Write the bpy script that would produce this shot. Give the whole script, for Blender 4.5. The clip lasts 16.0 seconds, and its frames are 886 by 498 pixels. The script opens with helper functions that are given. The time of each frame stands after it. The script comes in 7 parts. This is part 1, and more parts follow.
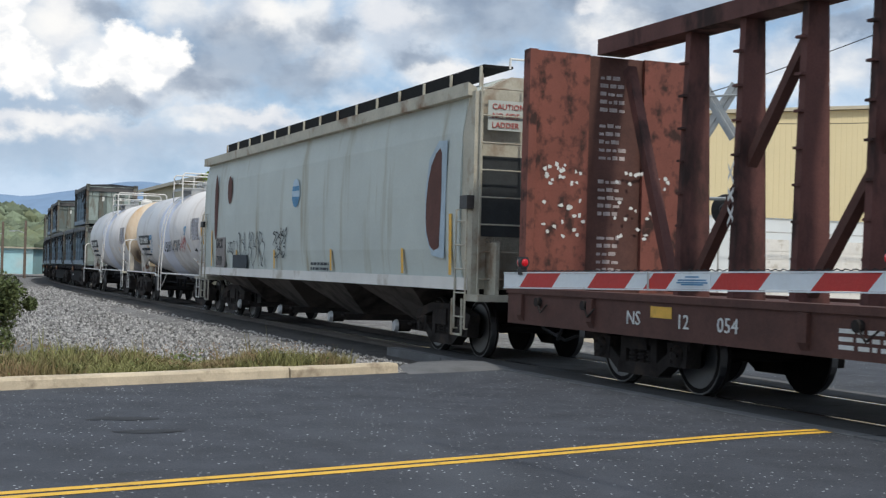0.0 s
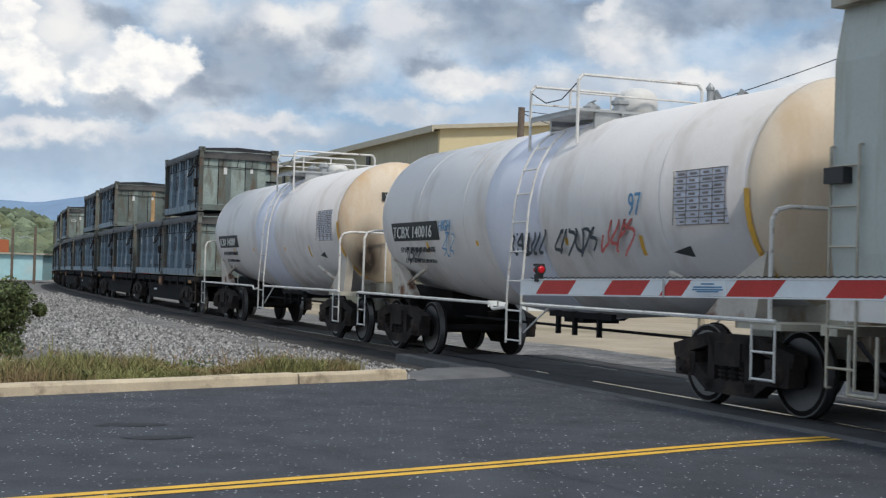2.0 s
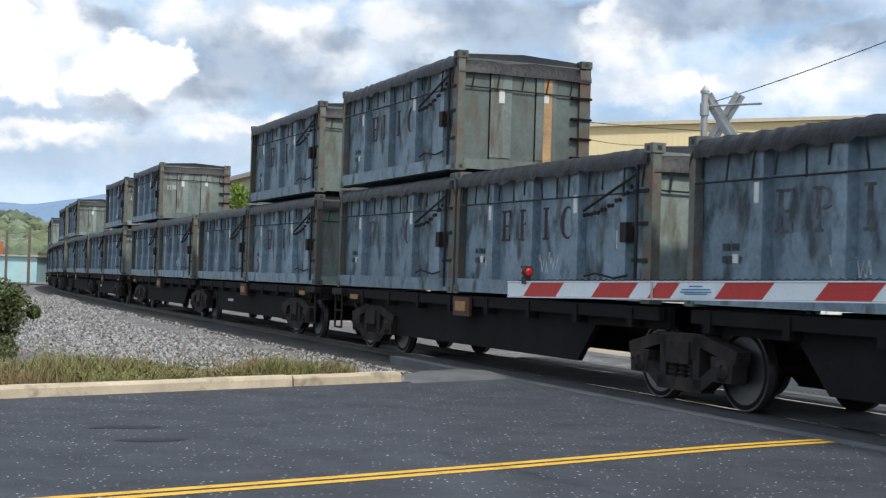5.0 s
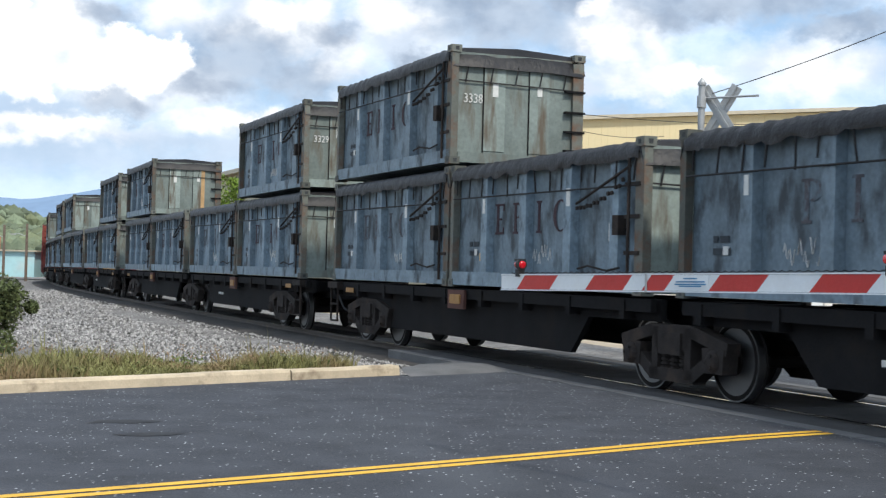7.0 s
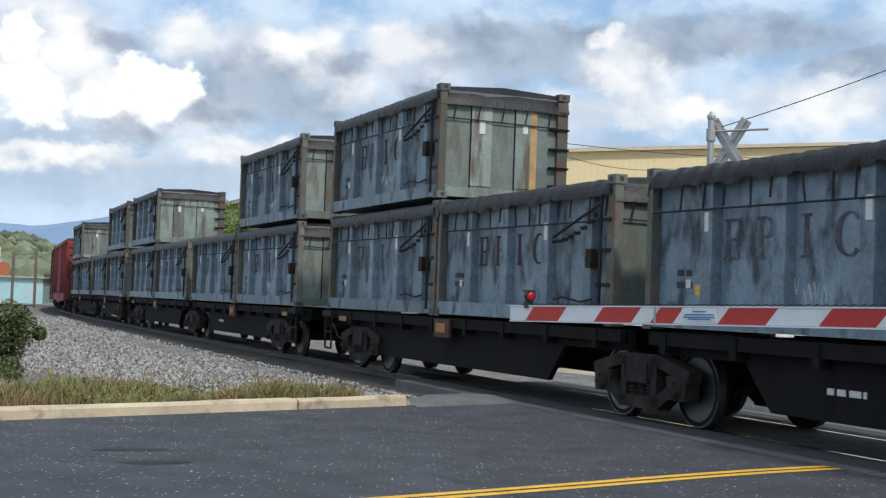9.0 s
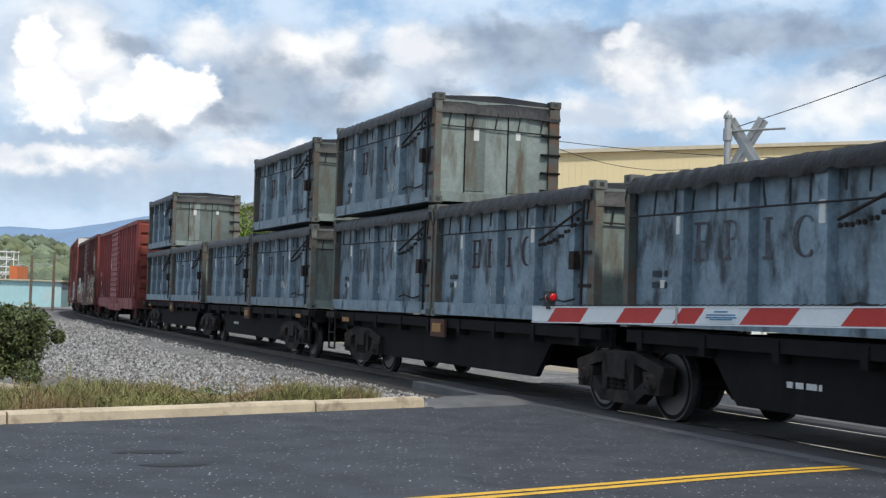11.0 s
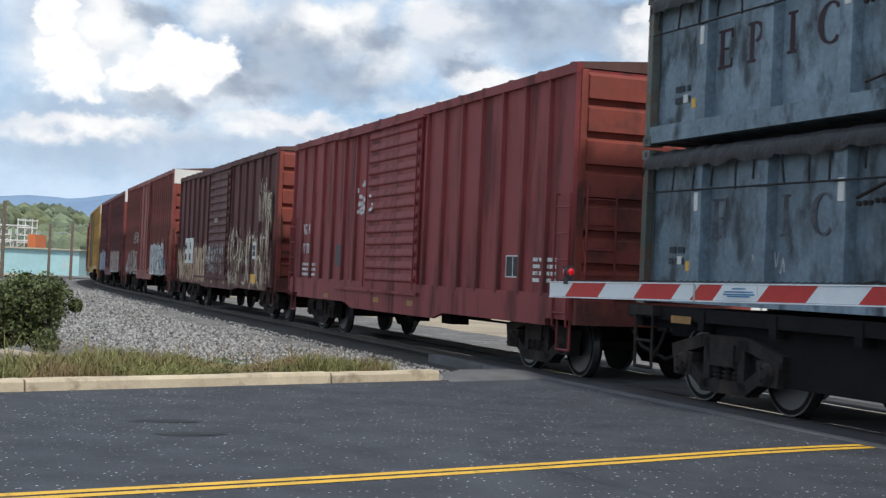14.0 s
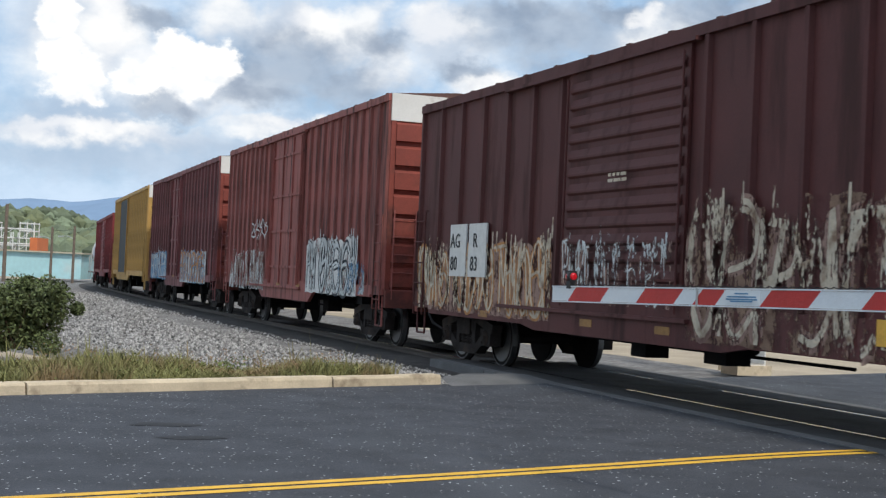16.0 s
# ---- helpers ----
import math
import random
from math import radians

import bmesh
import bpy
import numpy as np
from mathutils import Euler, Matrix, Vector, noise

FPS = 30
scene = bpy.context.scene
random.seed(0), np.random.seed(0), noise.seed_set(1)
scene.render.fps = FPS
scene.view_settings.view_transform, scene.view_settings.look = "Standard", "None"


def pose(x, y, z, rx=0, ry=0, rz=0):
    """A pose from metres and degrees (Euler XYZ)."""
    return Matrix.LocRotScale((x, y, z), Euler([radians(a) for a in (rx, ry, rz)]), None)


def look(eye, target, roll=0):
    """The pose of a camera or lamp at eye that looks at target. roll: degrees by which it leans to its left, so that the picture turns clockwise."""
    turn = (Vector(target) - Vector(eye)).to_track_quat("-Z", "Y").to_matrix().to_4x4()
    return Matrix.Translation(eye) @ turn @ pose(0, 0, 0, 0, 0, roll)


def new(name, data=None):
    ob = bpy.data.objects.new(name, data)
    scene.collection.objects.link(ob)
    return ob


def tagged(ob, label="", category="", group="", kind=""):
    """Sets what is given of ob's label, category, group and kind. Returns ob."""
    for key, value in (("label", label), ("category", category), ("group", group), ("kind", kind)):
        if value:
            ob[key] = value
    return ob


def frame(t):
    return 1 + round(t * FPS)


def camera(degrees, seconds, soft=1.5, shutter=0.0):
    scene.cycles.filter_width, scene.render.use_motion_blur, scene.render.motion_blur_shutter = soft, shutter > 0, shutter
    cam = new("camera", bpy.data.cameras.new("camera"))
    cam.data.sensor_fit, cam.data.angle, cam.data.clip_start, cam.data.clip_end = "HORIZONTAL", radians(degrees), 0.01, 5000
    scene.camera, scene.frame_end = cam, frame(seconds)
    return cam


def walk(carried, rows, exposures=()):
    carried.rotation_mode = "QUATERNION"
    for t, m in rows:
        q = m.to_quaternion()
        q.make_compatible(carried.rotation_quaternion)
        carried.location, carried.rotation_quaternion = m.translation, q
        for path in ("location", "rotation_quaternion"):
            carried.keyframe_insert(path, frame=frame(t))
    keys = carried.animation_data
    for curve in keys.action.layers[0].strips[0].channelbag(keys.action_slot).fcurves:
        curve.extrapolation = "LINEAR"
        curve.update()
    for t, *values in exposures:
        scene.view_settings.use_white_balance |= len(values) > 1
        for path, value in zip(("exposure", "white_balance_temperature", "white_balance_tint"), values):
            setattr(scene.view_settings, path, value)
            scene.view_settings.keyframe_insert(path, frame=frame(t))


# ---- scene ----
# ---------------------------------------------------------------- track line
V = 13.332          # train speed, m/s
EYE = 1.434
STEP = 0.5
_s = np.arange(-320, 420, STEP)
_k = np.where(_s < -30, -0.00022, np.where(_s > 110, -0.0023, -0.000447 - 7.67e-6 * _s - 8.27e-8 * _s * _s))
_h = np.cumsum(_k) * STEP
_h += 1.92655 - np.interp(0, _s, _h)
_x = np.cumsum(np.cos(_h)) * STEP
_y = np.cumsum(np.sin(_h)) * STEP
_x += 3.381 - np.interp(0, _s, _x)
_y += 19.044 - np.interp(0, _s, _y)


def grade(s):
    """Height of the rail top along the line."""
    if s < -35:
        return 0.0357
    if s > 110:
        return -0.5893 - 0.00865 * (s - 110)
    return -0.002068 * s - 2.99e-5 * s * s


def rail_point(s, side=0.0, z=0.0):
    """A point beside the line: side is positive towards the road corner where the viewer stands."""
    h = np.interp(s, _s, _h)
    return Vector((np.interp(s, _s, _x) - math.sin(h) * side, np.interp(s, _s, _y) + math.cos(h) * side, grade(s) + z))


def car_pose(s, half):
    """Pose of a vehicle whose trucks stand half a base to either side of s; local x runs forwards."""
    a, b = rail_point(s - half), rail_point(s + half)
    d = (a - b).normalized()
    left = Vector((0, 0, 1)).cross(d).normalized()
    up = d.cross(left)
    m = Matrix((d, left, up)).transposed().to_4x4()
    m.translation = (a + b) / 2
    return m


# ---------------------------------------------------------------- camera
cam = camera(35.77, 16.0, soft=1.3, shutter=0.06)
TURNS = [(0, -2.125, 0.699, -1.631), (0.5, -2.052, 0.715, -1.686), (1, -1.928, 0.766, -1.832), (1.5, -1.765, 0.783, -1.801),
         (2, -1.753, 0.96, -1.687), (2.5, -2.032, 1.035, -1.846), (3, -2.124, 1.028, -2.022), (3.5, -2.088, 1.244, -1.975),
         (4, -1.942, 1.383, -1.905), (6.5, -2.118, 0.49, -1.524), (7, -2.072, 0.79, -1.51), (7.5, -2.128, 1.196, -1.674),
         (8, -2.036, 1.455, -1.871), (8.5, -1.822, 1.669, -1.974), (9, -1.737, 2.05, -2.07), (9.5, -1.371, 2.391, -1.854),
         (10, -1.014, 2.305, -1.785), (12.5, -1.105, 1.351, -1.817), (13, -1.055, 0.922, -2.031), (13.5, -0.728, 0.704, -2.316),
         (14, -0.342, 0.956, -2.476), (14.5, 0.0, 1.039, -2.556), (15, -0.07, 0.932, -2.7), (15.5, -0.278, 1.051, -2.592),
         (16, -0.267, 1.125, -2.598)]
walk(cam, [(t, pose(0, 0, EYE, 90 + p, r, y)) for t, y, p, r in TURNS], exposures=((0, 0.0), (1.5, -0.04), (2.5, -0.22), (3.5, -0.2), (4, -0.06), (6.5, 0.44), (7, 0.42), (8, 0.44), (9, 0.14), (10, 0.09), (12.5, 0.2), (14.5, 0.09), (16, 0.12)))

# ---------------------------------------------------------------- sky and sun
SUN_FROM = Vector((0.42, -0.78, 1.1)).normalized()


def build_world():
    w = bpy.data.worlds.new("sky")
    scene.world = w
    w.use_nodes = True
    nt = w.node_tree
    n, l = nt.nodes, nt.links
    n.clear()
    out = n.new("ShaderNodeOutputWorld")
    bg = n.new("ShaderNodeBackground")
    sky = n.new("ShaderNodeTexSky")
    sky.sky_type = "NISHITA"
    sky.sun_disc = False
    sky.sun_elevation = math.asin(SUN_FROM.z)
    sky.sun_rotation = math.atan2(SUN_FROM.x, SUN_FROM.y)
    sky.air_density, sky.dust_density = 1.0, 2.5
    tc = n.new("ShaderNodeTexCoord")
    sep = n.new("ShaderNodeSeparateXYZ")
    l.new(tc.outputs["Generated"], sep.inputs[0])

    def math_node(op, a, b=None, clamp=False):
        m = n.new("ShaderNodeMath")
        m.operation, m.use_clamp = op, clamp
        for i, v in enumerate((a, b)):
            if v is None:
                continue
            if isinstance(v, (int, float)):
                m.inputs[i].default_value = v
            else:
                l.new(v, m.inputs[i])
        return m.outputs[0]

    def ramp(v, lo, hi):
        r = n.new("ShaderNodeMapRange")
        r.interpolation_type = "SMOOTHSTEP"
        l.new(v, r.inputs[0])
        r.inputs[1].default_value, r.inputs[2].default_value = lo, hi
        return r.outputs[0]

    def mix(f, a, b):
        m = n.new("ShaderNodeMix")
        m.data_type = "RGBA"
        if isinstance(f, float):
            m.inputs[0].default_value = f
        else:
            l.new(f, m.inputs[0])
        for i, v in ((6, a), (7, b)):
            if isinstance(v, tuple):
                m.inputs[i].default_value = (*v, 1)
            else:
                l.new(v, m.inputs[i])
        return m.outputs[2]

    # bearing and height in degrees
    az = math_node("MULTIPLY", math_node("ARCTAN2", sep.outputs[0], sep.outputs[1]), 57.2958)
    el = math_node("MULTIPLY", math_node("ARCSINE", sep.outputs[2]), 57.2958)
    flat = n.new("ShaderNodeCombineXYZ")
    l.new(az, flat.inputs[0])
    l.new(math_node("MULTIPLY", el, 1.35), flat.inputs[1])

    def noise_node(scale, detail, rough, shift, dist=0.0):
        mp = n.new("ShaderNodeMapping")
        mp.inputs["Location"].default_value = shift
        l.new(flat.outputs[0], mp.inputs[0])
        t = n.new("ShaderNodeTexNoise")
        t.inputs["Scale"].default_value, t.inputs["Detail"].default_value = scale, detail
        t.inputs["Roughness"].default_value, t.inputs["Distortion"].default_value = rough, dist
        l.new(mp.outputs[0], t.inputs["Vector"])
        return t

    # ragged edges: the bearing is shifted by billowing noise before a cloud's outline is taken
    warp = n.new("ShaderNodeSeparateXYZ")
    l.new(noise_node(0.62, 6, 0.56, (3.1, 1.7, 0.0)).outputs["Color"], warp.inputs[0])
    waz = math_node("ADD", az, math_node("MULTIPLY", math_node("SUBTRACT", warp.outputs[0], 0.5), 2.6))
    wel = math_node("ADD", el, math_node("MULTIPLY", math_node("SUBTRACT", warp.outputs[1], 0.5), 2.3))

    def cloud_group(ovals, soft):
        total = None
        for a, e, ra, re in ovals:
            p = math_node("MULTIPLY", math_node("SUBTRACT", waz, a), 1 / ra)
            q = math_node("MULTIPLY", math_node("SUBTRACT", wel, e), 1 / re)
            d = math_node("SQRT", math_node("ADD", math_node("MULTIPLY", p, p), math_node("MULTIPLY", q, q)))
            m = ramp(d, 1.0 + soft, 1.0 - soft)
            total = m if total is None else math_node("MAXIMUM", total, m)
        return total

    blue = mix(0.55, sky.outputs[0], (3.6, 6.1, 9.4))
    veil = ramp(noise_node(0.16, 6, 0.6, (8.0, 2.0, 0.0)).outputs[0], 0.36, 0.62)
    col = mix(math_node("MULTIPLY", veil, 0.85), blue, (6.6, 7.8, 9.2))
    # cloud cover beyond the clouds named below
    away = math_node("MAXIMUM", ramp(math_node("ABSOLUTE", az), 21, 30), ramp(el, 12.5, 17))
    open_cover = math_node("MULTIPLY", ramp(noise_node(0.07, 7, 0.6, (1.0, 5.0, 0.0)).outputs[0], 0.42, 0.6), away)
    lit = ramp(noise_node(0.34, 6, 0.52, (5.0, 9.0, 0.0)).outputs[0], 0.36, 0.64)
    grey_tone = mix(lit, (2.5, 3.1, 4.1), (4.2, 4.9, 5.9))
    col = mix(open_cover, col, mix(lit, (4.0, 4.9, 6.2), (10.0, 10.2, 10.4)))
    col = mix(cloud_group(PALE_CLOUDS, 0.5), col, mix(lit, (5.6, 6.4, 7.5), (8.8, 9.0, 9.2)))
    col = mix(math_node("MULTIPLY", cloud_group(GREY_CLOUDS, 0.65), 0.84), col, grey_tone)
    col = mix(math_node("MULTIPLY", cloud_group(LOW_CLOUDS, 0.8), 0.6), col, (4.4, 5.2, 6.4))
    col = mix(math_node("MULTIPLY", cloud_group(BRIGHT_CLOUDS, 0.6), 0.85), col, mix(lit, (8.2, 8.4, 8.8), (10.0, 9.9, 9.7)))
    puff = ramp(noise_node(0.8, 5, 0.55, (2.0, 4.0, 0.0)).outputs[0], 0.34, 0.6)
    col = mix(cloud_group(WHITE_CLOUDS, 0.26), col, mix(puff, (8.8, 9.0, 9.3), (11.2, 11.0, 10.6)))
    haze = ramp(sep.outputs[2], 0.085, 0.03)
    col = mix(math_node("MULTIPLY", haze, 0.5), col, (6.0, 7.6, 9.6))
    l.new(col, bg.inputs[0])
    bg.inputs[1].default_value = 0.1
    l.new(bg.outputs[0], out.inputs[0])


# clouds: bearing, height and the two half axes, in degrees
WHITE_CLOUDS = [(-10.9, 8.0, 2.08, 1.08), (-12.5, 7.3, 0.99, 0.66), (-9.5, 8.4, 1.04, 0.71), (-11.2, 8.8, 1.08, 0.61), (-14.9, 7.2, 1.30, 0.94), (-15.7, 8.1, 0.83, 0.94), (-15.9, 9.7, 0.71, 0.94)]
PALE_CLOUDS = [(-6.3, 9.9, 2.59, 1.06), (-4.9, 9.6, 1.42, 0.94), (-9.1, 10.1, 1.65, 0.94), (-14.8, 9.2, 2.83, 2.59), (-10.6, 7.2, 3.54, 1.30), (-0.2, 9.9, 2.12, 1.18), (-2.5, 8.6, 1.42, 0.94), (2.7, 7.9, 2.59, 0.66), (9.2, 9.7, 2.12, 1.42), (10.4, 8.1, 2.83, 0.83), (17.2, 8.6, 3.30, 1.18), (6.9, 7.8, 1.89, 0.66), (-14.2, 5.2, 4.72, 0.66), (-6.6, 5.7, 3.30, 0.57), (-0.1, 6.6, 2.36, 0.52), (-3.5, 9.9, 1.18, 1.42)]
BRIGHT_CLOUDS = [(-14.7, 5.3, 2.59, 0.35), (-6.0, 5.8, 1.65, 0.35), (-0.5, 10.3, 1.18, 0.66), (8.6, 9.3, 0.94, 0.61), (8.1, 10.9, 0.59, 0.42), (2.7, 7.9, 1.89, 0.38), (-5.4, 10.1, 1.06, 0.61), (-13.8, 9.5, 0.94, 1.42), (12.5, 8.1, 1.18, 0.47)]
LOW_CLOUDS = [(-13.8, 4.1, 4.72, 0.61), (-8.2, 4.6, 4.25, 0.57), (-1.9, 5.4, 3.77, 0.47), (7.0, 6.4, 4.72, 0.52), (-14.7, 6.1, 2.36, 0.42)]
GREY_CLOUDS = [(-12.1, 9.8, 1.06, 0.57), (-6.5, 8.3, 2.48, 1.42), (-4.4, 7.6, 2.12, 0.90), (-7.6, 7.1, 1.65, 0.61), (-11.4, 6.3, 1.18, 0.47), (4.5, 10.2, 3.30, 1.23), (2.8, 10.9, 2.12, 0.71), (13.8, 11.2, 5.42, 0.80), (11.0, 10.6, 1.42, 0.59), (6.8, 11.0, 1.42, 0.59), (0.8, 8.5, 1.18, 0.52), (-3.0, 9.4, 1.06, 0.71), (18.3, 10.1, 2.12, 0.52)]
build_world()
sun_data = bpy.data.lights.new("sun", "SUN")
sun_data.energy, sun_data.angle, sun_data.color = 2.4, radians(5), (1.0, 0.94, 0.84)
sun = new("sun", sun_data)
sun.matrix_world = look(SUN_FROM * 50, (0, 0, 0))


# ---------------------------------------------------------------- materials
def material(name, base, rough=0.7, metal=0.0, vary=0.25, scale=3.0, fine=40.0, bump=0.15, dirt=None, dirt_amount=0.0,
             stretch=(1, 1, 1), dirt_scale=1.2, per_object=0.0, spec=0.4, island=0.0, speck=None, spot=None):
    """Paint or stone with variation at two scales, fine relief, and stains of a second colour running along the stretch axis."""
    m = bpy.data.materials.new(name)
    m.use_nodes = True
    nt = m.node_tree
    n, l = nt.nodes, nt.links
    b = n["Principled BSDF"]
    b.inputs["Roughness"].default_value, b.inputs["Metallic"].default_value = rough, metal
    b.inputs["Specular IOR Level"].default_value = spec
    tc = n.new("ShaderNodeTexCoord")
    if per_object or island:
        rnd = n.new("ShaderNodeObjectInfo").outputs["Random"] if per_object else n.new("ShaderNodeNewGeometry").outputs["Random Per Island"]

    def nz(sc, detail, mapping=None):
        t = n.new("ShaderNodeTexNoise")
        t.inputs["Scale"].default_value, t.inputs["Detail"].default_value, t.inputs["Roughness"].default_value = sc, detail, 0.6
        if mapping:
            mp = n.new("ShaderNodeMapping")
            mp.inputs["Scale"].default_value = mapping
            l.new(tc.outputs["Object"], mp.inputs[0])
            l.new(mp.outputs[0], t.inputs["Vector"])
        else:
            l.new(tc.outputs["Object"], t.inputs["Vector"])
        return t.outputs[0]

    def rng(v, lo, hi, a, c):
        r = n.new("ShaderNodeMapRange")
        l.new(v, r.inputs[0])
        for i, x in enumerate((lo, hi, a, c)):
            r.inputs[i + 1].default_value = x
        return r.outputs[0]

    def mul(a, c):
        x = n.new("ShaderNodeMath")
        x.operation = "MULTIPLY"
        l.new(a, x.inputs[0])
        if isinstance(c, float):
            x.inputs[1].default_value = c
        else:
            l.new(c, x.inputs[1])
        return x.outputs[0]

    large, small = nz(scale, 5), nz(fine, 3)
    value = mul(rng(large, 0.25, 0.75, 1 - vary, 1 + vary), rng(small, 0.25, 0.75, 1 - vary * 0.5, 1 + vary * 0.5))
    if per_object or island:
        value = mul(value, rng(rnd, 0, 1, 1 - (per_object or island), 1 + (per_object or island)))
    hsv = n.new("ShaderNodeHueSaturation")
    hsv.inputs["Color"].default_value = (*base, 1)
    l.new(value, hsv.inputs["Value"])
    col = hsv.outputs[0]
    if dirt:
        mask = rng(nz(dirt_scale, 6, stretch), 0.62 - 0.3 * dirt_amount, 0.78 - 0.3 * dirt_amount, 0, 1)
        mx = n.new("ShaderNodeMix")
        mx.data_type = "RGBA"
        l.new(mask, mx.inputs[0])
        l.new(col, mx.inputs[6])
        mx.inputs[7].default_value = (*dirt, 1)
        col = mx.outputs[2]
        rr = rng(mask, 0, 1, rough, min(1.0, rough + 0.25))
        l.new(rr, b.inputs["Roughness"])
    if speck:
        vo = n.new("ShaderNodeTexVoronoi")
        vo.inputs["Scale"].default_value = speck[1]
        l.new(tc.outputs["Object"], vo.inputs["Vector"])
        pick = n.new("ShaderNodeSeparateColor")
        l.new(vo.outputs["Color"], pick.inputs[0])
        near = mul(rng(vo.outputs["Distance"], speck[2], speck[2] * 0.6, 0, 1), rng(pick.outputs[0], 0.5, 0.6, 0, 1))
        near = mul(near, rng(large, 0.35, 0.6, 0.35, 1.0))
        ms = n.new("ShaderNodeMix")
        ms.data_type = "RGBA"
        l.new(near, ms.inputs[0])
        l.new(col, ms.inputs[6])
        ms.inputs[7].default_value = (*speck[0], 1)
        col = ms.outputs[2]
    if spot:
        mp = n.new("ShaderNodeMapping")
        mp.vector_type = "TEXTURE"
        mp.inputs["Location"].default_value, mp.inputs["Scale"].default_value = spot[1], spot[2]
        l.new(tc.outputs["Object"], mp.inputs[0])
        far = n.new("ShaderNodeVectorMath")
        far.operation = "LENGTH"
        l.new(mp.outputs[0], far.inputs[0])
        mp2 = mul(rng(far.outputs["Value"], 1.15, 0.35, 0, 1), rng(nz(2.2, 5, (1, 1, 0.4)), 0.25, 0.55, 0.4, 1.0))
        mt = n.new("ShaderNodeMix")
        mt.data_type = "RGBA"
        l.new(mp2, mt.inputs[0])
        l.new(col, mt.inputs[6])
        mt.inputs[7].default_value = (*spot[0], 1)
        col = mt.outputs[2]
    l.new(col, b.inputs["Base Color"])
    if bump:
        bp = n.new("ShaderNodeBump")
        bp.inputs["Strength"].default_value, bp.inputs["Distance"].default_value = bump, 0.02
        l.new(small, bp.inputs["Height"])
        l.new(bp.outputs[0], b.inputs["Normal"])
    return m


def worn_copy(mat, keep):
    """The same paint with part of it worn off: gaps of noise drawn out downwards."""
    m = mat.copy()
    n, l = m.node_tree.nodes, m.node_tree.links
    b, out = n["Principled BSDF"], n["Material Output"]
    tc = n.new("ShaderNodeTexCoord")
    total = None
    for sc, stretch, weight in ((5.0, (1, 1, 0.3), 0.6), (26.0, (1, 1, 0.45), 0.4)):
        mp = n.new("ShaderNodeMapping")
        mp.inputs["Scale"].default_value = stretch
        t = n.new("ShaderNodeTexNoise")
        t.inputs["Scale"].default_value, t.inputs["Detail"].default_value = sc, 5
        l.new(tc.outputs["Object"], mp.inputs[0])
        l.new(mp.outputs[0], t.inputs["Vector"])
        w = n.new("ShaderNodeMath")
        w.operation = "MULTIPLY_ADD"
        l.new(t.outputs[0], w.inputs[0])
        w.inputs[1].default_value = weight
        if total:
            l.new(total, w.inputs[2])
        else:
            w.inputs[2].default_value = 0
        total = w.outputs[0]
    r = n.new("ShaderNodeMapRange")
    l.new(total, r.inputs[0])
    edge = 0.5 + (keep - 0.5) * 0.32
    r.inputs[1].default_value, r.inputs[2].default_value = edge + 0.03, edge - 0.03
    mx, tr = n.new("ShaderNodeMixShader"), n.new("ShaderNodeBsdfTransparent")
    l.new(r.outputs[0], mx.inputs[0])
    l.new(tr.outputs[0], mx.inputs[1])
    l.new(b.outputs[0], mx.inputs[2])
    l.new(mx.outputs[0], out.inputs[0])
    return m


_worn = {}


def worn(mat, keep):
    key = (mat.name, round(keep, 2))
    if key not in _worn:
        _worn[key] = worn_copy(mat, keep)
    return _worn[key]


def glow(name, col, power):
    m = bpy.data.materials.new(name)
    m.use_nodes = True
    b = m.node_tree.nodes["Principled BSDF"]
    b.inputs["Base Color"].default_value = (*col, 1)
    b.inputs["Emission Color"].default_value = (*col, 1)
    b.inputs["Emission Strength"].default_value = power
    b.inputs["Roughness"].default_value = 0.2
    return m


RUST = (0.16, 0.065, 0.032)
GRIME = (0.035, 0.032, 0.03)
# pale specks: stone chips, plus the asphalt's sparkle painted as flecks
asphalt = material("asphalt", (0.0455, 0.050, 0.061), 0.85, vary=0.4, scale=1.6, fine=45, bump=0.7, dirt=(0.078, 0.086, 0.10), dirt_amount=0.34, dirt_scale=0.3, stretch=(1, 0.5, 1), speck=((0.62, 0.64, 0.66), 17.0, 0.2))
asphalt_old = material("asphalt_old", (0.125, 0.127, 0.13), 0.9, vary=0.3, scale=1.2, fine=60, bump=0.5)
concrete = material("concrete", (0.56, 0.47, 0.34), 0.9, vary=0.2, scale=2.5, fine=50, bump=0.35, dirt=(0.30, 0.24, 0.17), dirt_amount=0.25, dirt_scale=3)
tar_mat = material("tar", (0.012, 0.012, 0.014), 0.7, vary=0.3)
amber_dull = material("amber_plate", (0.30, 0.16, 0.05), 0.6, vary=0.3, scale=6)
tan_fill = material("spray_tan", (0.20, 0.125, 0.085), 0.75, vary=0.3, scale=3, dirt=(0.08, 0.04, 0.03), dirt_amount=0.4, dirt_scale=4)
# dark panels: the train's shadow is mixed into their own grey
panel_mat = material("panel_concrete", (0.05, 0.05, 0.053), 0.9, vary=0.25, scale=2, fine=60, bump=0.3, dirt=GRIME, dirt_amount=0.3)
yellow_paint = material("yellow_paint", (0.72, 0.42, 0.045), 0.7, vary=0.15, scale=4, fine=60, bump=0.3, dirt=(0.12, 0.1, 0.07), dirt_amount=0.1, dirt_scale=9)
white_line = material("white_line", (0.6, 0.6, 0.58), 0.7, vary=0.15, scale=4, fine=60, bump=0.3)
gravel = material("gravel", (0.19, 0.185, 0.18), 0.95, vary=0.6, scale=1.2, fine=13, bump=1.0, dirt=(0.10, 0.095, 0.09), dirt_amount=0.5, dirt_scale=9)
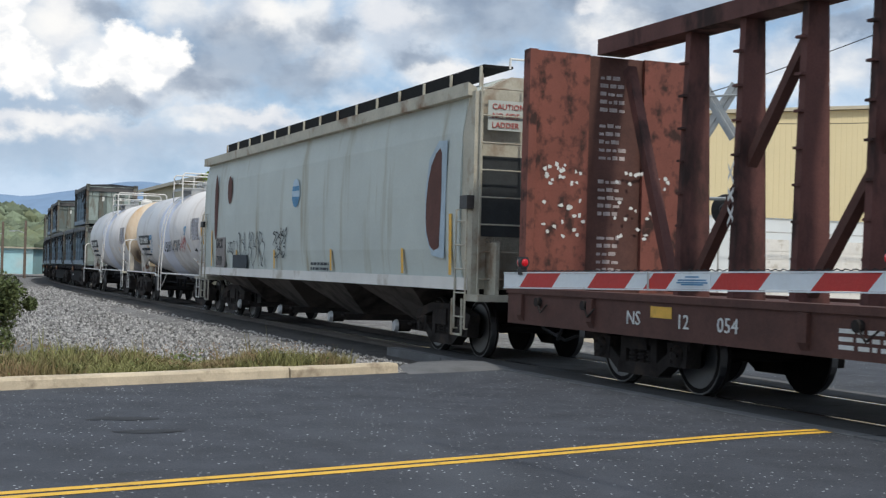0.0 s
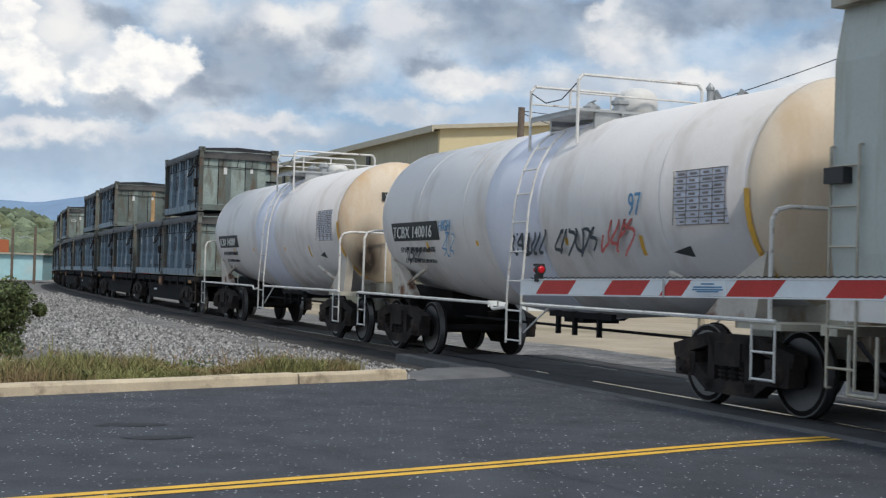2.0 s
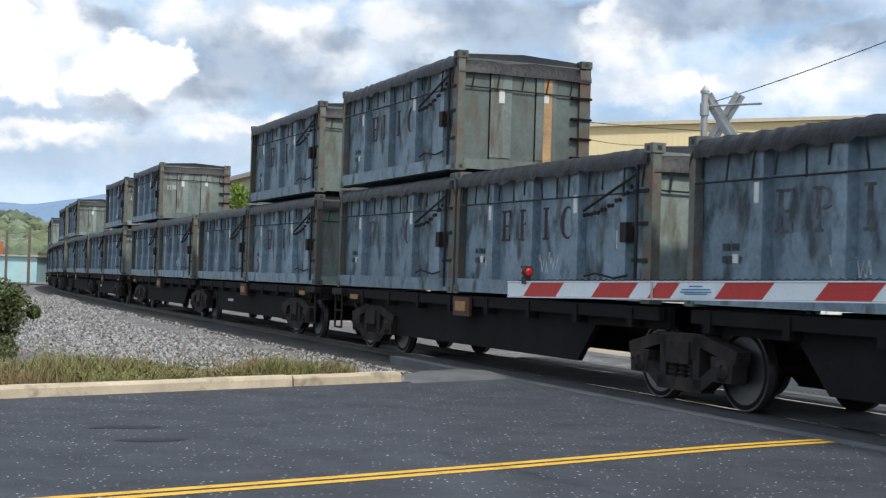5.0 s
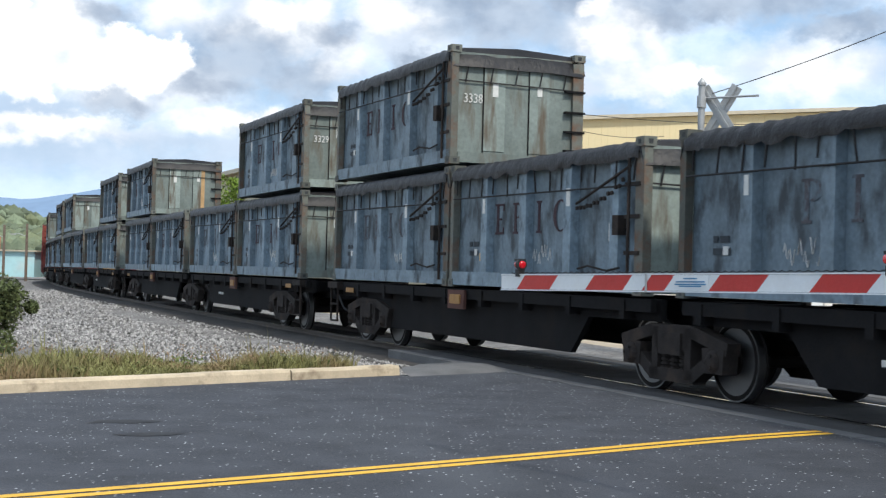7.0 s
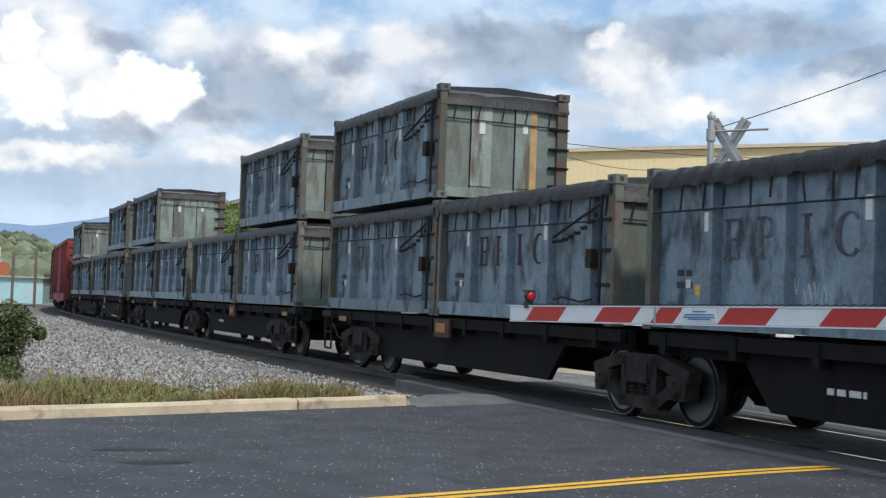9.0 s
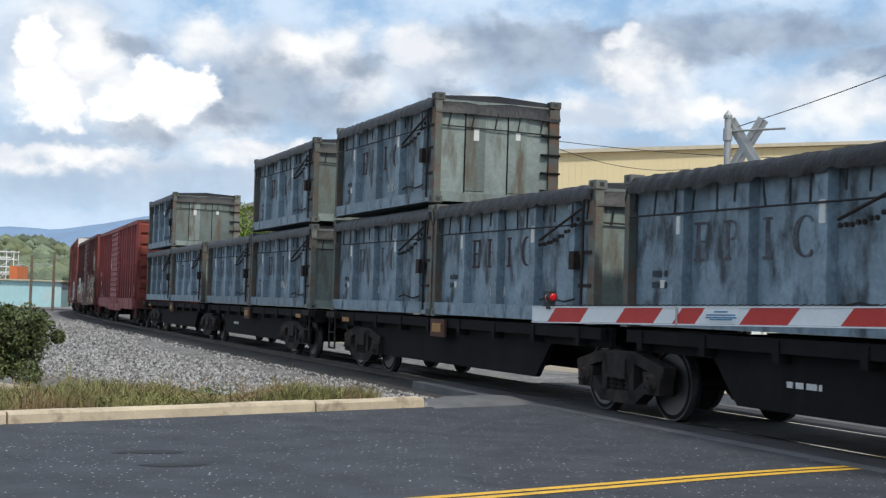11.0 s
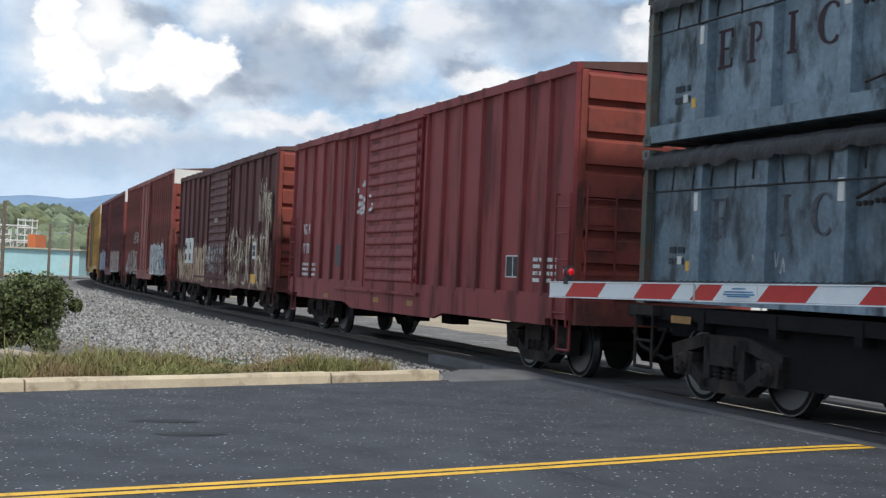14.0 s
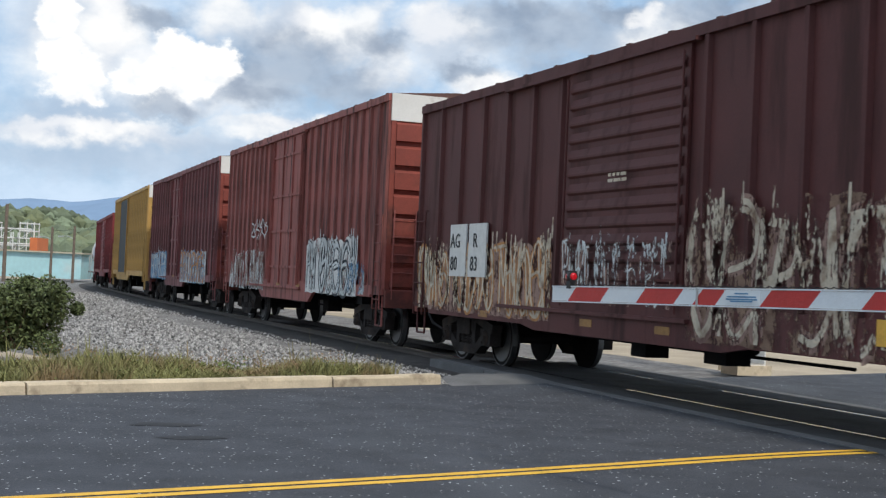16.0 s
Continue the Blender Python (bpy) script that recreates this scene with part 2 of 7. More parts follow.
stone_mat = material("stone", (0.265, 0.26, 0.253), 0.9, vary=0.2, scale=5, fine=60, bump=0.4, island=0.75)
soil = material("soil", (0.36, 0.30, 0.22), 0.95, vary=0.3, scale=0.4, fine=12, bump=0.7, dirt=(0.22, 0.19, 0.12), dirt_amount=0.3, dirt_scale=0.12)
verge_mat = material("verge_earth", (0.15, 0.13, 0.07), 0.95, vary=0.35, scale=1.5, fine=20, bump=0.6)
# bed under the train: dirt and the train's shadow together in one dark colour
shadowed_bed_mat = material("dirty_ballast", (0.042, 0.039, 0.037), 0.95, vary=0.5, scale=2, fine=13, bump=1.0)
grass_mat = material("grass", (0.19, 0.19, 0.075), 0.9, vary=0.3, scale=1.2, fine=20, bump=0, island=0.5, dirt=(0.27, 0.20, 0.11), dirt_amount=0.55, dirt_scale=0.9)
leaf_mat = material("leaf", (0.085, 0.11, 0.042), 0.75, vary=0.3, scale=2, fine=20, bump=0, island=0.6)
wood_far = material("far_foliage", (0.125, 0.155, 0.10), 0.95, vary=0.4, scale=0.05, fine=0.5, bump=0, island=0.4, dirt=(0.17, 0.19, 0.10), dirt_amount=0.35, dirt_scale=0.03)
weed_mat = material("weed_leaf", (0.13, 0.165, 0.055), 0.85, vary=0.3, scale=2, fine=20, bump=0, island=0.5)
seed_mat = material("seed_head", (0.26, 0.17, 0.10), 0.95, vary=0.3, scale=2, fine=20, bump=0, island=0.5)
bark = material("bark", (0.12, 0.085, 0.06), 0.9, vary=0.3, scale=4, fine=30, bump=0.5)
pole_wood = material("pole_wood", (0.16, 0.125, 0.10), 0.9, vary=0.3, scale=3, fine=30, bump=0.4)
rail_steel = material("rail_steel", (0.09, 0.075, 0.065), 0.7, 0.3, vary=0.25, scale=4, fine=60)
rail_top = material("rail_top", (0.62, 0.62, 0.62), 0.22, 1.0, vary=0.1, bump=0.05)
tie_mat = material("tie", (0.055, 0.048, 0.042), 0.95, vary=0.35, scale=3, fine=30, bump=0.5)
truck_mat = material("truck_steel", (0.026, 0.022, 0.0205), 0.9, 0.0, vary=0.4, scale=4, fine=40, bump=0.3, dirt=(0.055, 0.041, 0.034), dirt_amount=0.32, dirt_scale=3, spec=0.25)
wheel_mat = material("wheel_steel", (0.013, 0.011, 0.0105), 0.85, 0.0, vary=0.3, scale=4, fine=40, spec=0.2)
tread_mat = material("wheel_tread", (0.2, 0.2, 0.2), 0.5, 1.0, vary=0.1, bump=0.05)
under_mat = material("underframe", (0.009, 0.009, 0.010), 0.9, vary=0.35, scale=2, fine=30, bump=0.2, dirt=(0.02, 0.017, 0.015), dirt_amount=0.25, spec=0.2)
hopper_mat = material("hopper_paint", (0.455, 0.50, 0.475), 0.55, vary=0.10, scale=0.7, fine=25, bump=0.06, dirt=(0.34, 0.33, 0.265), dirt_amount=0.2, stretch=(1.1, 1.1, 0.12), dirt_scale=1.6)
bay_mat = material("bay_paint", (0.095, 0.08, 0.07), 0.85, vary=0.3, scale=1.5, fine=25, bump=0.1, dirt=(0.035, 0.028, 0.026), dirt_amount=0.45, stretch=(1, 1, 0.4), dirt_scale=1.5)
hopper_edge = material("hopper_edge", (0.42, 0.40, 0.33), 0.65, vary=0.2, scale=2, fine=30, bump=0.1, dirt=(0.20, 0.12, 0.07), dirt_amount=0.35)
tank_mat = material("tank_paint", (0.68, 0.665, 0.66), 0.45, vary=0.07, scale=0.6, fine=25, bump=0.04, dirt=(0.54, 0.51, 0.49), dirt_amount=0.35, stretch=(1.2, 1.2, 0.4), dirt_scale=0.9)
tank_head = material("tank_head_paint", (0.64, 0.54, 0.42), 0.55, vary=0.08, scale=0.8, fine=25, bump=0.05, dirt=(0.55, 0.41, 0.27), dirt_amount=0.4, stretch=(1, 1.4, 0.35), dirt_scale=1.0)
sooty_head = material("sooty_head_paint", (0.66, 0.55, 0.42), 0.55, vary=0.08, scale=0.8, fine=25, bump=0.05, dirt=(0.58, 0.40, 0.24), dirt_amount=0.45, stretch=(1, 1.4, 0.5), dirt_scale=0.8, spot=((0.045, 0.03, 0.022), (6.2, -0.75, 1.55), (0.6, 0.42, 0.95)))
cradle_mat = material("cradle_paint", (0.50, 0.46, 0.40), 0.65, vary=0.15, scale=2, fine=25, bump=0.1, dirt=RUST, dirt_amount=0.35, dirt_scale=2.5)
tank_band = material("tank_band", (0.64, 0.67, 0.77), 0.5, vary=0.08, scale=1.0, fine=25, bump=0.05)
white_metal = material("white_pipe", (0.66, 0.65, 0.62), 0.5, vary=0.15, scale=5, fine=40, bump=0.05, dirt=RUST, dirt_amount=0.12, dirt_scale=6)
rust_paint = material("rust_paint", (0.10, 0.042, 0.034), 0.85, vary=0.25, scale=3, fine=40, bump=0.2)
cb_mat = material("centerbeam_paint", (0.185, 0.062, 0.045), 0.75, vary=0.2, scale=1.4, fine=35, bump=0.15, dirt=(0.045, 0.025, 0.022), dirt_amount=0.42, stretch=(1, 1, 0.8), dirt_scale=4.5)
# darker copy of the car's paint: shade on chord and posts coloured in
cb_shaded = material("centerbeam_post_paint", (0.105, 0.04, 0.034), 0.75, vary=0.25, scale=1.6, fine=35, bump=0.15, dirt=(0.035, 0.022, 0.02), dirt_amount=0.45, stretch=(1, 1, 0.4), dirt_scale=2.2)
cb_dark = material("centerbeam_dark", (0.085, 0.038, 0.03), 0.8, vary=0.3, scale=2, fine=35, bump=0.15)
container_mat = material("container_paint", (0.16, 0.222, 0.272), 0.55, vary=0.38, scale=1.8, fine=16, bump=0.12, dirt=(0.05, 0.062, 0.072), dirt_amount=0.36, stretch=(1.6, 1.6, 0.7), dirt_scale=2.1, per_object=0.2, spec=0.35)
container_end = material("container_end_paint", (0.19, 0.23, 0.215), 0.6, vary=0.3, scale=1.5, fine=18, bump=0.12, dirt=(0.12, 0.10, 0.075), dirt_amount=0.38, stretch=(1.8, 1.8, 0.35), dirt_scale=1.9, per_object=0.4, spec=0.3)
post_mat = material("container_post", (0.12, 0.13, 0.115), 0.75, vary=0.3, scale=2, fine=30, bump=0.15, dirt=(0.16, 0.07, 0.035), dirt_amount=0.55, dirt_scale=1.5, per_object=0.35)
tarp_mat = material("tarp", (0.010, 0.011, 0.014), 0.5, vary=0.5, scale=3.5, fine=14, bump=0.6, dirt=(0.024, 0.025, 0.03), dirt_amount=0.25, dirt_scale=4, spec=0.35)
cord_mat = material("cord", (0.018, 0.018, 0.02), 0.8, vary=0.2)
letter_faded = material("stencil_faded", (0.085, 0.085, 0.10), 0.75, vary=0.5, scale=5, fine=40, bump=0, dirt=(0.12, 0.165, 0.20), dirt_amount=0.5, dirt_scale=5)
letter_red = material("stencil_red", (0.042, 0.022, 0.03), 0.75, vary=0.4, scale=6, fine=40, bump=0)
logo_pale = material("logo_pale", (0.40, 0.52, 0.62), 0.7, vary=0.15, scale=6)
primer_blue = material("primer_blue", (0.36, 0.46, 0.54), 0.7, vary=0.15, scale=3)
faded_white = material("faded_white", (0.36, 0.31, 0.30), 0.8, vary=0.4, scale=9, fine=30, bump=0)
sticker = material("sticker", (0.62, 0.63, 0.61), 0.6, vary=0.12, scale=8)
chalk = material("chalk", (0.6, 0.61, 0.6), 0.9, vary=0.2, scale=20)
black_paint = material("black_paint", (0.03, 0.035, 0.038), 0.7, vary=0.25, scale=5)
print_grey = material("print_grey", (0.22, 0.20, 0.19), 0.8, vary=0.3, scale=8)
yellow_mark = material("yellow_mark", (0.70, 0.40, 0.06), 0.6, vary=0.2, scale=6, dirt=RUST, dirt_amount=0.1, dirt_scale=6)
spray_dark = material("spray_dark", (0.035, 0.045, 0.055), 0.8, vary=0.25, scale=8)
spray_red = material("spray_red", (0.42, 0.09, 0.08), 0.8, vary=0.25, scale=8)
spray_blue = material("spray_blue", (0.10, 0.25, 0.42), 0.8, vary=0.25, scale=8)
rust_run_mat = material("rust_run", (0.42, 0.27, 0.13), 0.7, vary=0.3, scale=4)
cream = material("spray_cream", (0.56, 0.49, 0.38), 0.75, vary=0.25, scale=4, dirt=(0.24, 0.16, 0.11), dirt_amount=0.35, dirt_scale=5)
lilac = material("spray_lilac", (0.29, 0.185, 0.15), 0.75, vary=0.25, scale=4, dirt=(0.14, 0.08, 0.07), dirt_amount=0.35, dirt_scale=5)
pale = material("spray_pale", (0.56, 0.60, 0.60), 0.75, vary=0.2, scale=4, dirt=(0.25, 0.22, 0.2), dirt_amount=0.25, dirt_scale=6)
orange = material("spray_orange", (0.46, 0.22, 0.08), 0.75, vary=0.25, scale=4)
red_box = material("red_box_paint", (0.21, 0.030, 0.032), 0.6, vary=0.18, scale=0.8, fine=30, bump=0.08, dirt=(0.10, 0.026, 0.026), dirt_amount=0.4, stretch=(1.6, 1.6, 0.25), dirt_scale=1.5)
brown_box = material("brown_box_paint", (0.083, 0.021, 0.020), 0.65, vary=0.2, scale=0.9, fine=30, bump=0.08, dirt=(0.055, 0.022, 0.020), dirt_amount=0.35, stretch=(1.6, 1.6, 0.25), dirt_scale=1.5)
maroon_box = material("maroon_box_paint", (0.27, 0.082, 0.070), 0.65, vary=0.2, scale=0.9, fine=30, bump=0.08, dirt=(0.07, 0.034, 0.03), dirt_amount=0.38, stretch=(2.5, 2.5, 0.2), dirt_scale=1.8)
purple_box = material("purple_box_paint", (0.19, 0.06, 0.062), 0.65, vary=0.2, scale=0.9, fine=30, bump=0.08, dirt=(0.05, 0.028, 0.028), dirt_amount=0.4, stretch=(2.5, 2.5, 0.2), dirt_scale=1.8)
yellow_box = material("yellow_box_paint", (0.46, 0.28, 0.085), 0.65, vary=0.2, scale=0.9, fine=30, bump=0.08, dirt=(0.2, 0.14, 0.06), dirt_amount=0.3, stretch=(2.5, 2.5, 0.2), dirt_scale=1.8)
end_red = material("end_red_paint", (0.225, 0.05, 0.036), 0.65, vary=0.25, scale=1, fine=30, bump=0.1, dirt=(0.09, 0.033, 0.028), dirt_amount=0.4)
roof_mat = material("roof_metal", (0.10, 0.05, 0.042), 0.75, vary=0.3, scale=2, fine=30, bump=0.15)
white_roof = material("white_paint", (0.66, 0.65, 0.62), 0.6, vary=0.1, scale=1.5, dirt=(0.4, 0.36, 0.3), dirt_amount=0.2)
arm_white = material("arm_white", (0.72, 0.76, 0.78), 0.4, vary=0.05, scale=5)
arm_red = material("arm_red", (0.50, 0.035, 0.03), 0.4, vary=0.08, scale=5)
dark_metal = material("dark_metal", (0.03, 0.03, 0.032), 0.5, 0.2, vary=0.2)
galvanised = material("galvanised", (0.42, 0.43, 0.43), 0.5, 0.6, vary=0.15, scale=4, fine=40)
red_lens = glow("red_lens", (0.42, 0.006, 0.012), 0.2)
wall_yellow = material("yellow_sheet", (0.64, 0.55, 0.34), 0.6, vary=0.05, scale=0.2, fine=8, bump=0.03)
# flank sheet: darker copy of the gable's yellow, its shade put into the colour
wall_shaded = material("side_sheet", (0.42, 0.40, 0.29), 0.6, vary=0.08, scale=0.2, fine=8, bump=0.03)
trim_mat = material("roof_trim", (0.46, 0.42, 0.33), 0.6, vary=0.1)
pale_wall = material("pale_wall", (0.62, 0.66, 0.68), 0.6, vary=0.08, scale=0.3)
blue_wall = material("blue_wall", (0.40, 0.64, 0.68), 0.6, vary=0.15, scale=0.15, fine=2, dirt=(0.55, 0.62, 0.62), dirt_amount=0.35, dirt_scale=0.12)
plant_grey = material("plant_steel", (0.62, 0.63, 0.63), 0.7, vary=0.2, scale=0.3)
brick_orange = material("orange_cladding", (0.55, 0.16, 0.06), 0.7, vary=0.15, scale=0.3)
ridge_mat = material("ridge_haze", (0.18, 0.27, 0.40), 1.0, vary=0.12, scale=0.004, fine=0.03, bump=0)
wire_mat = material("wire", (0.03, 0.03, 0.03), 0.7, vary=0.1)


# ---------------------------------------------------------------- mesh helpers
def box(bm, x0, x1, y0, y1, z0, z1, m=None):
    vs = [bm.verts.new((x, y, z)) for z in (z0, z1) for y in (y0, y1) for x in (x0, x1)]
    for q in ((0, 2, 3, 1), (4, 5, 7, 6), (0, 1, 5, 4), (2, 6, 7, 3), (0, 4, 6, 2), (1, 3, 7, 5)):
        bm.faces.new([vs[i] for i in q])
    if m is not None:
        for v in vs:
            v.co = m @ v.co
    return vs


def prism(bm, pts, axis, a, b):
    """A polygon of (u, v) points drawn out along axis 'x', 'y' or 'z' from a to b."""
    def at(p, w):
        return {"x": (w, p[0], p[1]), "y": (p[0], w, p[1]), "z": (p[0], p[1], w)}[axis]
    lo = [bm.verts.new(at(p, a)) for p in pts]
    hi = [bm.verts.new(at(p, b)) for p in pts]
    bm.faces.new(lo[::-1])
    bm.faces.new(hi)
    for i in range(len(pts)):
        j = (i + 1) % len(pts)
        bm.faces.new((lo[i], lo[j], hi[j], hi[i]))


def rod(bm, p, q, r, n=6, r2=None):
    p, q = Vector(p), Vector(q)
    d = (q - p).normalized()
    a = d.orthogonal().normalized()
    b = d.cross(a)
    rings = []
    for c, rr in ((p, r), (q, r if r2 is None else r2)):
        rings.append([bm.verts.new(c + (a * math.cos(k * math.tau / n) + b * math.sin(k * math.tau / n)) * rr) for k in range(n)])
    for k in range(n):
        bm.faces.new((rings[0][k], rings[0][(k + 1) % n], rings[1][(k + 1) % n], rings[1][k]))
    bm.faces.new(rings[0][::-1])
    bm.faces.new(rings[1])


def path(bm, pts, r, n=6):
    for p, q in zip(pts, pts[1:]):
        rod(bm, p, q, r, n)


def lathe(bm, profile, axis="y", n=24, centre=(0, 0, 0)):
    """Profile of (along, radius) pairs turned about an axis."""
    rings = []
    for w, r in profile:
        ring = []
        for k in range(n):
            c, s = math.cos(k * math.tau / n) * r, math.sin(k * math.tau / n) * r
            p = {"x": (w, c, s), "y": (s, w, c), "z": (c, s, w)}[axis]
            ring.append(bm.verts.new(Vector(p) + Vector(centre)))
        rings.append(ring)
    for a, b in zip(rings, rings[1:]):
        for k in range(n):
            bm.faces.new((a[k], a[(k + 1) % n], b[(k + 1) % n], b[k]))
    bm.faces.new(rings[0][::-1])
    bm.faces.new(rings[-1])


def mesh_of(name, bm, *mats, smooth=False):
    bmesh.ops.recalc_face_normals(bm, faces=bm.faces[:])
    me = bpy.data.meshes.new(name)
    bm.to_mesh(me)
    bm.free()
    for m in mats:
        me.materials.append(m)
    if smooth:
        for p in me.polygons:
            p.use_smooth = True
    return me


def part(name, bm, mat, parent, label="", smooth=False):
    me = bm if isinstance(bm, bpy.types.Mesh) else mesh_of(name, bm, mat, smooth=smooth)
    ob = new(name, me)
    ob.parent = parent
    if label:
        tagged(ob, label)
    return ob


def boxes(name, mat, parent, *bs, label=""):
    bm = bmesh.new()
    for b in bs:
        box(bm, *b)
    return part(name, bm, mat, parent, label)


def thing(name, label, category, group="", kind=""):
    return tagged(new(name), label, category, group, kind)


def solid(name, bm, mat, label="", category="", kind="", smooth=False):
    return tagged(new(name, mesh_of(name, bm, mat, smooth=smooth)), label, category, "", kind)


_text = {}


def lettering(parent, words, x, y, z, size, mat, face="side", name="lettering", squeeze=1.0):
    """Words on the near flank (face 'side', looking along +y) or on the leading end (face 'end', looking along -x)."""
    if (words, mat.name) not in _text:
        cu = bpy.data.curves.new("words", "FONT")
        cu.body, cu.size, cu.extrude, cu.resolution_u = words, 1.0, 0.004, 2
        tmp = new("words", cu)
        me = bpy.data.meshes.new_from_object(tmp.evaluated_get(bpy.context.evaluated_depsgraph_get()))
        bpy.data.objects.remove(tmp)
        me.materials.clear()
        me.materials.append(mat)
        _text[(words, mat.name)] = me
    ob = part(name, _text[(words, mat.name)], mat, parent)
    ob.matrix_basis = (pose(x, y, z, 90, 0, 0) if face == "side" else pose(x, y, z, 90, 0, 90)) @ Matrix.Diagonal((size * squeeze, size, 1, 1))
    return ob


def bars(parent, mat, x0, x1, y, z0, z1, rows, seed=0, name="lettering", face="side"):
    """Small print that cannot be read: rows of plain bars."""
    rnd = random.Random(seed)
    bm = bmesh.new()
    dz = (z1 - z0) / rows
    for i in range(rows):
        x = x0
        while x < x1 - 0.02:
            w = min(rnd.uniform(0.06, 0.25), x1 - x)
            if face == "side":
                box(bm, x, x + w, y - 0.004, y, z0 + i * dz, z0 + i * dz + dz * 0.55)
            else:
                box(bm, y, y + 0.004, x, x + w, z0 + i * dz, z0 + i * dz + dz * 0.55)
            x += w + rnd.uniform(0.03, 0.07)
    return part(name, bm, mat, parent)


def scrawl(parent, mat, x0, x1, y, z0, z1, seed, strokes=7, width=0.03, name="graffiti", label=""):
    """A sprayed tag: looping strokes of ribbon on the near flank."""
    rnd = random.Random(seed)
    bm = bmesh.new()
    dx = (x1 - x0) / strokes
    for i in range(strokes):
        cx, ph = x0 + (i + 0.5) * dx, rnd.uniform(0, 6.3)
        pts = []
        kind = rnd.random()
        for k in range(15):
            t = k / 14
            if kind < 0.5:
                p = (cx + dx * 0.65 * math.sin(ph + t * rnd.choice((5, 6.5))), z0 + (z1 - z0) * (0.5 + 0.5 * math.cos(ph * 2 + t * 5.5)))
            else:
                p = (cx + dx * (0.5 * math.sin(t * 9 + ph)), z0 + (z1 - z0) * (t * 0.9 + 0.1 * math.sin(ph + t * 8)))
            pts.append(p)
        for (ax, az), (bx, bz) in zip(pts, pts[1:]):
            d = math.hypot(bx - ax, bz - az) or 1e-6
            ox, oz = -(bz - az) / d * width / 2, (bx - ax) / d * width / 2
            yy = y - 0.003 - 0.0004 * i
            bm.faces.new([bm.verts.new(p) for p in ((ax - ox, yy, az - oz), (bx - ox, yy, bz - oz), (bx + ox, yy, bz + oz), (ax + ox, yy, az + oz))])
    return tagged(part(name, bm, mat, parent, label), kind="stuff")


LETTER_STROKES = (((0.1, 0), (0.05, 0.5), (0.1, 1)), ((0.05, 1), (0.3, 0.35), (0.55, 0.95)), ((0.55, 0.95), (0.75, 0.4), (0.95, 1), (0.95, 0.05)),
                  ((0.9, 0.85), (0.5, 1.02), (0.1, 0.75), (0.1, 0.3), (0.5, 0.0), (0.95, 0.2)), ((0.0, 0.98), (0.95, 1.02)), ((0.5, 1), (0.45, 0.0)),
                  ((0.1, 0.55), (0.6, 0.6), (0.9, 0.35), (0.5, 0.02), (0.1, 0.05)), ((0.1, 0.02), (0.4, 1.0), (0.85, 0.0)), ((0.15, 0.98), (0.8, 0.9), (0.8, 0.6), (0.2, 0.5)),
                  ((0.5, 0.0), (0.1, 0.35), (0.2, 0.85), (0.6, 0.95), (0.9, 0.6), (0.8, 0.15), (0.5, 0.0)))


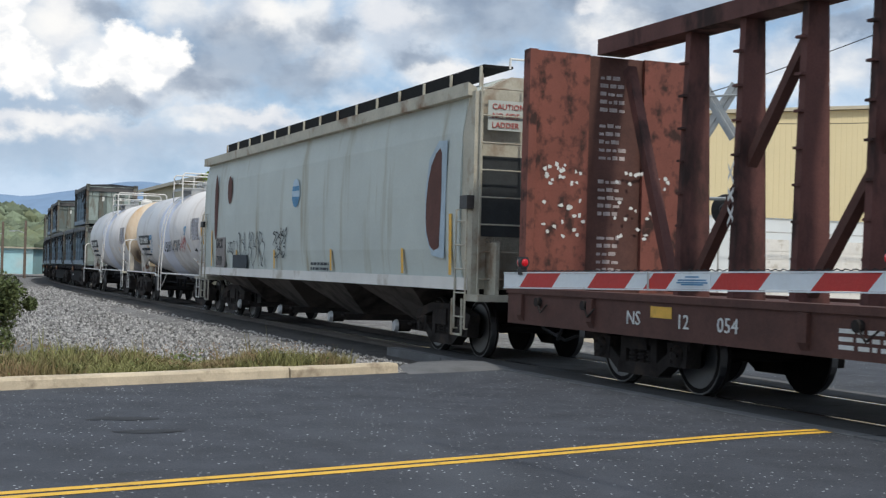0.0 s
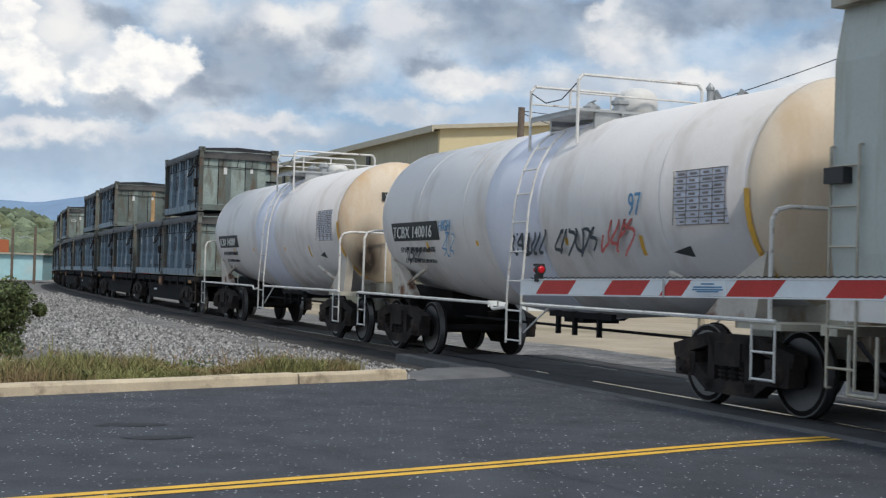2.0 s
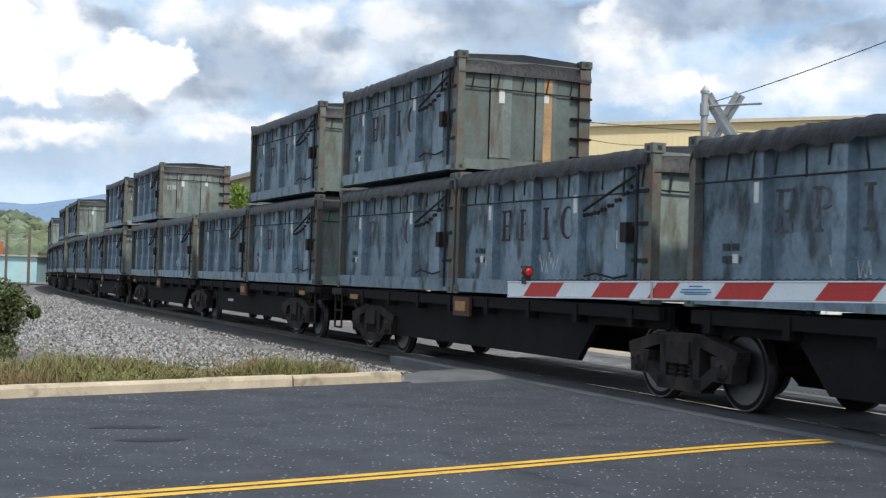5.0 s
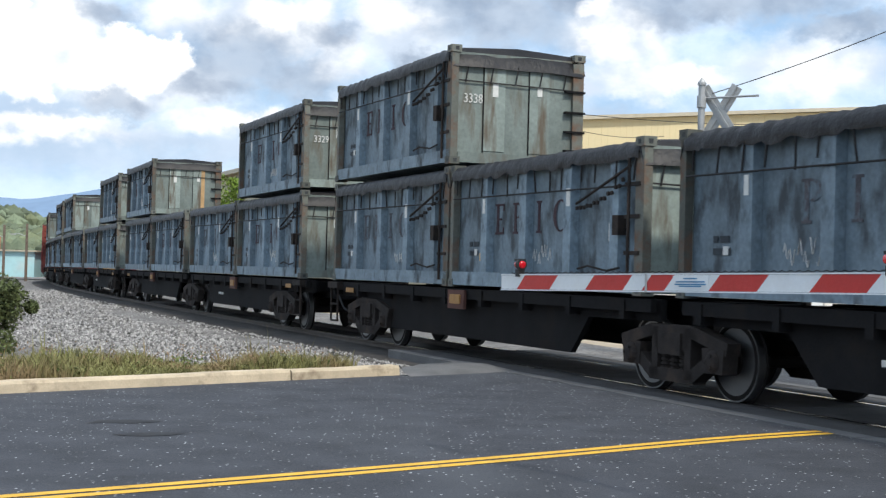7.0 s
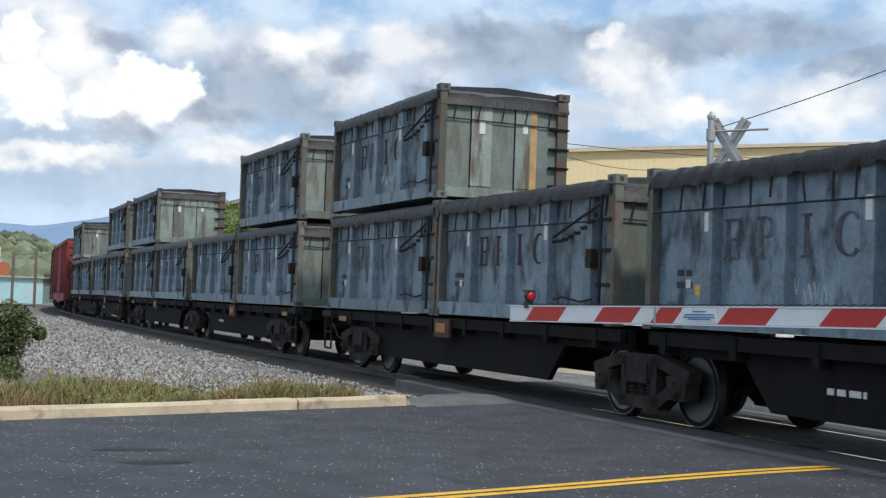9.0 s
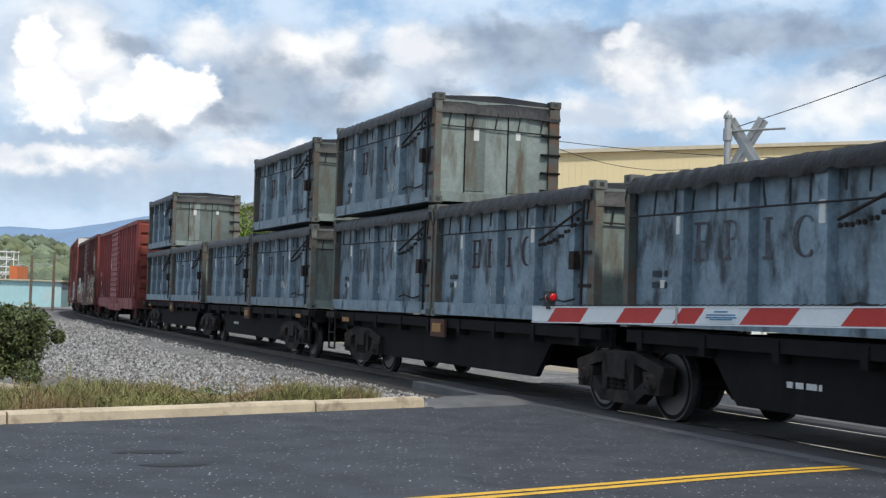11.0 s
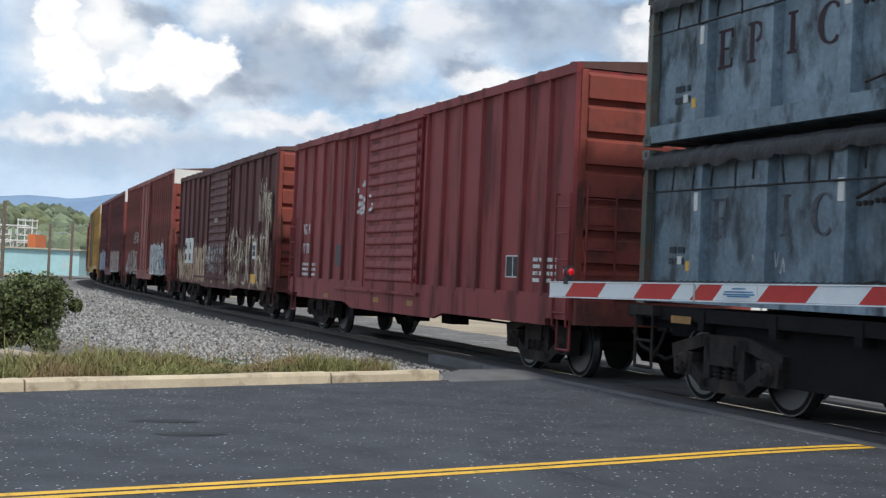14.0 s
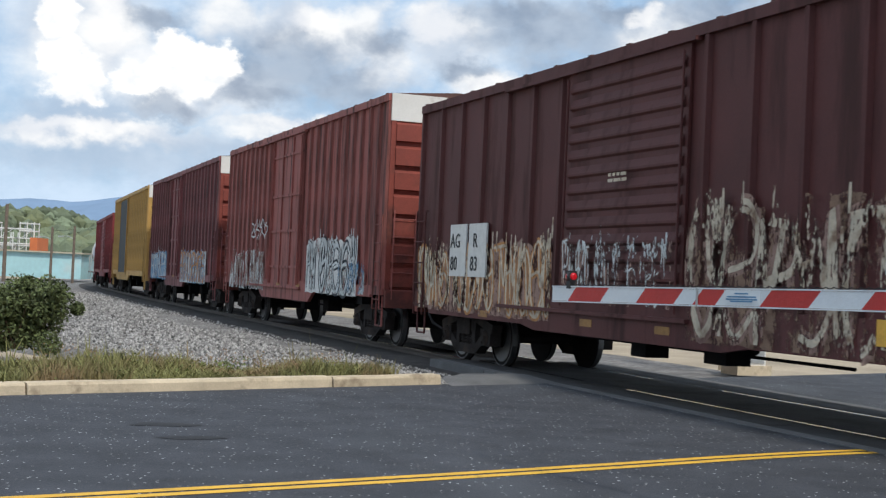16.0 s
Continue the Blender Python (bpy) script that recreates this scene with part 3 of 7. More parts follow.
def worn_paint(parent, mats, x0, x1, y, z0, z1, seed, bands=3.2, cover=0.55, ragged=0.3, label=""):
    """A sprayed piece worn by weather: a ground of old colour, broad letter strokes with pale edges, and drips."""
    rnd = random.Random(seed)
    under, over, ground = bmesh.new(), bmesh.new(), bmesh.new()

    def ribbon(bm, pts, w, yy):
        fine = []
        for i in range(len(pts) - 1):
            p0, p1, p2, p3 = (Vector(pts[max(0, min(len(pts) - 1, i + k))]) for k in (-1, 0, 1, 2))
            for k in range(5):
                t = k / 5
                fine.append(0.5 * (2 * p1 + (p2 - p0) * t + (2 * p0 - 5 * p1 + 4 * p2 - p3) * t * t + (3 * p1 - p0 - 3 * p2 + p3) * t ** 3))
        fine.append(Vector(pts[-1]))
        prev = None
        for i, p in enumerate(fine):
            d = fine[min(i + 1, len(fine) - 1)] - fine[max(i - 1, 0)]
            d = d.normalized() if d.length > 1e-6 else Vector((1, 0))
            o = Vector((-d.y, d.x)) * w / 2 * (0.75 if i in (0, len(fine) - 1) else 1)
            cur = [bm.verts.new((q.x, yy, q.y)) for q in (p - o, p + o)]
            if prev:
                bm.faces.new((prev[0], prev[1], cur[1], cur[0]))
            prev = cur
    n = max(8, int((x1 - x0) / 0.12))
    prev = None
    for i in range(n + 1):
        x = x0 + (x1 - x0) * i / n
        top = z1 - (z1 - z0) * ragged * (0.35 + 0.9 * abs(noise.noise((x * 1.3, seed, 3))) + 0.5 * abs(noise.noise((x * 5.5, seed, 1))))
        cur = [ground.verts.new((x, y, z0 + 0.03 * noise.noise((x * 3, seed, 8)))), ground.verts.new((x, y, top))]
        if prev:
            ground.faces.new((prev[0], cur[0], cur[1], prev[1]))
        prev = cur
    tall = (z1 - z0) * (1 - 0.5 * ragged)
    x, i = x0 + 0.05, 0
    while x < x1 - 0.2:
        w = min(tall * rnd.uniform(0.36, 0.56) * 3.4 / max(2.6, bands), x1 - x)
        base, hh = z0 + tall * rnd.uniform(0.02, 0.08), tall * rnd.uniform(0.8, 1.0)
        lean = rnd.uniform(-0.12, 0.12)
        sw = w * rnd.uniform(0.09, 0.15)
        for st in rnd.sample(LETTER_STROKES, 3):
            pts = [(x + w * px + lean * hh * pz, base + hh * pz) for px, pz in st]
            ribbon(under, pts, sw * 2.6, y - 0.003 - 0.0004 * (i % 3))
            ribbon(over, pts, sw, y - 0.006 - 0.0004 * (i % 3))
        for _ in range(3):
            dx, dz = x + rnd.random() * w, base + hh * rnd.uniform(0.75, 1.0)
            ribbon(over, [(dx, dz), (dx + rnd.uniform(-0.03, 0.03), dz + hh * rnd.uniform(0.12, 0.3))], 0.045, y - 0.0075)
        x += w * 0.95
        i += 1
    for bm, mat, keep in ((ground, mats[-1], cover), (under, mats[1], cover), (over, mats[0], cover + 0.12)):
        tagged(part("graffiti", bm, worn(mat, keep), parent, label), kind="stuff")


# ---------------------------------------------------------------- ground, road, track bed
RD = Vector((0.749, 0.663))        # along the road
RN = Vector((-0.663, 0.749))       # across it, towards the kerb


def ground_z(x, y):
    """The land follows the grade of the line and lies a little under the rail tops."""
    return grade(max(-30.0, (y - 19) / 0.94)) - 0.30


def build_ground():
    bm = bmesh.new()
    xs = [-3000, -1200, -500, -250, -150, -100, -70, -50, -40, -30, -22, -16, -11, -7, -4, -1, 2, 5, 9, 14, 20, 30, 45, 70, 110, 200, 400, 900, 2500]
    ys = [-1500, -400, -120, -40, -10, 5, 12, 16, 19, 22, 25, 29, 34, 40, 48, 58, 70, 85, 105, 130, 160, 200, 260, 400, 700, 1400, 3500]
    grid = [[bm.verts.new((x, y, ground_z(x, min(y, 400)) - 0.06)) for x in xs] for y in ys]
    for r, q in zip(grid, grid[1:]):
        for i in range(len(xs) - 1):
            bm.faces.new((r[i], r[i + 1], q[i + 1], q[i]))
    solid("ground", bm, soil, "dry sandy ground beside the railway", "ground", "structure")


def road_point(a, o, z=0.0):
    p = RD * a + RN * o
    return Vector((p.x, p.y, z))


def build_road():
    bm = bmesh.new()
    n = 60
    rows = []
    for i in range(n + 1):
        a = -60 + i * 2.5
        rows.append([bm.verts.new(road_point(a, o, 0.0 if a < 40 else grade(0) - 0.0)) for o in (-12, -4, 2, 7, 10, 13.55)])
    for r, q in zip(rows, rows[1:]):
        for i in range(5):
            bm.faces.new((r[i], q[i], q[i + 1], r[i + 1]))
    solid("road", bm, asphalt, "dark grey asphalt road leading over the level crossing", "road", "structure")
    # apron that runs from the kerb's end up to the crossing panels
    bm = bmesh.new()
    t0, h0 = rail_point(0), float(np.interp(0, _s, _h))
    left = Vector((-math.sin(h0), math.cos(h0)))
    rows = []
    for i in range(11):
        o = 13.30 + 1.75 * i / 10
        a1 = 12.12 + 1.9 * (i / 10) ** 1.5
        base = RN * o - t0.xy
        a2 = (1.41 - base.dot(left)) / RD.dot(left)
        row = []
        for k in range(9):
            f = k / 8
            p = RD * (a1 + (a2 - a1) * f) + RN * o
            z = 0.012 + 0.13 * math.sin(math.pi * min(1, i / 7)) * (1 - f) ** 0.5 * (0.3 + f) + 0.012 * noise.noise((p.x * 1.5, p.y * 1.5, 0)) - (0.012 if i == 0 else 0)
            row.append(bm.verts.new((p.x, p.y, z - (0.25 if i == 10 else 0))))
        rows.append(row)
    for r, q in zip(rows, rows[1:]):
        for k in range(8):
            bm.faces.new((r[k], r[k + 1], q[k + 1], q[k]))
    solid("apron", bm, asphalt_old, "worn asphalt apron beside the crossing panels", "road", "structure", True)
    # the double yellow line
    lines = thing("road_line", "double yellow centre line painted on the asphalt", "road marking", kind="structure")
    for off in (-0.10, 0.06):
        bm = bmesh.new()
        prev = None
        for i in range(41):
            x = -14 + i * 0.455
            y = 9.72 + 0.71 * x + 0.013 * x * x - 0.055 * max(0, x - 2.2) ** 2.2
            w = 0.105
            sl = 0.71 + 0.026 * x - 0.121 * max(0, x - 2.2) ** 1.2
            nn = Vector((-sl, 1)).normalized()
            cur = [bm.verts.new((x + nn.x * (off + k), y + nn.y * (off + k), 0.004)) for k in (0, w)]
            if prev:
                bm.faces.new((prev[0], cur[0], cur[1], prev[1]))
            prev = cur
        part("line", bm, yellow_paint, lines)
    # kerb stones
    kerb = thing("kerb", "pale concrete kerb, worn and stained, along the road edge", "kerb", kind="structure")
    rnd = random.Random(4)
    a = 12.15
    cuts = [12.15, 10.35, 6.35, 3.3, 0.3, -2.7, -5.7, -8.7]
    for hi, lo in zip(cuts, cuts[1:]):
        bm = bmesh.new()
        segs = 8
        prof = [(13.52, -0.1), (13.535, 0.095), (13.555, 0.125), (13.71, 0.13), (13.73, 0.11), (13.73, -0.1)]
        ring = []
        for i in range(segs + 1):
            aa = lo + 0.012 + (hi - lo - 0.024) * i / segs
            j = rnd.uniform(-0.006, 0.006)
            ring.append([bm.verts.new(road_point(aa, o + (j if 0 < z < 0.12 else 0), z + (j if z > 0.1 else 0))) for o, z in prof])
        for r, q in zip(ring, ring[1:]):
            for i in range(len(prof) - 1):
                bm.faces.new((r[i], q[i], q[i + 1], r[i + 1]))
        bm.faces.new(ring[0])
        bm.faces.new(ring[-1][::-1])
        part("kerb_stone", bm, concrete, kerb)
    # dark patches in the asphalt
    for x, y, w in ((-2.35, 12.25, 0.3), (-1.95, 11.4, 0.24)):
        bm = bmesh.new()
        r = random.Random(int(w * 100))
        bm.faces.new([bm.verts.new((x + w * 1.1 * math.cos(k) * r.uniform(0.7, 1.2), y + w * 0.5 * math.sin(k) * r.uniform(0.7, 1.2) + 0.3 * w * math.cos(k), 0.004)) for k in np.arange(0, 6.28, 0.45)])
        solid("road_patch", bm, tar_mat, "dark tar patch in the asphalt", "road patch", "structure")


def build_track():
    track = thing("railway_track", "single railway track with worn steel rails on dark ties", "railway track", kind="structure")
    for side in (0.752, -0.752):
        for nm, prof, mat in (("rail", [(-0.07, -0.17), (-0.07, -0.155), (-0.01, -0.13), (-0.01, -0.05), (-0.036, -0.035), (-0.036, -0.004), (0.036, -0.004), (0.036, -0.035), (0.01, -0.05), (0.01, -0.13), (0.07, -0.155), (0.07, -0.17)], rail_steel),
                              ("rail_head", [(-0.035, -0.0035), (-0.03, 0.0), (0.03, 0.0), (0.035, -0.0035)], rail_top)):
            bm = bmesh.new()
            prev = None
            for s in [-120 + 4.0 * i for i in range(105)]:
                cur = [bm.verts.new(rail_point(s, side + o, z)) for o, z in prof]
                if prev:
                    for i in range(len(prof)):
                        j = (i + 1) % len(prof)
                        bm.faces.new((prev[i], cur[i], cur[j], prev[j]))
                prev = cur
            part(nm, bm, mat, track, "polished running surface" if nm == "rail_head" else "")
    # ties, the nearest as parts
    bm = bmesh.new()
    box(bm, -0.115, 0.115, -1.3, 1.3, -0.18, 0)
    tie = mesh_of("tie", bm, tie_mat)
    for i in range(170):
        s = 6.6 + i * 0.53
        ob = part("tie", tie, tie_mat, track)
        ob.matrix_basis = car_pose(s, 0.3) @ pose(0, 0, -0.165)
    # crossing panels between and beside the rails
    panels = thing("crossing_panels", "dark grey concrete level crossing panels beside the rails", "crossing panel", kind="structure")
    def deck(name, s0, s1, a, b, mat, lift):
        bm = bmesh.new()
        vs = [bm.verts.new(rail_point(s, o, -0.15)) for s, o in ((s0, a), (s1, a), (s1, b), (s0, b))]
        for s, o in ((s0, a), (s1, a), (s1, b), (s0, b)):
            p = rail_point(s, o)
            vs.append(bm.verts.new((p.x, p.y, max(p.z - 0.004, 0.004) + lift)))
        for q in ((3, 2, 1, 0), (4, 5, 6, 7), (0, 1, 5, 4), (1, 2, 6, 5), (2, 3, 7, 6), (3, 0, 4, 7)):
            bm.faces.new([vs[k] for k in q])
        part(name, bm, mat, panels)
    for i in range(9):
        s0, s1 = 5.5 - i * 2.44, 5.5 - (i + 1) * 2.44 + 0.03
        for a, b in ((0.88, 1.40), (-0.60, 0.60), (-1.40, -0.88)):
            deck("panel", s0, s1, a, b, panel_mat, 0.0)
        # added black strips stand in for the dark of open flangeways
        for a, b in ((0.795, 0.875), (0.605, 0.70), (-0.70, -0.605), (-0.875, -0.795)):
            deck("rubber_seal", s0, s1 - 0.03, a, b, tar_mat, -0.003)
        for a, b in ((1.405, 1.62), (-1.62, -1.405)):
            deck("edge_strip", s0, s1, a, b, asphalt_old, 0.003)
    # ballast bed: wide gravel strip, coloured darker by the rails for dirt and train shadow
    for nm, lo, hi, mat, lab in (("ballast", 1.95, 14.0, gravel, "light grey crushed stone ballast beside the rails"),
                                 ("track_bed", -1.75, 2.15, shadowed_bed_mat, "dark dirty ballast between the rails"),
                                 ("ballast", -5.0, -1.55, gravel, "light grey crushed stone ballast beside the rails")):
        bm = bmesh.new()
        prev = None
        for s in [2.4 + 1.2 * i for i in range(23)] + [30 + 6 * i for i in range(64)]:
            end = min(hi + 2, bed_width(s) + 1.8) if hi > 3 else hi
            cur = [bm.verts.new(rail_point(s, lo + (end - lo) * k / 8, bed_z(s, lo + (end - lo) * k / 8) + (0.014 if nm == "track_bed" else 0) - (0.35 if k == 8 and hi > 3 else 0))) for k in range(9)]
            if prev:
                for k in range(8):
                    bm.faces.new((prev[k], cur[k], cur[k + 1], prev[k + 1]))
            prev = cur
        solid(nm, bm, mat, lab, "gravel", "structure", True)
    # loose stones
    verts, faces = [], []
    rnd = np.random.RandomState(5)
    base = np.array([(1, 0, 0), (-1, 0, 0), (0, 1, 0), (0, -1, 0), (0, 0, 1), (0, 0, -1)], float)
    tri = [(0, 2, 4), (2, 1, 4), (1, 3, 4), (3, 0, 4), (2, 0, 5), (1, 2, 5), (3, 1, 5), (0, 3, 5)]
    for i in range(40000):
        s = 2.5 + 62 * rnd.rand() ** 1.5
        o = 1.9 + (bed_width(s) - 0.75) * rnd.rand()
        size = rnd.uniform(0.016, 0.04) * (1 + s * 0.010)
        c = np.array(rail_point(s, o, bed_z(s, o) + size * rnd.uniform(-0.2, 0.5)))
        k = len(verts)
        for v in base * rnd.uniform(0.6, 1.2, (6, 3)):
            verts.append(c + v * size)
        faces += [(a + k, b + k, d + k) for a, b, d in tri]
    me = bpy.data.meshes.new("ballast_stone")
    me.from_pydata([tuple(v) for v in verts], [], faces)
    me.materials.append(stone_mat)
    tagged(new("ballast_stone", me), "loose grey ballast stones", "gravel", "", "stuff")


def bed_width(s):
    return 3.2 + min(9.0, max(0, s - 2.0) * 0.42)


def bed_z(s, o):
    a = abs(o)
    z = -0.13 if a < 1.7 else -0.13 - 0.09 * min(1.0, (a - 1.7) / 1.0)
    return z + 0.045 * noise.noise((s * 0.5, o * 0.6, 0)) * min(1.0, max(0.0, a - 1.7)) + (0.05 if a > 2.7 and s < 14 else 0)


def build_grass():
    rnd = random.Random(8)
    verts, faces = [], []
    for i in range(52000):
        a = 11.6 - 18 * rnd.random() ** 0.9
        depth = 0.95 + max(0.0, 11.3 - a) * 0.42 + max(0.0, 5 - a) * 0.45
        o = 13.75 + depth * rnd.random()
        p = road_point(a, o, 0.05)
        hgt = rnd.uniform(0.05, 0.20) * (1.0 + 1.3 * max(-0.4, noise.noise((a * 0.9, o * 0.9, 0))))
        if rnd.random() < 0.02:
            hgt *= 2.0
        ang = rnd.uniform(0, 6.28)
        w = rnd.uniform(0.005, 0.013)
        lx, ly = rnd.uniform(-0.17, 0.17), rnd.uniform(-0.17, 0.17)
        k = len(verts)
        cx, cy = math.cos(ang) * w, math.sin(ang) * w
        verts += [(p.x - cx, p.y - cy, p.z - 0.12), (p.x + cx, p.y + cy, p.z - 0.12), (p.x + lx * 0.4 + cx * 0.7, p.y + ly * 0.4 + cy * 0.7, p.z + hgt * 0.6),
                  (p.x + lx * 0.4 - cx * 0.7, p.y + ly * 0.4 - cy * 0.7, p.z + hgt * 0.6), (p.x + lx, p.y + ly, p.z + hgt)]
        faces += [(k, k + 1, k + 2, k + 3), (k + 3, k + 2, k + 4)]
    me = bpy.data.meshes.new("grass")
    me.from_pydata(verts, [], faces)
    me.materials.append(grass_mat)
    tagged(new("grass", me), "dry uncut grass and weeds behind the kerb", "grass", "", "stuff")
    # low leafy weeds and brown seed heads among the blades
    for nm, mat, count, size, zlo, zhi, lab in (("weeds", weed_mat, 9000, 0.026, 0.0, 0.17, "low green leafy weeds in the verge"), ("seed_heads", seed_mat, 5000, 0.016, 0.14, 0.34, "brown seed heads of dry grass")):
        cs = []
        while len(cs) < 420:
            a = 11.3 - 17.5 * rnd.random()
            depth = 0.8 + max(0.0, 11.3 - a) * 0.4
            o = 13.85 + depth * rnd.random()
            if noise.noise((a * 0.6, o * 0.6, len(nm))) > -0.05:
                p = road_point(a, o, 0.03)
                cs.append((p.x, p.y, rnd.uniform(zlo, zhi), rnd.uniform(0.06, 0.16)))
        me = leaf_cloud(cs, count, size, len(nm))
        me.materials.append(mat)
        tagged(new(nm, me), lab, "weeds", "", "stuff")
    bm = bmesh.new()
    prev = None
    for i in range(28):
        a = 12.0 - i * 0.75
        depth = 0.95 + max(0.0, 11.3 - a) * 0.44
        cur = [bm.verts.new(road_point(a, o, z)) for o, z in ((13.72, 0.06), (13.75 + depth * 0.5, 0.05), (13.75 + depth, -0.06))]
        if prev:
            for k in (0, 1):
                bm.faces.new((prev[k], cur[k], cur[k + 1], prev[k + 1]))
        prev = cur
    solid("verge", bm, verge_mat, "strip of earth under the roadside grass", "ground", "structure")


def leaf_cloud(centres, n, size, seed):
    """Many small leaves round several centres (x, y, z, radius)."""
    rnd = np.random.RandomState(seed)
    verts, faces = [], []
    for i in range(n):
        c = centres[rnd.randint(len(centres))]
        d = rnd.normal(size=3)
        d /= np.linalg.norm(d)
        p = np.array(c[:3]) + d * c[3] * rnd.rand() ** 0.35 * np.array((1, 1, 0.9))
        u = rnd.normal(size=3)
        u /= np.linalg.norm(u)
        w = np.cross(u, rnd.normal(size=3))
        w /= np.linalg.norm(w)
        s = size * rnd.uniform(0.6, 1.3)
        k = len(verts)
        verts += [tuple(p - u * s), tuple(p + w * s * 0.45), tuple(p + u * s), tuple(p - w * s * 0.45)]
        faces.append((k, k + 1, k + 2, k + 3))
    me = bpy.data.meshes.new("leaves")
    me.from_pydata(verts, [], faces)
    return me


def build_bush():
    bush = thing("bush", "dense dark green roadside bush in the gravel", "bush")
    bush.location = (-7.0, 23.0, -0.1)
    bm = bmesh.new()
    rnd = random.Random(2)
    for i in range(14):
        ang, up = rnd.uniform(0, 6.3), rnd.uniform(0.5, 1.1)
        rod(bm, (0, 0, 0), (0.8 * math.cos(ang), 0.8 * math.sin(ang), up), 0.02, 5, 0.006)
    part("stem", bm, bark, bush)
    cs = [(rnd.uniform(-0.9, 0.7), rnd.uniform(-0.7, 0.7), rnd.uniform(0.1, 1.0), rnd.uniform(0.18, 0.40)) for _ in range(38)]
    cs += [(rnd.uniform(-1.0, 1.0), rnd.uniform(-0.8, 0.8), rnd.uniform(0.3, 1.2), 0.12) for _ in range(14)]
    me = leaf_cloud(cs, 26000, 0.042, 3)
    me.materials.append(leaf_mat)
    part("crown", me, leaf_mat, bush)


# ---------------------------------------------------------------- buildings and distance
def build_warehouse():
    """A long metal-clad warehouse with a low gable, its flank along the line."""
    w = thing("warehouse", "long pale yellow metal-clad warehouse with a low gable roof", "building")
    w.matrix_basis = pose(1.9, 75.0, 0, 0, 0, 19.5)   # local x runs along the gable wall, y along the flank
    zg = -0.6
    bm = bmesh.new()
    span = 70.0
    ridge = 9.25 + span / 2 * 0.0925
    prism(bm, [(0, 4.9), (span, 4.9), (span, 9.25), (span / 2, ridge), (0, 9.25)], "y", 0, 0.25)
    for i in range(170):
        x = 0.2 + i * 0.41
        top = 9.2 + min(x, span - x) * 0.0925
        box(bm, x, x + 0.10, -0.012, 0.0, 4.9, top)
    part("gable_wall", bm, wall_yellow, w, "yellow ribbed sheet wall")
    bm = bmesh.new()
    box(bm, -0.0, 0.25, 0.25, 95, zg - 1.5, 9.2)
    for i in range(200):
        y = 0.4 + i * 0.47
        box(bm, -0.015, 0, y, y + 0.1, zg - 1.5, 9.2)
    part("flank_wall", bm, wall_shaded, w, "olive shaded sheet wall")
    bm = bmesh.new()
    for s in (0, 1):
        x0, x1 = (-0.5, span / 2) if s == 0 else (span + 0.5, span / 2)
        z0 = 9.25 - 0.05
        prism(bm, [(x0, z0), (x1, ridge + 0.05), (x1, ridge + 0.25), (x0, z0 + 0.22)] if s == 0 else [(x0, z0), (x0, z0 + 0.22), (x1, ridge + 0.25), (x1, ridge + 0.05)], "y", -0.4, 95)
    part("roof", bm, trim_mat, w)
    bm = bmesh.new()
    box(bm, -0.62, -0.5, -0.4, 95, 9.05, 9.4)
    part("gutter", bm, trim_mat, w)
    bm = bmesh.new()
    box(bm, 0.25, span, 0.1, 0.4, zg - 1.5, 4.88)
    part("lower_wall", bm, pale_wall, w, "pale lower wall")
    for i in range(7):
        x = 7 + i * 6.4
        bm = bmesh.new()
        box(bm, x, x + 3.8, -0.02, 0.09, zg - 0.5, 3.6)
        for k in range(8):
            box(bm, x + 0.05, x + 3.75, -0.045, -0.02, zg + k * 0.5, zg + k * 0.5 + 0.42)
        part("door", bm, white_roof, w, "white roller door")
    for i in range(4):
        y = 12 + i * 21
        bm = bmesh.new()
        box(bm, -0.09, -0.036, y, y + 0.7, 7.0, 8.6)
        part("vent", bm, dark_metal, w, "dark louvred wall vent")
    for i in range(6):
        x = 5 + i * 6.4
        bm = bmesh.new()
        rod(bm, (x, -1.2, zg - 1), (x, -1.2, 4.6), 0.07, 6)
        rod(bm, (x, -1.2, 4.0), (x + 6.4, -1.2, 4.0), 0.04, 5)
        part("pipe", bm, galvanised, w)


def pole(x, y, z0, z1, r, lean=(0, 0), arm=None):
    p = thing("utility_pole", "weathered wooden utility pole with wires", "utility pole")
    p.location = (x, y, z0)
    bm = bmesh.new()
    rod(bm, (0, 0, 0), (lean[0], lean[1], z1 - z0), r * 1.25, 10, r)
    part("shaft", bm, pole_wood, p)
    if arm:
        bm = bmesh.new()
        box(bm, lean[0] - arm, lean[0] + arm, lean[1] - 0.06, lean[1] + 0.06, z1 - z0 - 0.6, z1 - z0 - 0.48)
        part("crossarm", bm, pole_wood, p)
    return p


def wire(a, b, sag, r=0.012, parent=None):
    a, b = Vector(a), Vector(b)
    pts = [a.lerp(b, i / 20) - Vector((0, 0, sag * 4 * (i / 20) * (1 - i / 20))) for i in range(21)]
    bm = bmesh.new()
    path(bm, pts, r, 4)
    return solid("overhead_wire", bm, wire_mat, "thin black overhead wire", "wire")


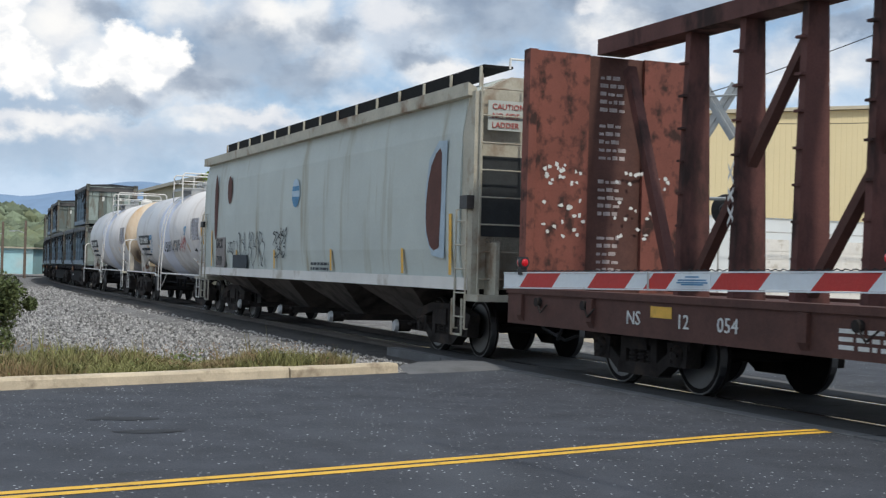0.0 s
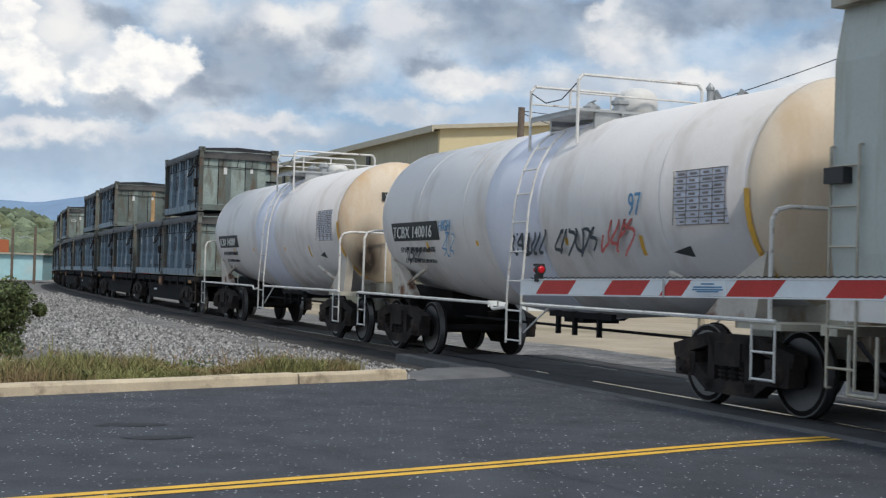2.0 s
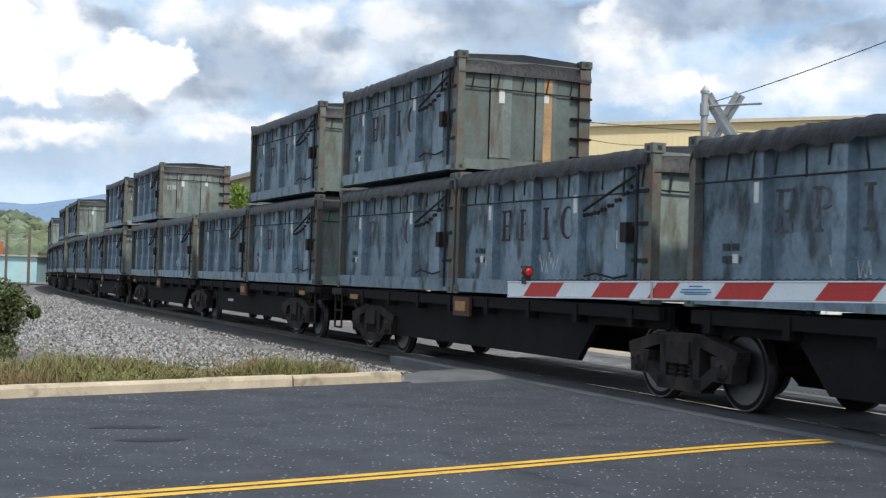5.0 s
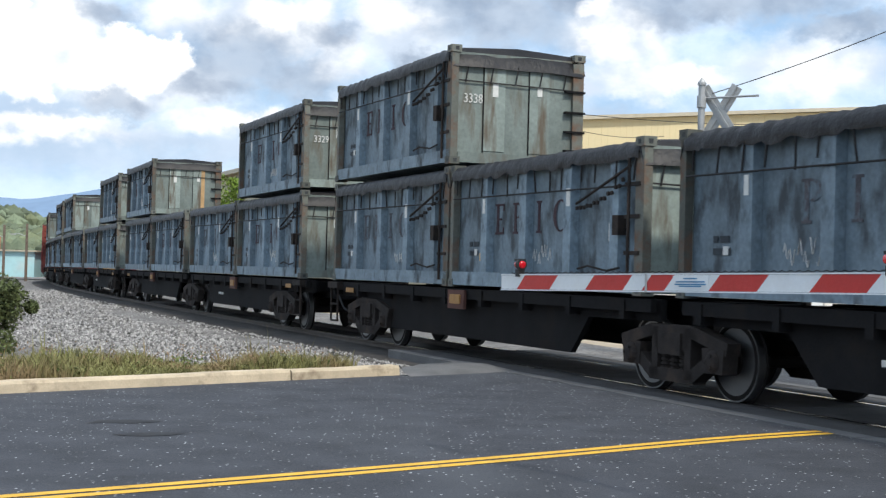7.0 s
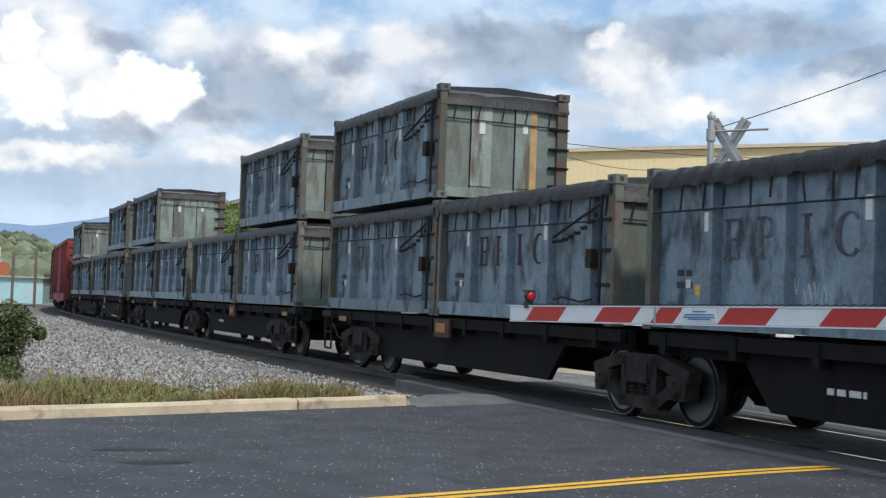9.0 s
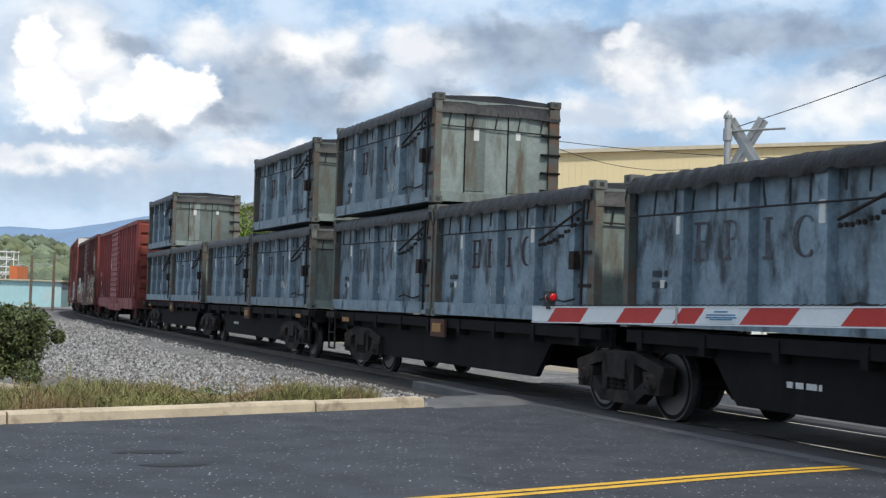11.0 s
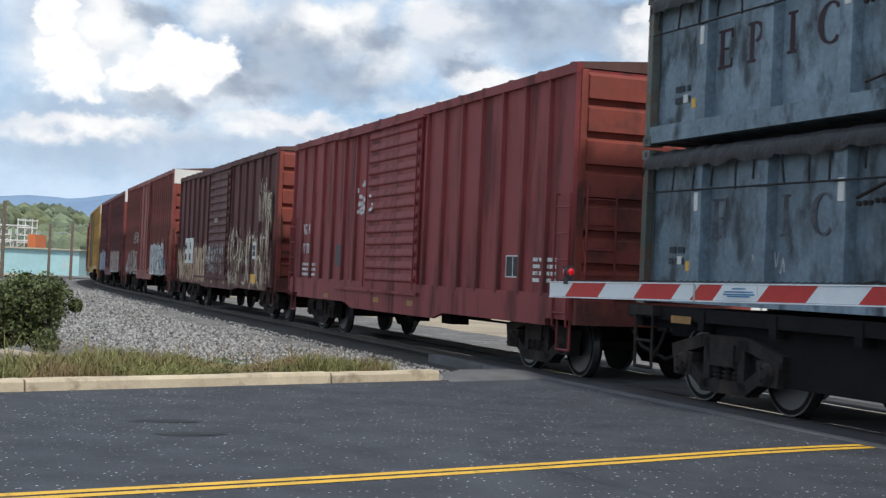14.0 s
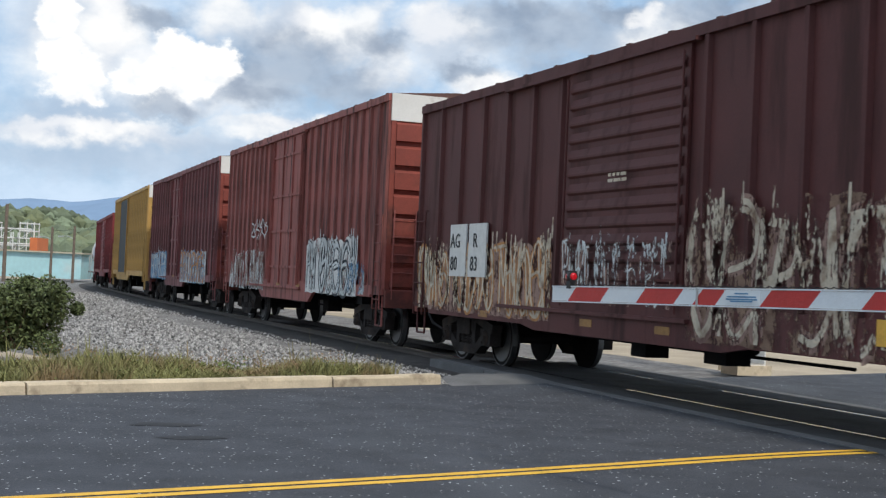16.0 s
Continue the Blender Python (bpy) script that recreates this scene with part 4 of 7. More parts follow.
def build_signal():
    """Crossing signal on the far side of the line, seen from behind."""
    sg = thing("crossing_signal", "silver level crossing signal mast with crossbuck and flasher lamps", "railway signal")
    sg.matrix_basis = pose(5.80, 26.0, -0.1, 0, 0, -35)
    bm = bmesh.new()
    rod(bm, (0, 0, 0), (0, 0, 5.15), 0.065, 12)
    lathe(bm, [(5.15, 0.085), (5.2, 0.085), (5.26, 0.04), (5.3, 0.01)], "z", 12)
    rod(bm, (0, 0, 4.72), (0, 0, 4.95), 0.09, 12)
    part("mast", bm, galvanised, sg, smooth=False)
    bm = bmesh.new()
    box(bm, -0.3, 0.3, -0.3, 0.3, 0, 0.35)
    rod(bm, (0, 0, 0.35), (0, 0, 0.9), 0.13, 10)
    part("base", bm, concrete, sg)
    for k, s in enumerate((1, -1)):
        bm = bmesh.new()
        box(bm, -0.6, 0.6, -0.012, 0.012, -0.11, 0.11)
        box(bm, -0.6, 0.6, -0.04, -0.012, -0.02, 0.02)
        for v in bm.verts:
            v.co = pose(0.32, 0.13 + 0.03 * k, 4.62, 0, 57 * s, 0) @ v.co
        part("crossbuck_blade", bm, galvanised, sg)
    bm = bmesh.new()
    rod(bm, (0, 0, 4.9), (1.1, 0.1, 4.92), 0.022, 6)
    part("wire_arm", bm, galvanised, sg)
    bm = bmesh.new()
    rod(bm, (-0.55, 0, 2.95), (0.55, 0, 2.95), 0.035, 6)
    part("bracket", bm, galvanised, sg)
    for x in (0.5, -0.5):
        bm = bmesh.new()
        lathe(bm, [(0.0, 0.06), (0.1, 0.12), (0.14, 0.29), (0.16, 0.30), (0.17, 0.29)], "y", 20, (x, 0, 2.75))
        lathe(bm, [(0.17, 0.14), (0.36, 0.14), (0.37, 0.12)], "y", 14, (x, 0, 2.75))
        part("lamp", bm, dark_metal, sg, "black round flasher backplate")
    cab = thing("signal_cabinet", "small white equipment cabinet on a concrete foot", "cabinet")
    cab.matrix_basis = pose(5.75, 25.2, -0.12, 0, 0, 20)
    boxes("body", white_roof, cab, (-0.28, 0.28, -0.2, 0.2, 0.18, 0.62))
    boxes("foot", concrete, cab, (-0.36, 0.36, -0.28, 0.28, 0, 0.18))
    boxes("door", galvanised, cab, (-0.24, 0.24, -0.215, -0.203, 0.22, 0.58))


def build_distance():
    # wooded hills, distance haze mixed into their green
    rnd = np.random.RandomState(12)
    verts, faces = [], []
    ico = bmesh.new()
    bmesh.ops.create_icosphere(ico, subdivisions=1, radius=1)
    iv = np.array([v.co for v in ico.verts])
    it = [[v.index for v in f.verts] for f in ico.faces]
    ico.free()

    def hill_z(x, y):
        a = 12.5 + 7.5 * math.exp(-((x + 168) / 22) ** 2) - 3 * math.exp(-((x + 138) / 14) ** 2) + 32 * math.exp(-((x + 5) / 85) ** 2)
        return a * min(1.0, max(0.0, (y - 330) / 230))
    for i in range(5200):
        x, y = rnd.uniform(-300, 170), 330 + 290 * rnd.rand() ** 0.9
        size = rnd.uniform(1.6, 3.9)
        z = hill_z(x, y) - 2.0 + size * 0.2
        k = len(verts)
        jit = 1 + 0.35 * (rnd.rand(len(iv)) - 0.5)
        for v in iv * jit[:, None] * size * np.array((1, 1, rnd.uniform(0.8, 1.3))) + np.array((x, y, z)):
            verts.append(tuple(v))
        faces += [[a + k for a in f] for f in it]
    me = bpy.data.meshes.new("far_woods")
    me.from_pydata(verts, [], faces)
    me.materials.append(wood_far)
    tagged(new("far_woods", me), "wooded green hills in the distance", "woods", "", "stuff")
    bm = bmesh.new()
    prev = None
    for i in range(40):
        x = -420 + i * 18
        cur = [bm.verts.new((x, y, hill_z(x, y) - 3.2)) for y in (325, 400, 480, 560, 640)]
        if prev:
            for k in range(4):
                bm.faces.new((prev[k], cur[k], cur[k + 1], prev[k + 1]))
        prev = cur
    solid("hill", bm, wood_far, "green slope under the far woods", "hill", "structure")
    # blue ridge, the haze of distance put into its colour
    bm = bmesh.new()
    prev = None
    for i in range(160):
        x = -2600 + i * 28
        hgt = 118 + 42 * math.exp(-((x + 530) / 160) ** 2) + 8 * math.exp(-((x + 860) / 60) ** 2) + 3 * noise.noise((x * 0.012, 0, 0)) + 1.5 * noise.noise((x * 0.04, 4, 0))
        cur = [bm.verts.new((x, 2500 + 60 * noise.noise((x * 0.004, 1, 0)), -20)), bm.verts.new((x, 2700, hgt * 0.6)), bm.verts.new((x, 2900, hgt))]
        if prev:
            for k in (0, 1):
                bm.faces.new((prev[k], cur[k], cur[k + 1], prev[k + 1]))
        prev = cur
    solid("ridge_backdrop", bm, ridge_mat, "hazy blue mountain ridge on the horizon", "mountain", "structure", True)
    # low pale blue shed and the industrial plant behind it
    shed = thing("blue_shed", "long low pale blue industrial shed with a flat roof", "building")
    shed.matrix_basis = pose(-47, 150, -0.75, 0, 0, 2.5)
    boxes("wall", blue_wall, shed, (-60, 8.1, 0, 14, 0, 2.75))
    boxes("roof", trim_mat, shed, (-60.3, 8.4, -0.4, 14.3, 2.75, 2.92))
    plant = thing("industrial_plant", "grey steel industrial plant with an orange clad block", "building")
    plant.matrix_basis = pose(-77, 250, -2.5)
    for x, top in ((-9.5, 9.0), (-6.0, 9.8), (-2.9, 8.4), (0.9, 10.3)):
        bm = bmesh.new()
        for dx in (0, 1.3, 2.6):
            for dy in (0, 3):
                rod(bm, (x + dx, dy, 0), (x + dx, dy, top), 0.11, 6)
        for z in np.arange(3.2, top + 0.2, 1.35):
            box(bm, x - 0.15, x + 2.75, -0.15, 3.15, z, z + 0.2)
        for k in range(3):
            rod(bm, (x, 0, 3.2 + 2 * k), (x + 2.6, 0, 5.0 + 2 * k), 0.06, 5)
        part("tower", bm, plant_grey, plant)
    bm = bmesh.new()
    for z in (4.2, 6.3, 9.0):
        rod(bm, (-12, 0, z), (3, 0, z), 0.14, 6)
    for k in range(6):
        rod(bm, (-11 + k * 2.1, 1.5, 0), (-11 + k * 2.1, 1.5, 6.2), 0.4, 8)
    part("pipework", bm, plant_grey, plant)
    boxes("hall", white_roof, plant, (-30, 2, 6, 16, 0, 5.2))
    boxes("orange_block", brick_orange, plant, (3.4, 4.75, -2, 5, 0, 7.5), label="orange clad block")
    for x, y, z0, z1, r, lamp in ((-37.75, 120, -1.0, 6.0, 0.14, 0), (-36.5, 130, -1.0, 4.4, 0.11, 1), (-34.4, 130, -1.0, 4.55, 0.11, 1)):
        p = pole(x, y, z0, z1, r)
        if lamp:
            bm = bmesh.new()
            path(bm, [(0, 0, z1 - z0 - 1.2), (-0.7, 0, z1 - z0 - 0.95), (-1.2, 0, z1 - z0 - 0.98)], 0.035, 5)
            box(bm, -1.5, -1.0, -0.1, 0.1, z1 - z0 - 1.06, z1 - z0 - 0.96)
            part("lamp_arm", bm, galvanised, p)
    wire((-34.4, 130, 4.3), (-36.5, 130, 4.1), 0.1, 0.02)
    pole(4.92, 60, -0.6, 8.75, 0.15, (0.16, 0), None)
    wire((5.1, 60, 8.5), (14.5, 74, 8.9), 0.5, 0.02)
    wire((5.1, 60, 8.6), (26, 58, 8.6), 0.6, 0.02)
    wire((6.0, 26, 4.9), (12.0, 24.5, 7.4), 0.12, 0.012)
    # young tree beside the warehouse
    tree = thing("tree", "small bright green tree beside the warehouse", "tree")
    tree.location = (-12.6, 104, -0.6)
    bm = bmesh.new()
    rod(bm, (0, 0, 0), (0, 0, 4.5), 0.14, 7, 0.06)
    for k in range(7):
        rod(bm, (0, 0, 2.2 + 0.35 * k), (1.3 * math.cos(k * 2.1), 1.3 * math.sin(k * 2.1), 3.9 + 0.5 * k), 0.05, 5, 0.015)
    part("trunk", bm, bark, tree)
    r = random.Random(5)
    me = leaf_cloud([(r.uniform(-1.5, 1.5), r.uniform(-1.5, 1.5), r.uniform(3.5, 8.0), r.uniform(0.6, 1.1)) for _ in range(24)], 5000, 0.16, 7)
    fresh = material("fresh_leaf", (0.16, 0.24, 0.04), 0.8, vary=0.3, scale=1, fine=6, bump=0, island=0.4)
    me.materials.append(fresh)
    part("crown", me, fresh, tree)


# ---------------------------------------------------------------- barrier
def build_barrier():
    gate = thing("crossing_gate", "lowered barrier arm with red and white stripes and red lamps", "barrier")
    arm_len = 8.3
    # stripes slope; local x runs from the pivot towards the tip
    L = 0.406
    sk = 0.05
    joint = arm_len - 1.65

    def stripe(lo, hi, mat, first=False):
        bm = bmesh.new()
        a, b = arm_len - hi, arm_len - lo
        prism(bm, [(a + sk, 0), (b + (0 if first else sk), 0), (b - (0 if first else sk), 0.1), (a - sk, 0.1)], "y", -0.012, 0.012)
        part("red_stripe" if mat is arm_red else "white_stripe", bm, mat, gate)
    stripe(0, 0.25, arm_white, True)
    cuts = [0.25, 0.65, 1.06, 1.46, 1.65, 1.87]
    p = 1.87
    while p < arm_len - 0.5:
        p += L
        cuts.append(p)
    for k, (lo, hi) in enumerate(zip(cuts, cuts[1:])):
        stripe(lo, hi, arm_red if k % 2 == 0 else arm_white)
    boxes("arm_edge", arm_white, gate, (0.0, arm_len, -0.018, 0.018, 0.102, 0.110), (0.0, arm_len, -0.018, 0.018, -0.010, -0.002))
    boxes("joint_plate", galvanised, gate, (joint - 0.008, joint + 0.008, -0.02, 0.02, -0.012, 0.112))
    boxes("notice", arm_white, gate, (joint - 0.58, joint - 0.26, 0.014, 0.018, 0.012, 0.095))
    bm = bmesh.new()
    for z, w in ((0.062, 0.12), (0.042, 0.26), (0.026, 0.28), (0.014, 0.2)):
        box(bm, joint - 0.42 - w / 2, joint - 0.42 + w / 2, 0.0185, 0.021, z + 0.01, z + 0.019)
    part("notice_print", bm, spray_blue, gate)
    bm = bmesh.new()
    pts = []
    for i in range(int((arm_len - 0.6) / 0.02)):
        pts.append((0.5 + i * 0.02, 0, 0.118 + 0.006 * math.sin(i * 1.9)))
    path(bm, pts, 0.004, 3)
    part("lamp_cable", bm, cord_mat, gate)
    for px in (arm_len - 0.22, arm_len - 3.60, arm_len - 6.2):
        bm = bmesh.new()
        lathe(bm, [(-0.042, 0.010), (-0.038, 0.026), (0.0, 0.036), (0.038, 0.026), (0.042, 0.010)], "x", 14, (px, 0, 0.18))
        lamp = part("lamp", bm, red_lens, gate, "red barrier lamp", smooth=True)
        bm = bmesh.new()
        box(bm, px - 0.02, px + 0.02, -0.028, 0.028, 0.09, 0.145)
        lathe(bm, [(-0.014, 0.043), (0.014, 0.043)], "x", 14, (px - 0.014, 0, 0.18))
        box(bm, px - 0.03, px + 0.03, -0.03, 0.03, 0.205, 0.222)
        part("lamp_clamp", bm, dark_metal, gate)
    return gate


def build_gate_mast():
    mast = thing("gate_mast", "galvanised barrier mast with drive box beside the road", "barrier")
    mast.location = (4.98, 3.02, 0)
    bm = bmesh.new()
    rod(bm, (0.22, 0, 0), (0.22, 0, 2.6), 0.06, 10)
    part("mast", bm, galvanised, mast)
    boxes("drive_box", galvanised, mast, (-0.12, 0.4, -0.18, 0.18, 1.0, 1.8))
    boxes("foundation", concrete, mast, (-0.05, 0.5, -0.28, 0.28, -0.05, 0.12))


build_ground()
build_road()
build_track()
build_warehouse()
build_signal()
build_distance()
build_bush()
build_grass()
gate = build_barrier()
build_gate_mast()


# ---------------------------------------------------------------- running gear
MOVES = []        # (thing, u of its middle, half base, local offset)
WHEELS = []
R_WHEEL = 0.457


def truck_meshes():
    bm = bmesh.new()
    # one cast side frame in the plane of the wheels' outer faces
    top = [(-1.18, 0.52), (-1.12, 0.66), (-0.78, 0.69), (-0.52, 0.82), (0.52, 0.82), (0.78, 0.69), (1.12, 0.66), (1.18, 0.52)]
    bot = [(0.98, 0.40), (0.74, 0.38), (0.42, 0.20), (-0.42, 0.20), (-0.74, 0.38), (-0.98, 0.40)]
    outer = top + bot

    def strip(a, b, w):
        ax, az, bx, bz = *a, *b
        d = math.hypot(bx - ax, bz - az)
        ox, oz = -(bz - az) / d * w / 2, (bx - ax) / d * w / 2
        prism(bm, [(ax - ox, az - oz), (bx - ox, bz - oz), (bx + ox, bz + oz), (ax + ox, az + oz)], "y", -1.12, -0.94)
    for a, b, w in (((-1.15, 0.60), (-0.45, 0.76), 0.15), ((-0.5, 0.76), (0.5, 0.76), 0.14), ((0.45, 0.76), (1.15, 0.60), 0.15),
                    ((-0.80, 0.46), (-0.42, 0.24), 0.15), ((-0.48, 0.24), (0.48, 0.24), 0.15), ((0.42, 0.24), (0.80, 0.46), 0.15),
                    ((-0.36, 0.2), (-0.36, 0.8), 0.13), ((0.36, 0.2), (0.36, 0.8), 0.13), ((-0.36, 0.62), (0.36, 0.62), 0.16)):
        strip(a, b, w)
    for x in (-0.89, 0.89):
        prism(bm, [(x - 0.19, 0.32), (x + 0.19, 0.32), (x + 0.22, 0.60), (x - 0.22, 0.60)], "y", -1.13, -0.93)
    side = mesh_of("side_frame", bm, truck_mat)
    bm = bmesh.new()
    prof = []
    for k in range(5):
        prof += [(0.30 + k * 0.05, 0.062), (0.305 + k * 0.05, 0.085), (0.332 + k * 0.05, 0.085), (0.338 + k * 0.05, 0.062)]
    lathe(bm, prof, "z", 10, (0, -1.03, 0))
    spring = mesh_of("spring", bm, truck_mat)
    bm = bmesh.new()
    box(bm, -0.24, 0.24, -1.15, 1.15, 0.48, 0.74)
    box(bm, -0.3, 0.3, -0.35, 0.35, 0.74, 0.88)
    for x in (-0.89, 0.89):
        box(bm, x * 0.42 - 0.03, x * 0.42 + 0.03, -0.85, 0.85, 0.36, 0.5)
    bolster = mesh_of("truck", bm, truck_mat)
    bm = bmesh.new()
    lathe(bm, [(-0.95, 0.07), (0.95, 0.07)], "y", 10)
    for s in (-1, 1):
        lathe(bm, [(s * 0.70, 0.475), (s * 0.725, 0.475), (s * 0.73, 0.44), (s * 0.83, 0.44), (s * 0.835, 0.39), (s * 0.79, 0.36), (s * 0.775, 0.17), (s * 0.85, 0.15), (s * 0.86, 0.08)], "y", 28)
        for k in range(5):
            a = k * math.tau / 5
            lathe(bm, [(s * 0.775, 0.035), (s * 0.80, 0.03)], "y", 6, (0.27 * math.cos(a), 0, 0.27 * math.sin(a)))
    wheel = mesh_of("wheelset", bm, wheel_mat)
    bm = bmesh.new()
    for s in (-1, 1):
        lathe(bm, [(s * 0.733, 0.4565), (s * 0.828, 0.4565)], "y", 28)
    tread = mesh_of("tread", bm, tread_mat)
    bm = bmesh.new()
    for s in (-1, 1):
        lathe(bm, [(s * 0.93, 0.13), (s * 1.14, 0.13), (s * 1.17, 0.10), (s * 1.19, 0.05)], "y", 12)
        for k in range(3):
            a = k * math.tau / 3
            lathe(bm, [(s * 1.17, 0.02), (s * 1.2, 0.02)], "y", 6, (0.075 * math.cos(a), 0, 0.075 * math.sin(a)))
    cap = mesh_of("bearing_cap", bm, truck_mat)
    return side, spring, bolster, wheel, tread, cap


TRUCK = truck_meshes()


def add_truck(car, x):
    side, spring, bolster, wheel, tread, cap = TRUCK
    t = part("truck", bolster, None, car)
    t.location = (x, 0, 0)
    for flip in (0, 180):
        o = part("side_frame", side, None, t)
        o.matrix_basis = pose(0, 0, 0, 0, 0, flip)
        for x in (-0.2, 0.0, 0.2):
            part("spring", spring, None, t).matrix_basis = pose(x, 0, 0, 0, 0, flip)
    for dx in (-0.89, 0.89):
        w = part("wheelset", wheel, None, t, "steel wheels with polished treads")
        w.data = wheel_joined
        w.location = (dx, 0, R_WHEEL)
        WHEELS.append((w, dx))
    return t


def join_wheel():
    side, spring, bolster, wheel, tread, cap = TRUCK
    bm = bmesh.new()
    for k, me in enumerate((wheel, tread, cap)):
        n0 = len(bm.faces)
        bm.from_mesh(me)
        bm.faces.ensure_lookup_table()
        for f in bm.faces[n0:]:
            f.material_index = k
    me = bpy.data.meshes.new("wheelset")
    bm.to_mesh(me)
    bm.free()
    for m in (wheel_mat, tread_mat, truck_mat):
        me.materials.append(m)
    return me


wheel_joined = join_wheel()


def coupler(car, x, sgn, z=0.88):
    bm = bmesh.new()
    box(bm, *sorted((x, x + sgn * 0.62)), -0.09, 0.09, z - 0.1, z + 0.1)
    box(bm, *sorted((x + sgn * 0.55, x + sgn * 0.85)), -0.16, 0.14, z - 0.14, z + 0.14)
    part("coupler", bm, truck_mat, car)
    bm = bmesh.new()
    path(bm, [(x, -0.5, z - 0.05), (x + sgn * 0.3, -0.45, z - 0.35), (x + sgn * 0.7, -0.3, z - 0.5), (x + sgn * 0.9, -0.2, z - 0.42)], 0.025, 6)
    part("brake_hose", bm, cord_mat, car)


def ladder(car, mat, x, y, z0, z1, n, w=0.45, face="side", name="ladder"):
    bm = bmesh.new()
    if face == "side":
        for dx in (0, w):
            rod(bm, (x + dx, y - 0.06, z0), (x + dx, y - 0.06, z1), 0.016, 5)
        for k in range(n):
            z = z0 + (z1 - z0) * (k + 0.5) / n
            rod(bm, (x, y - 0.06, z), (x + w, y - 0.06, z), 0.013, 5)
        for z in (z0, z1):
            for dx in (0, w):
                rod(bm, (x + dx, y, z), (x + dx, y - 0.06, z), 0.013, 4)
    else:
        for dy in (0, w):
            rod(bm, (x + 0.06, y + dy, z0), (x + 0.06, y + dy, z1), 0.016, 5)
        for k in range(n):
            z = z0 + (z1 - z0) * (k + 0.5) / n
            rod(bm, (x + 0.06, y, z), (x + 0.06, y + w, z), 0.013, 5)
    return part(name, bm, mat, car)


def vehicle(name, label, near, far, inset=1.75, category="rail car", trucks=None):
    """An empty on the rails between two train stations u; returns it with its half length."""
    car = thing(name, label, category, "cars of the freight train")
    mid, half = (near + far) / 2, (far - near) / 2
    tx = [half - inset, -(half - inset)] if trucks is None else [mid - u for u in trucks]
    MOVES.append((car, mid, max(tx), 0.0, 0.0))
    for x in tx:
        add_truck(car, x)
    return car, half


# ---------------------------------------------------------------- box cars
def boxcar(name, label, near, far, top, sill, mat, end_mat, posts, door, door_style, white_top=False, roof=None, skirt=None):
    car, h = vehicle(name, label, near, far)
    mid = (near + far) / 2
    W = 1.40
    body = bmesh.new()
    box(body, -h, h, -W, W, 1.12, top - 0.12)
    part("body", body, mat, car)
    d0, d1 = mid - door[1], mid - door[0]     # local x of the door, rear to front
    # upright posts
    x = -h + 0.04
    pitch = (2 * h - 0.08) / posts
    bm = bmesh.new()
    prism(bm, [(-0.06, -W), (-0.035, -W - 0.06), (0.035, -W - 0.06), (0.06, -W)], "z", 1.15, top - 0.16)
    post = mesh_of("side_post", bm, mat)
    for i in range(posts + 1):
        px = -h + 0.04 + i * pitch
        if d0 - 0.12 < px < d1 + 0.12:
            continue
        for rot in (0, 180):
            o = part("side_post", post, None, car)
            o.matrix_basis = pose(px, 0, 0, 0, 0, rot)
    # sills: one pressed plate a side, deeper under the door
    for sg in (-1, 1):
        bm = bmesh.new()
        y0, y1 = sorted((sg * (W - 0.02), sg * (W + 0.055)))
        lo = skirt or sill + 0.12
        foot = min(1.02, lo + 0.1)
        prism(bm, [(-h, 1.2), (-h, foot), (-h + 0.75, foot), (-h + 0.75, lo), (d0 - 1.4, lo), (d0 - 0.9, sill - 0.13), (d1 + 0.9, sill - 0.13), (d1 + 1.4, lo), (h - 0.75, lo), (h - 0.75, foot), (h, foot), (h, 1.2)], "y", y0, y1)
        part("side_sill", bm, mat, car)
    bm = bmesh.new()
    for sg in (-1, 1):
        y0, y1 = sorted((sg * (W - 0.02), sg * (W + 0.07)))
        box(bm, -h - 0.01, h + 0.01, y0, y1, top - 0.17, top - 0.03)
    part("top_chord", bm, mat, car)
    # roof with cross ribs
    bm = bmesh.new()
    prism(bm, [(-W - 0.05, top - 0.1), (W + 0.05, top - 0.1), (W + 0.05, top - 0.02), (0, top + 0.1), (-W - 0.05, top - 0.02)], "x", -h, h)
    for i in range(15):
        px = -h + 0.2 + i * (2 * h - 0.4) / 14
        prism(bm, [(-W - 0.06, top - 0.03), (0, top + 0.09), (W + 0.06, top - 0.03), (W + 0.06, top - 0.005), (0, top + 0.118), (-W - 0.06, top - 0.005)], "x", px - 0.05, px + 0.05)
    part("roof", bm, roof or roof_mat, car)
    # sliding door
    for sg in (-1, 1):
        bm = bmesh.new()
        y0, y1 = sorted((sg * (W + 0.01), sg * (W + 0.05)))
        box(bm, d0, d1, y0, y1, 1.06, top - 0.22)
        door_ob = part("door", bm, mat, car, "sliding door")
        if door_style == "ribbed":
            bm = bmesh.new()
            prism(bm, [(sg * (W + 0.05), 0), (sg * (W + 0.085), 0.03), (sg * (W + 0.085), 0.06), (sg * (W + 0.05), 0.16)], "x", d0 + 0.08, d1 - 0.08)
            rib = mesh_of("door_rib", bm, mat)
            z = 1.22
            while z < top - 0.4:
                part("door_rib", rib, None, door_ob).location = (0, 0, z)
                z += 0.235
        else:
            for f in (0.0, 0.33, 0.66, 0.96):
                xx = d0 + (d1 - d0) * f
                boxes("door_rib", mat, door_ob, (xx, xx + 0.07, *sorted((sg * (W + 0.05), sg * (W + 0.09))), 1.1, top - 0.25))
            for z in (1.5, 2.4, 3.3, top - 0.7):
                boxes("door_bar", mat, door_ob, (d0, d1, *sorted((sg * (W + 0.05), sg * (W + 0.08))), z, z + 0.06))
        for xx in (d0 + 0.06, d1 - 0.06):
            bm = bmesh.new()
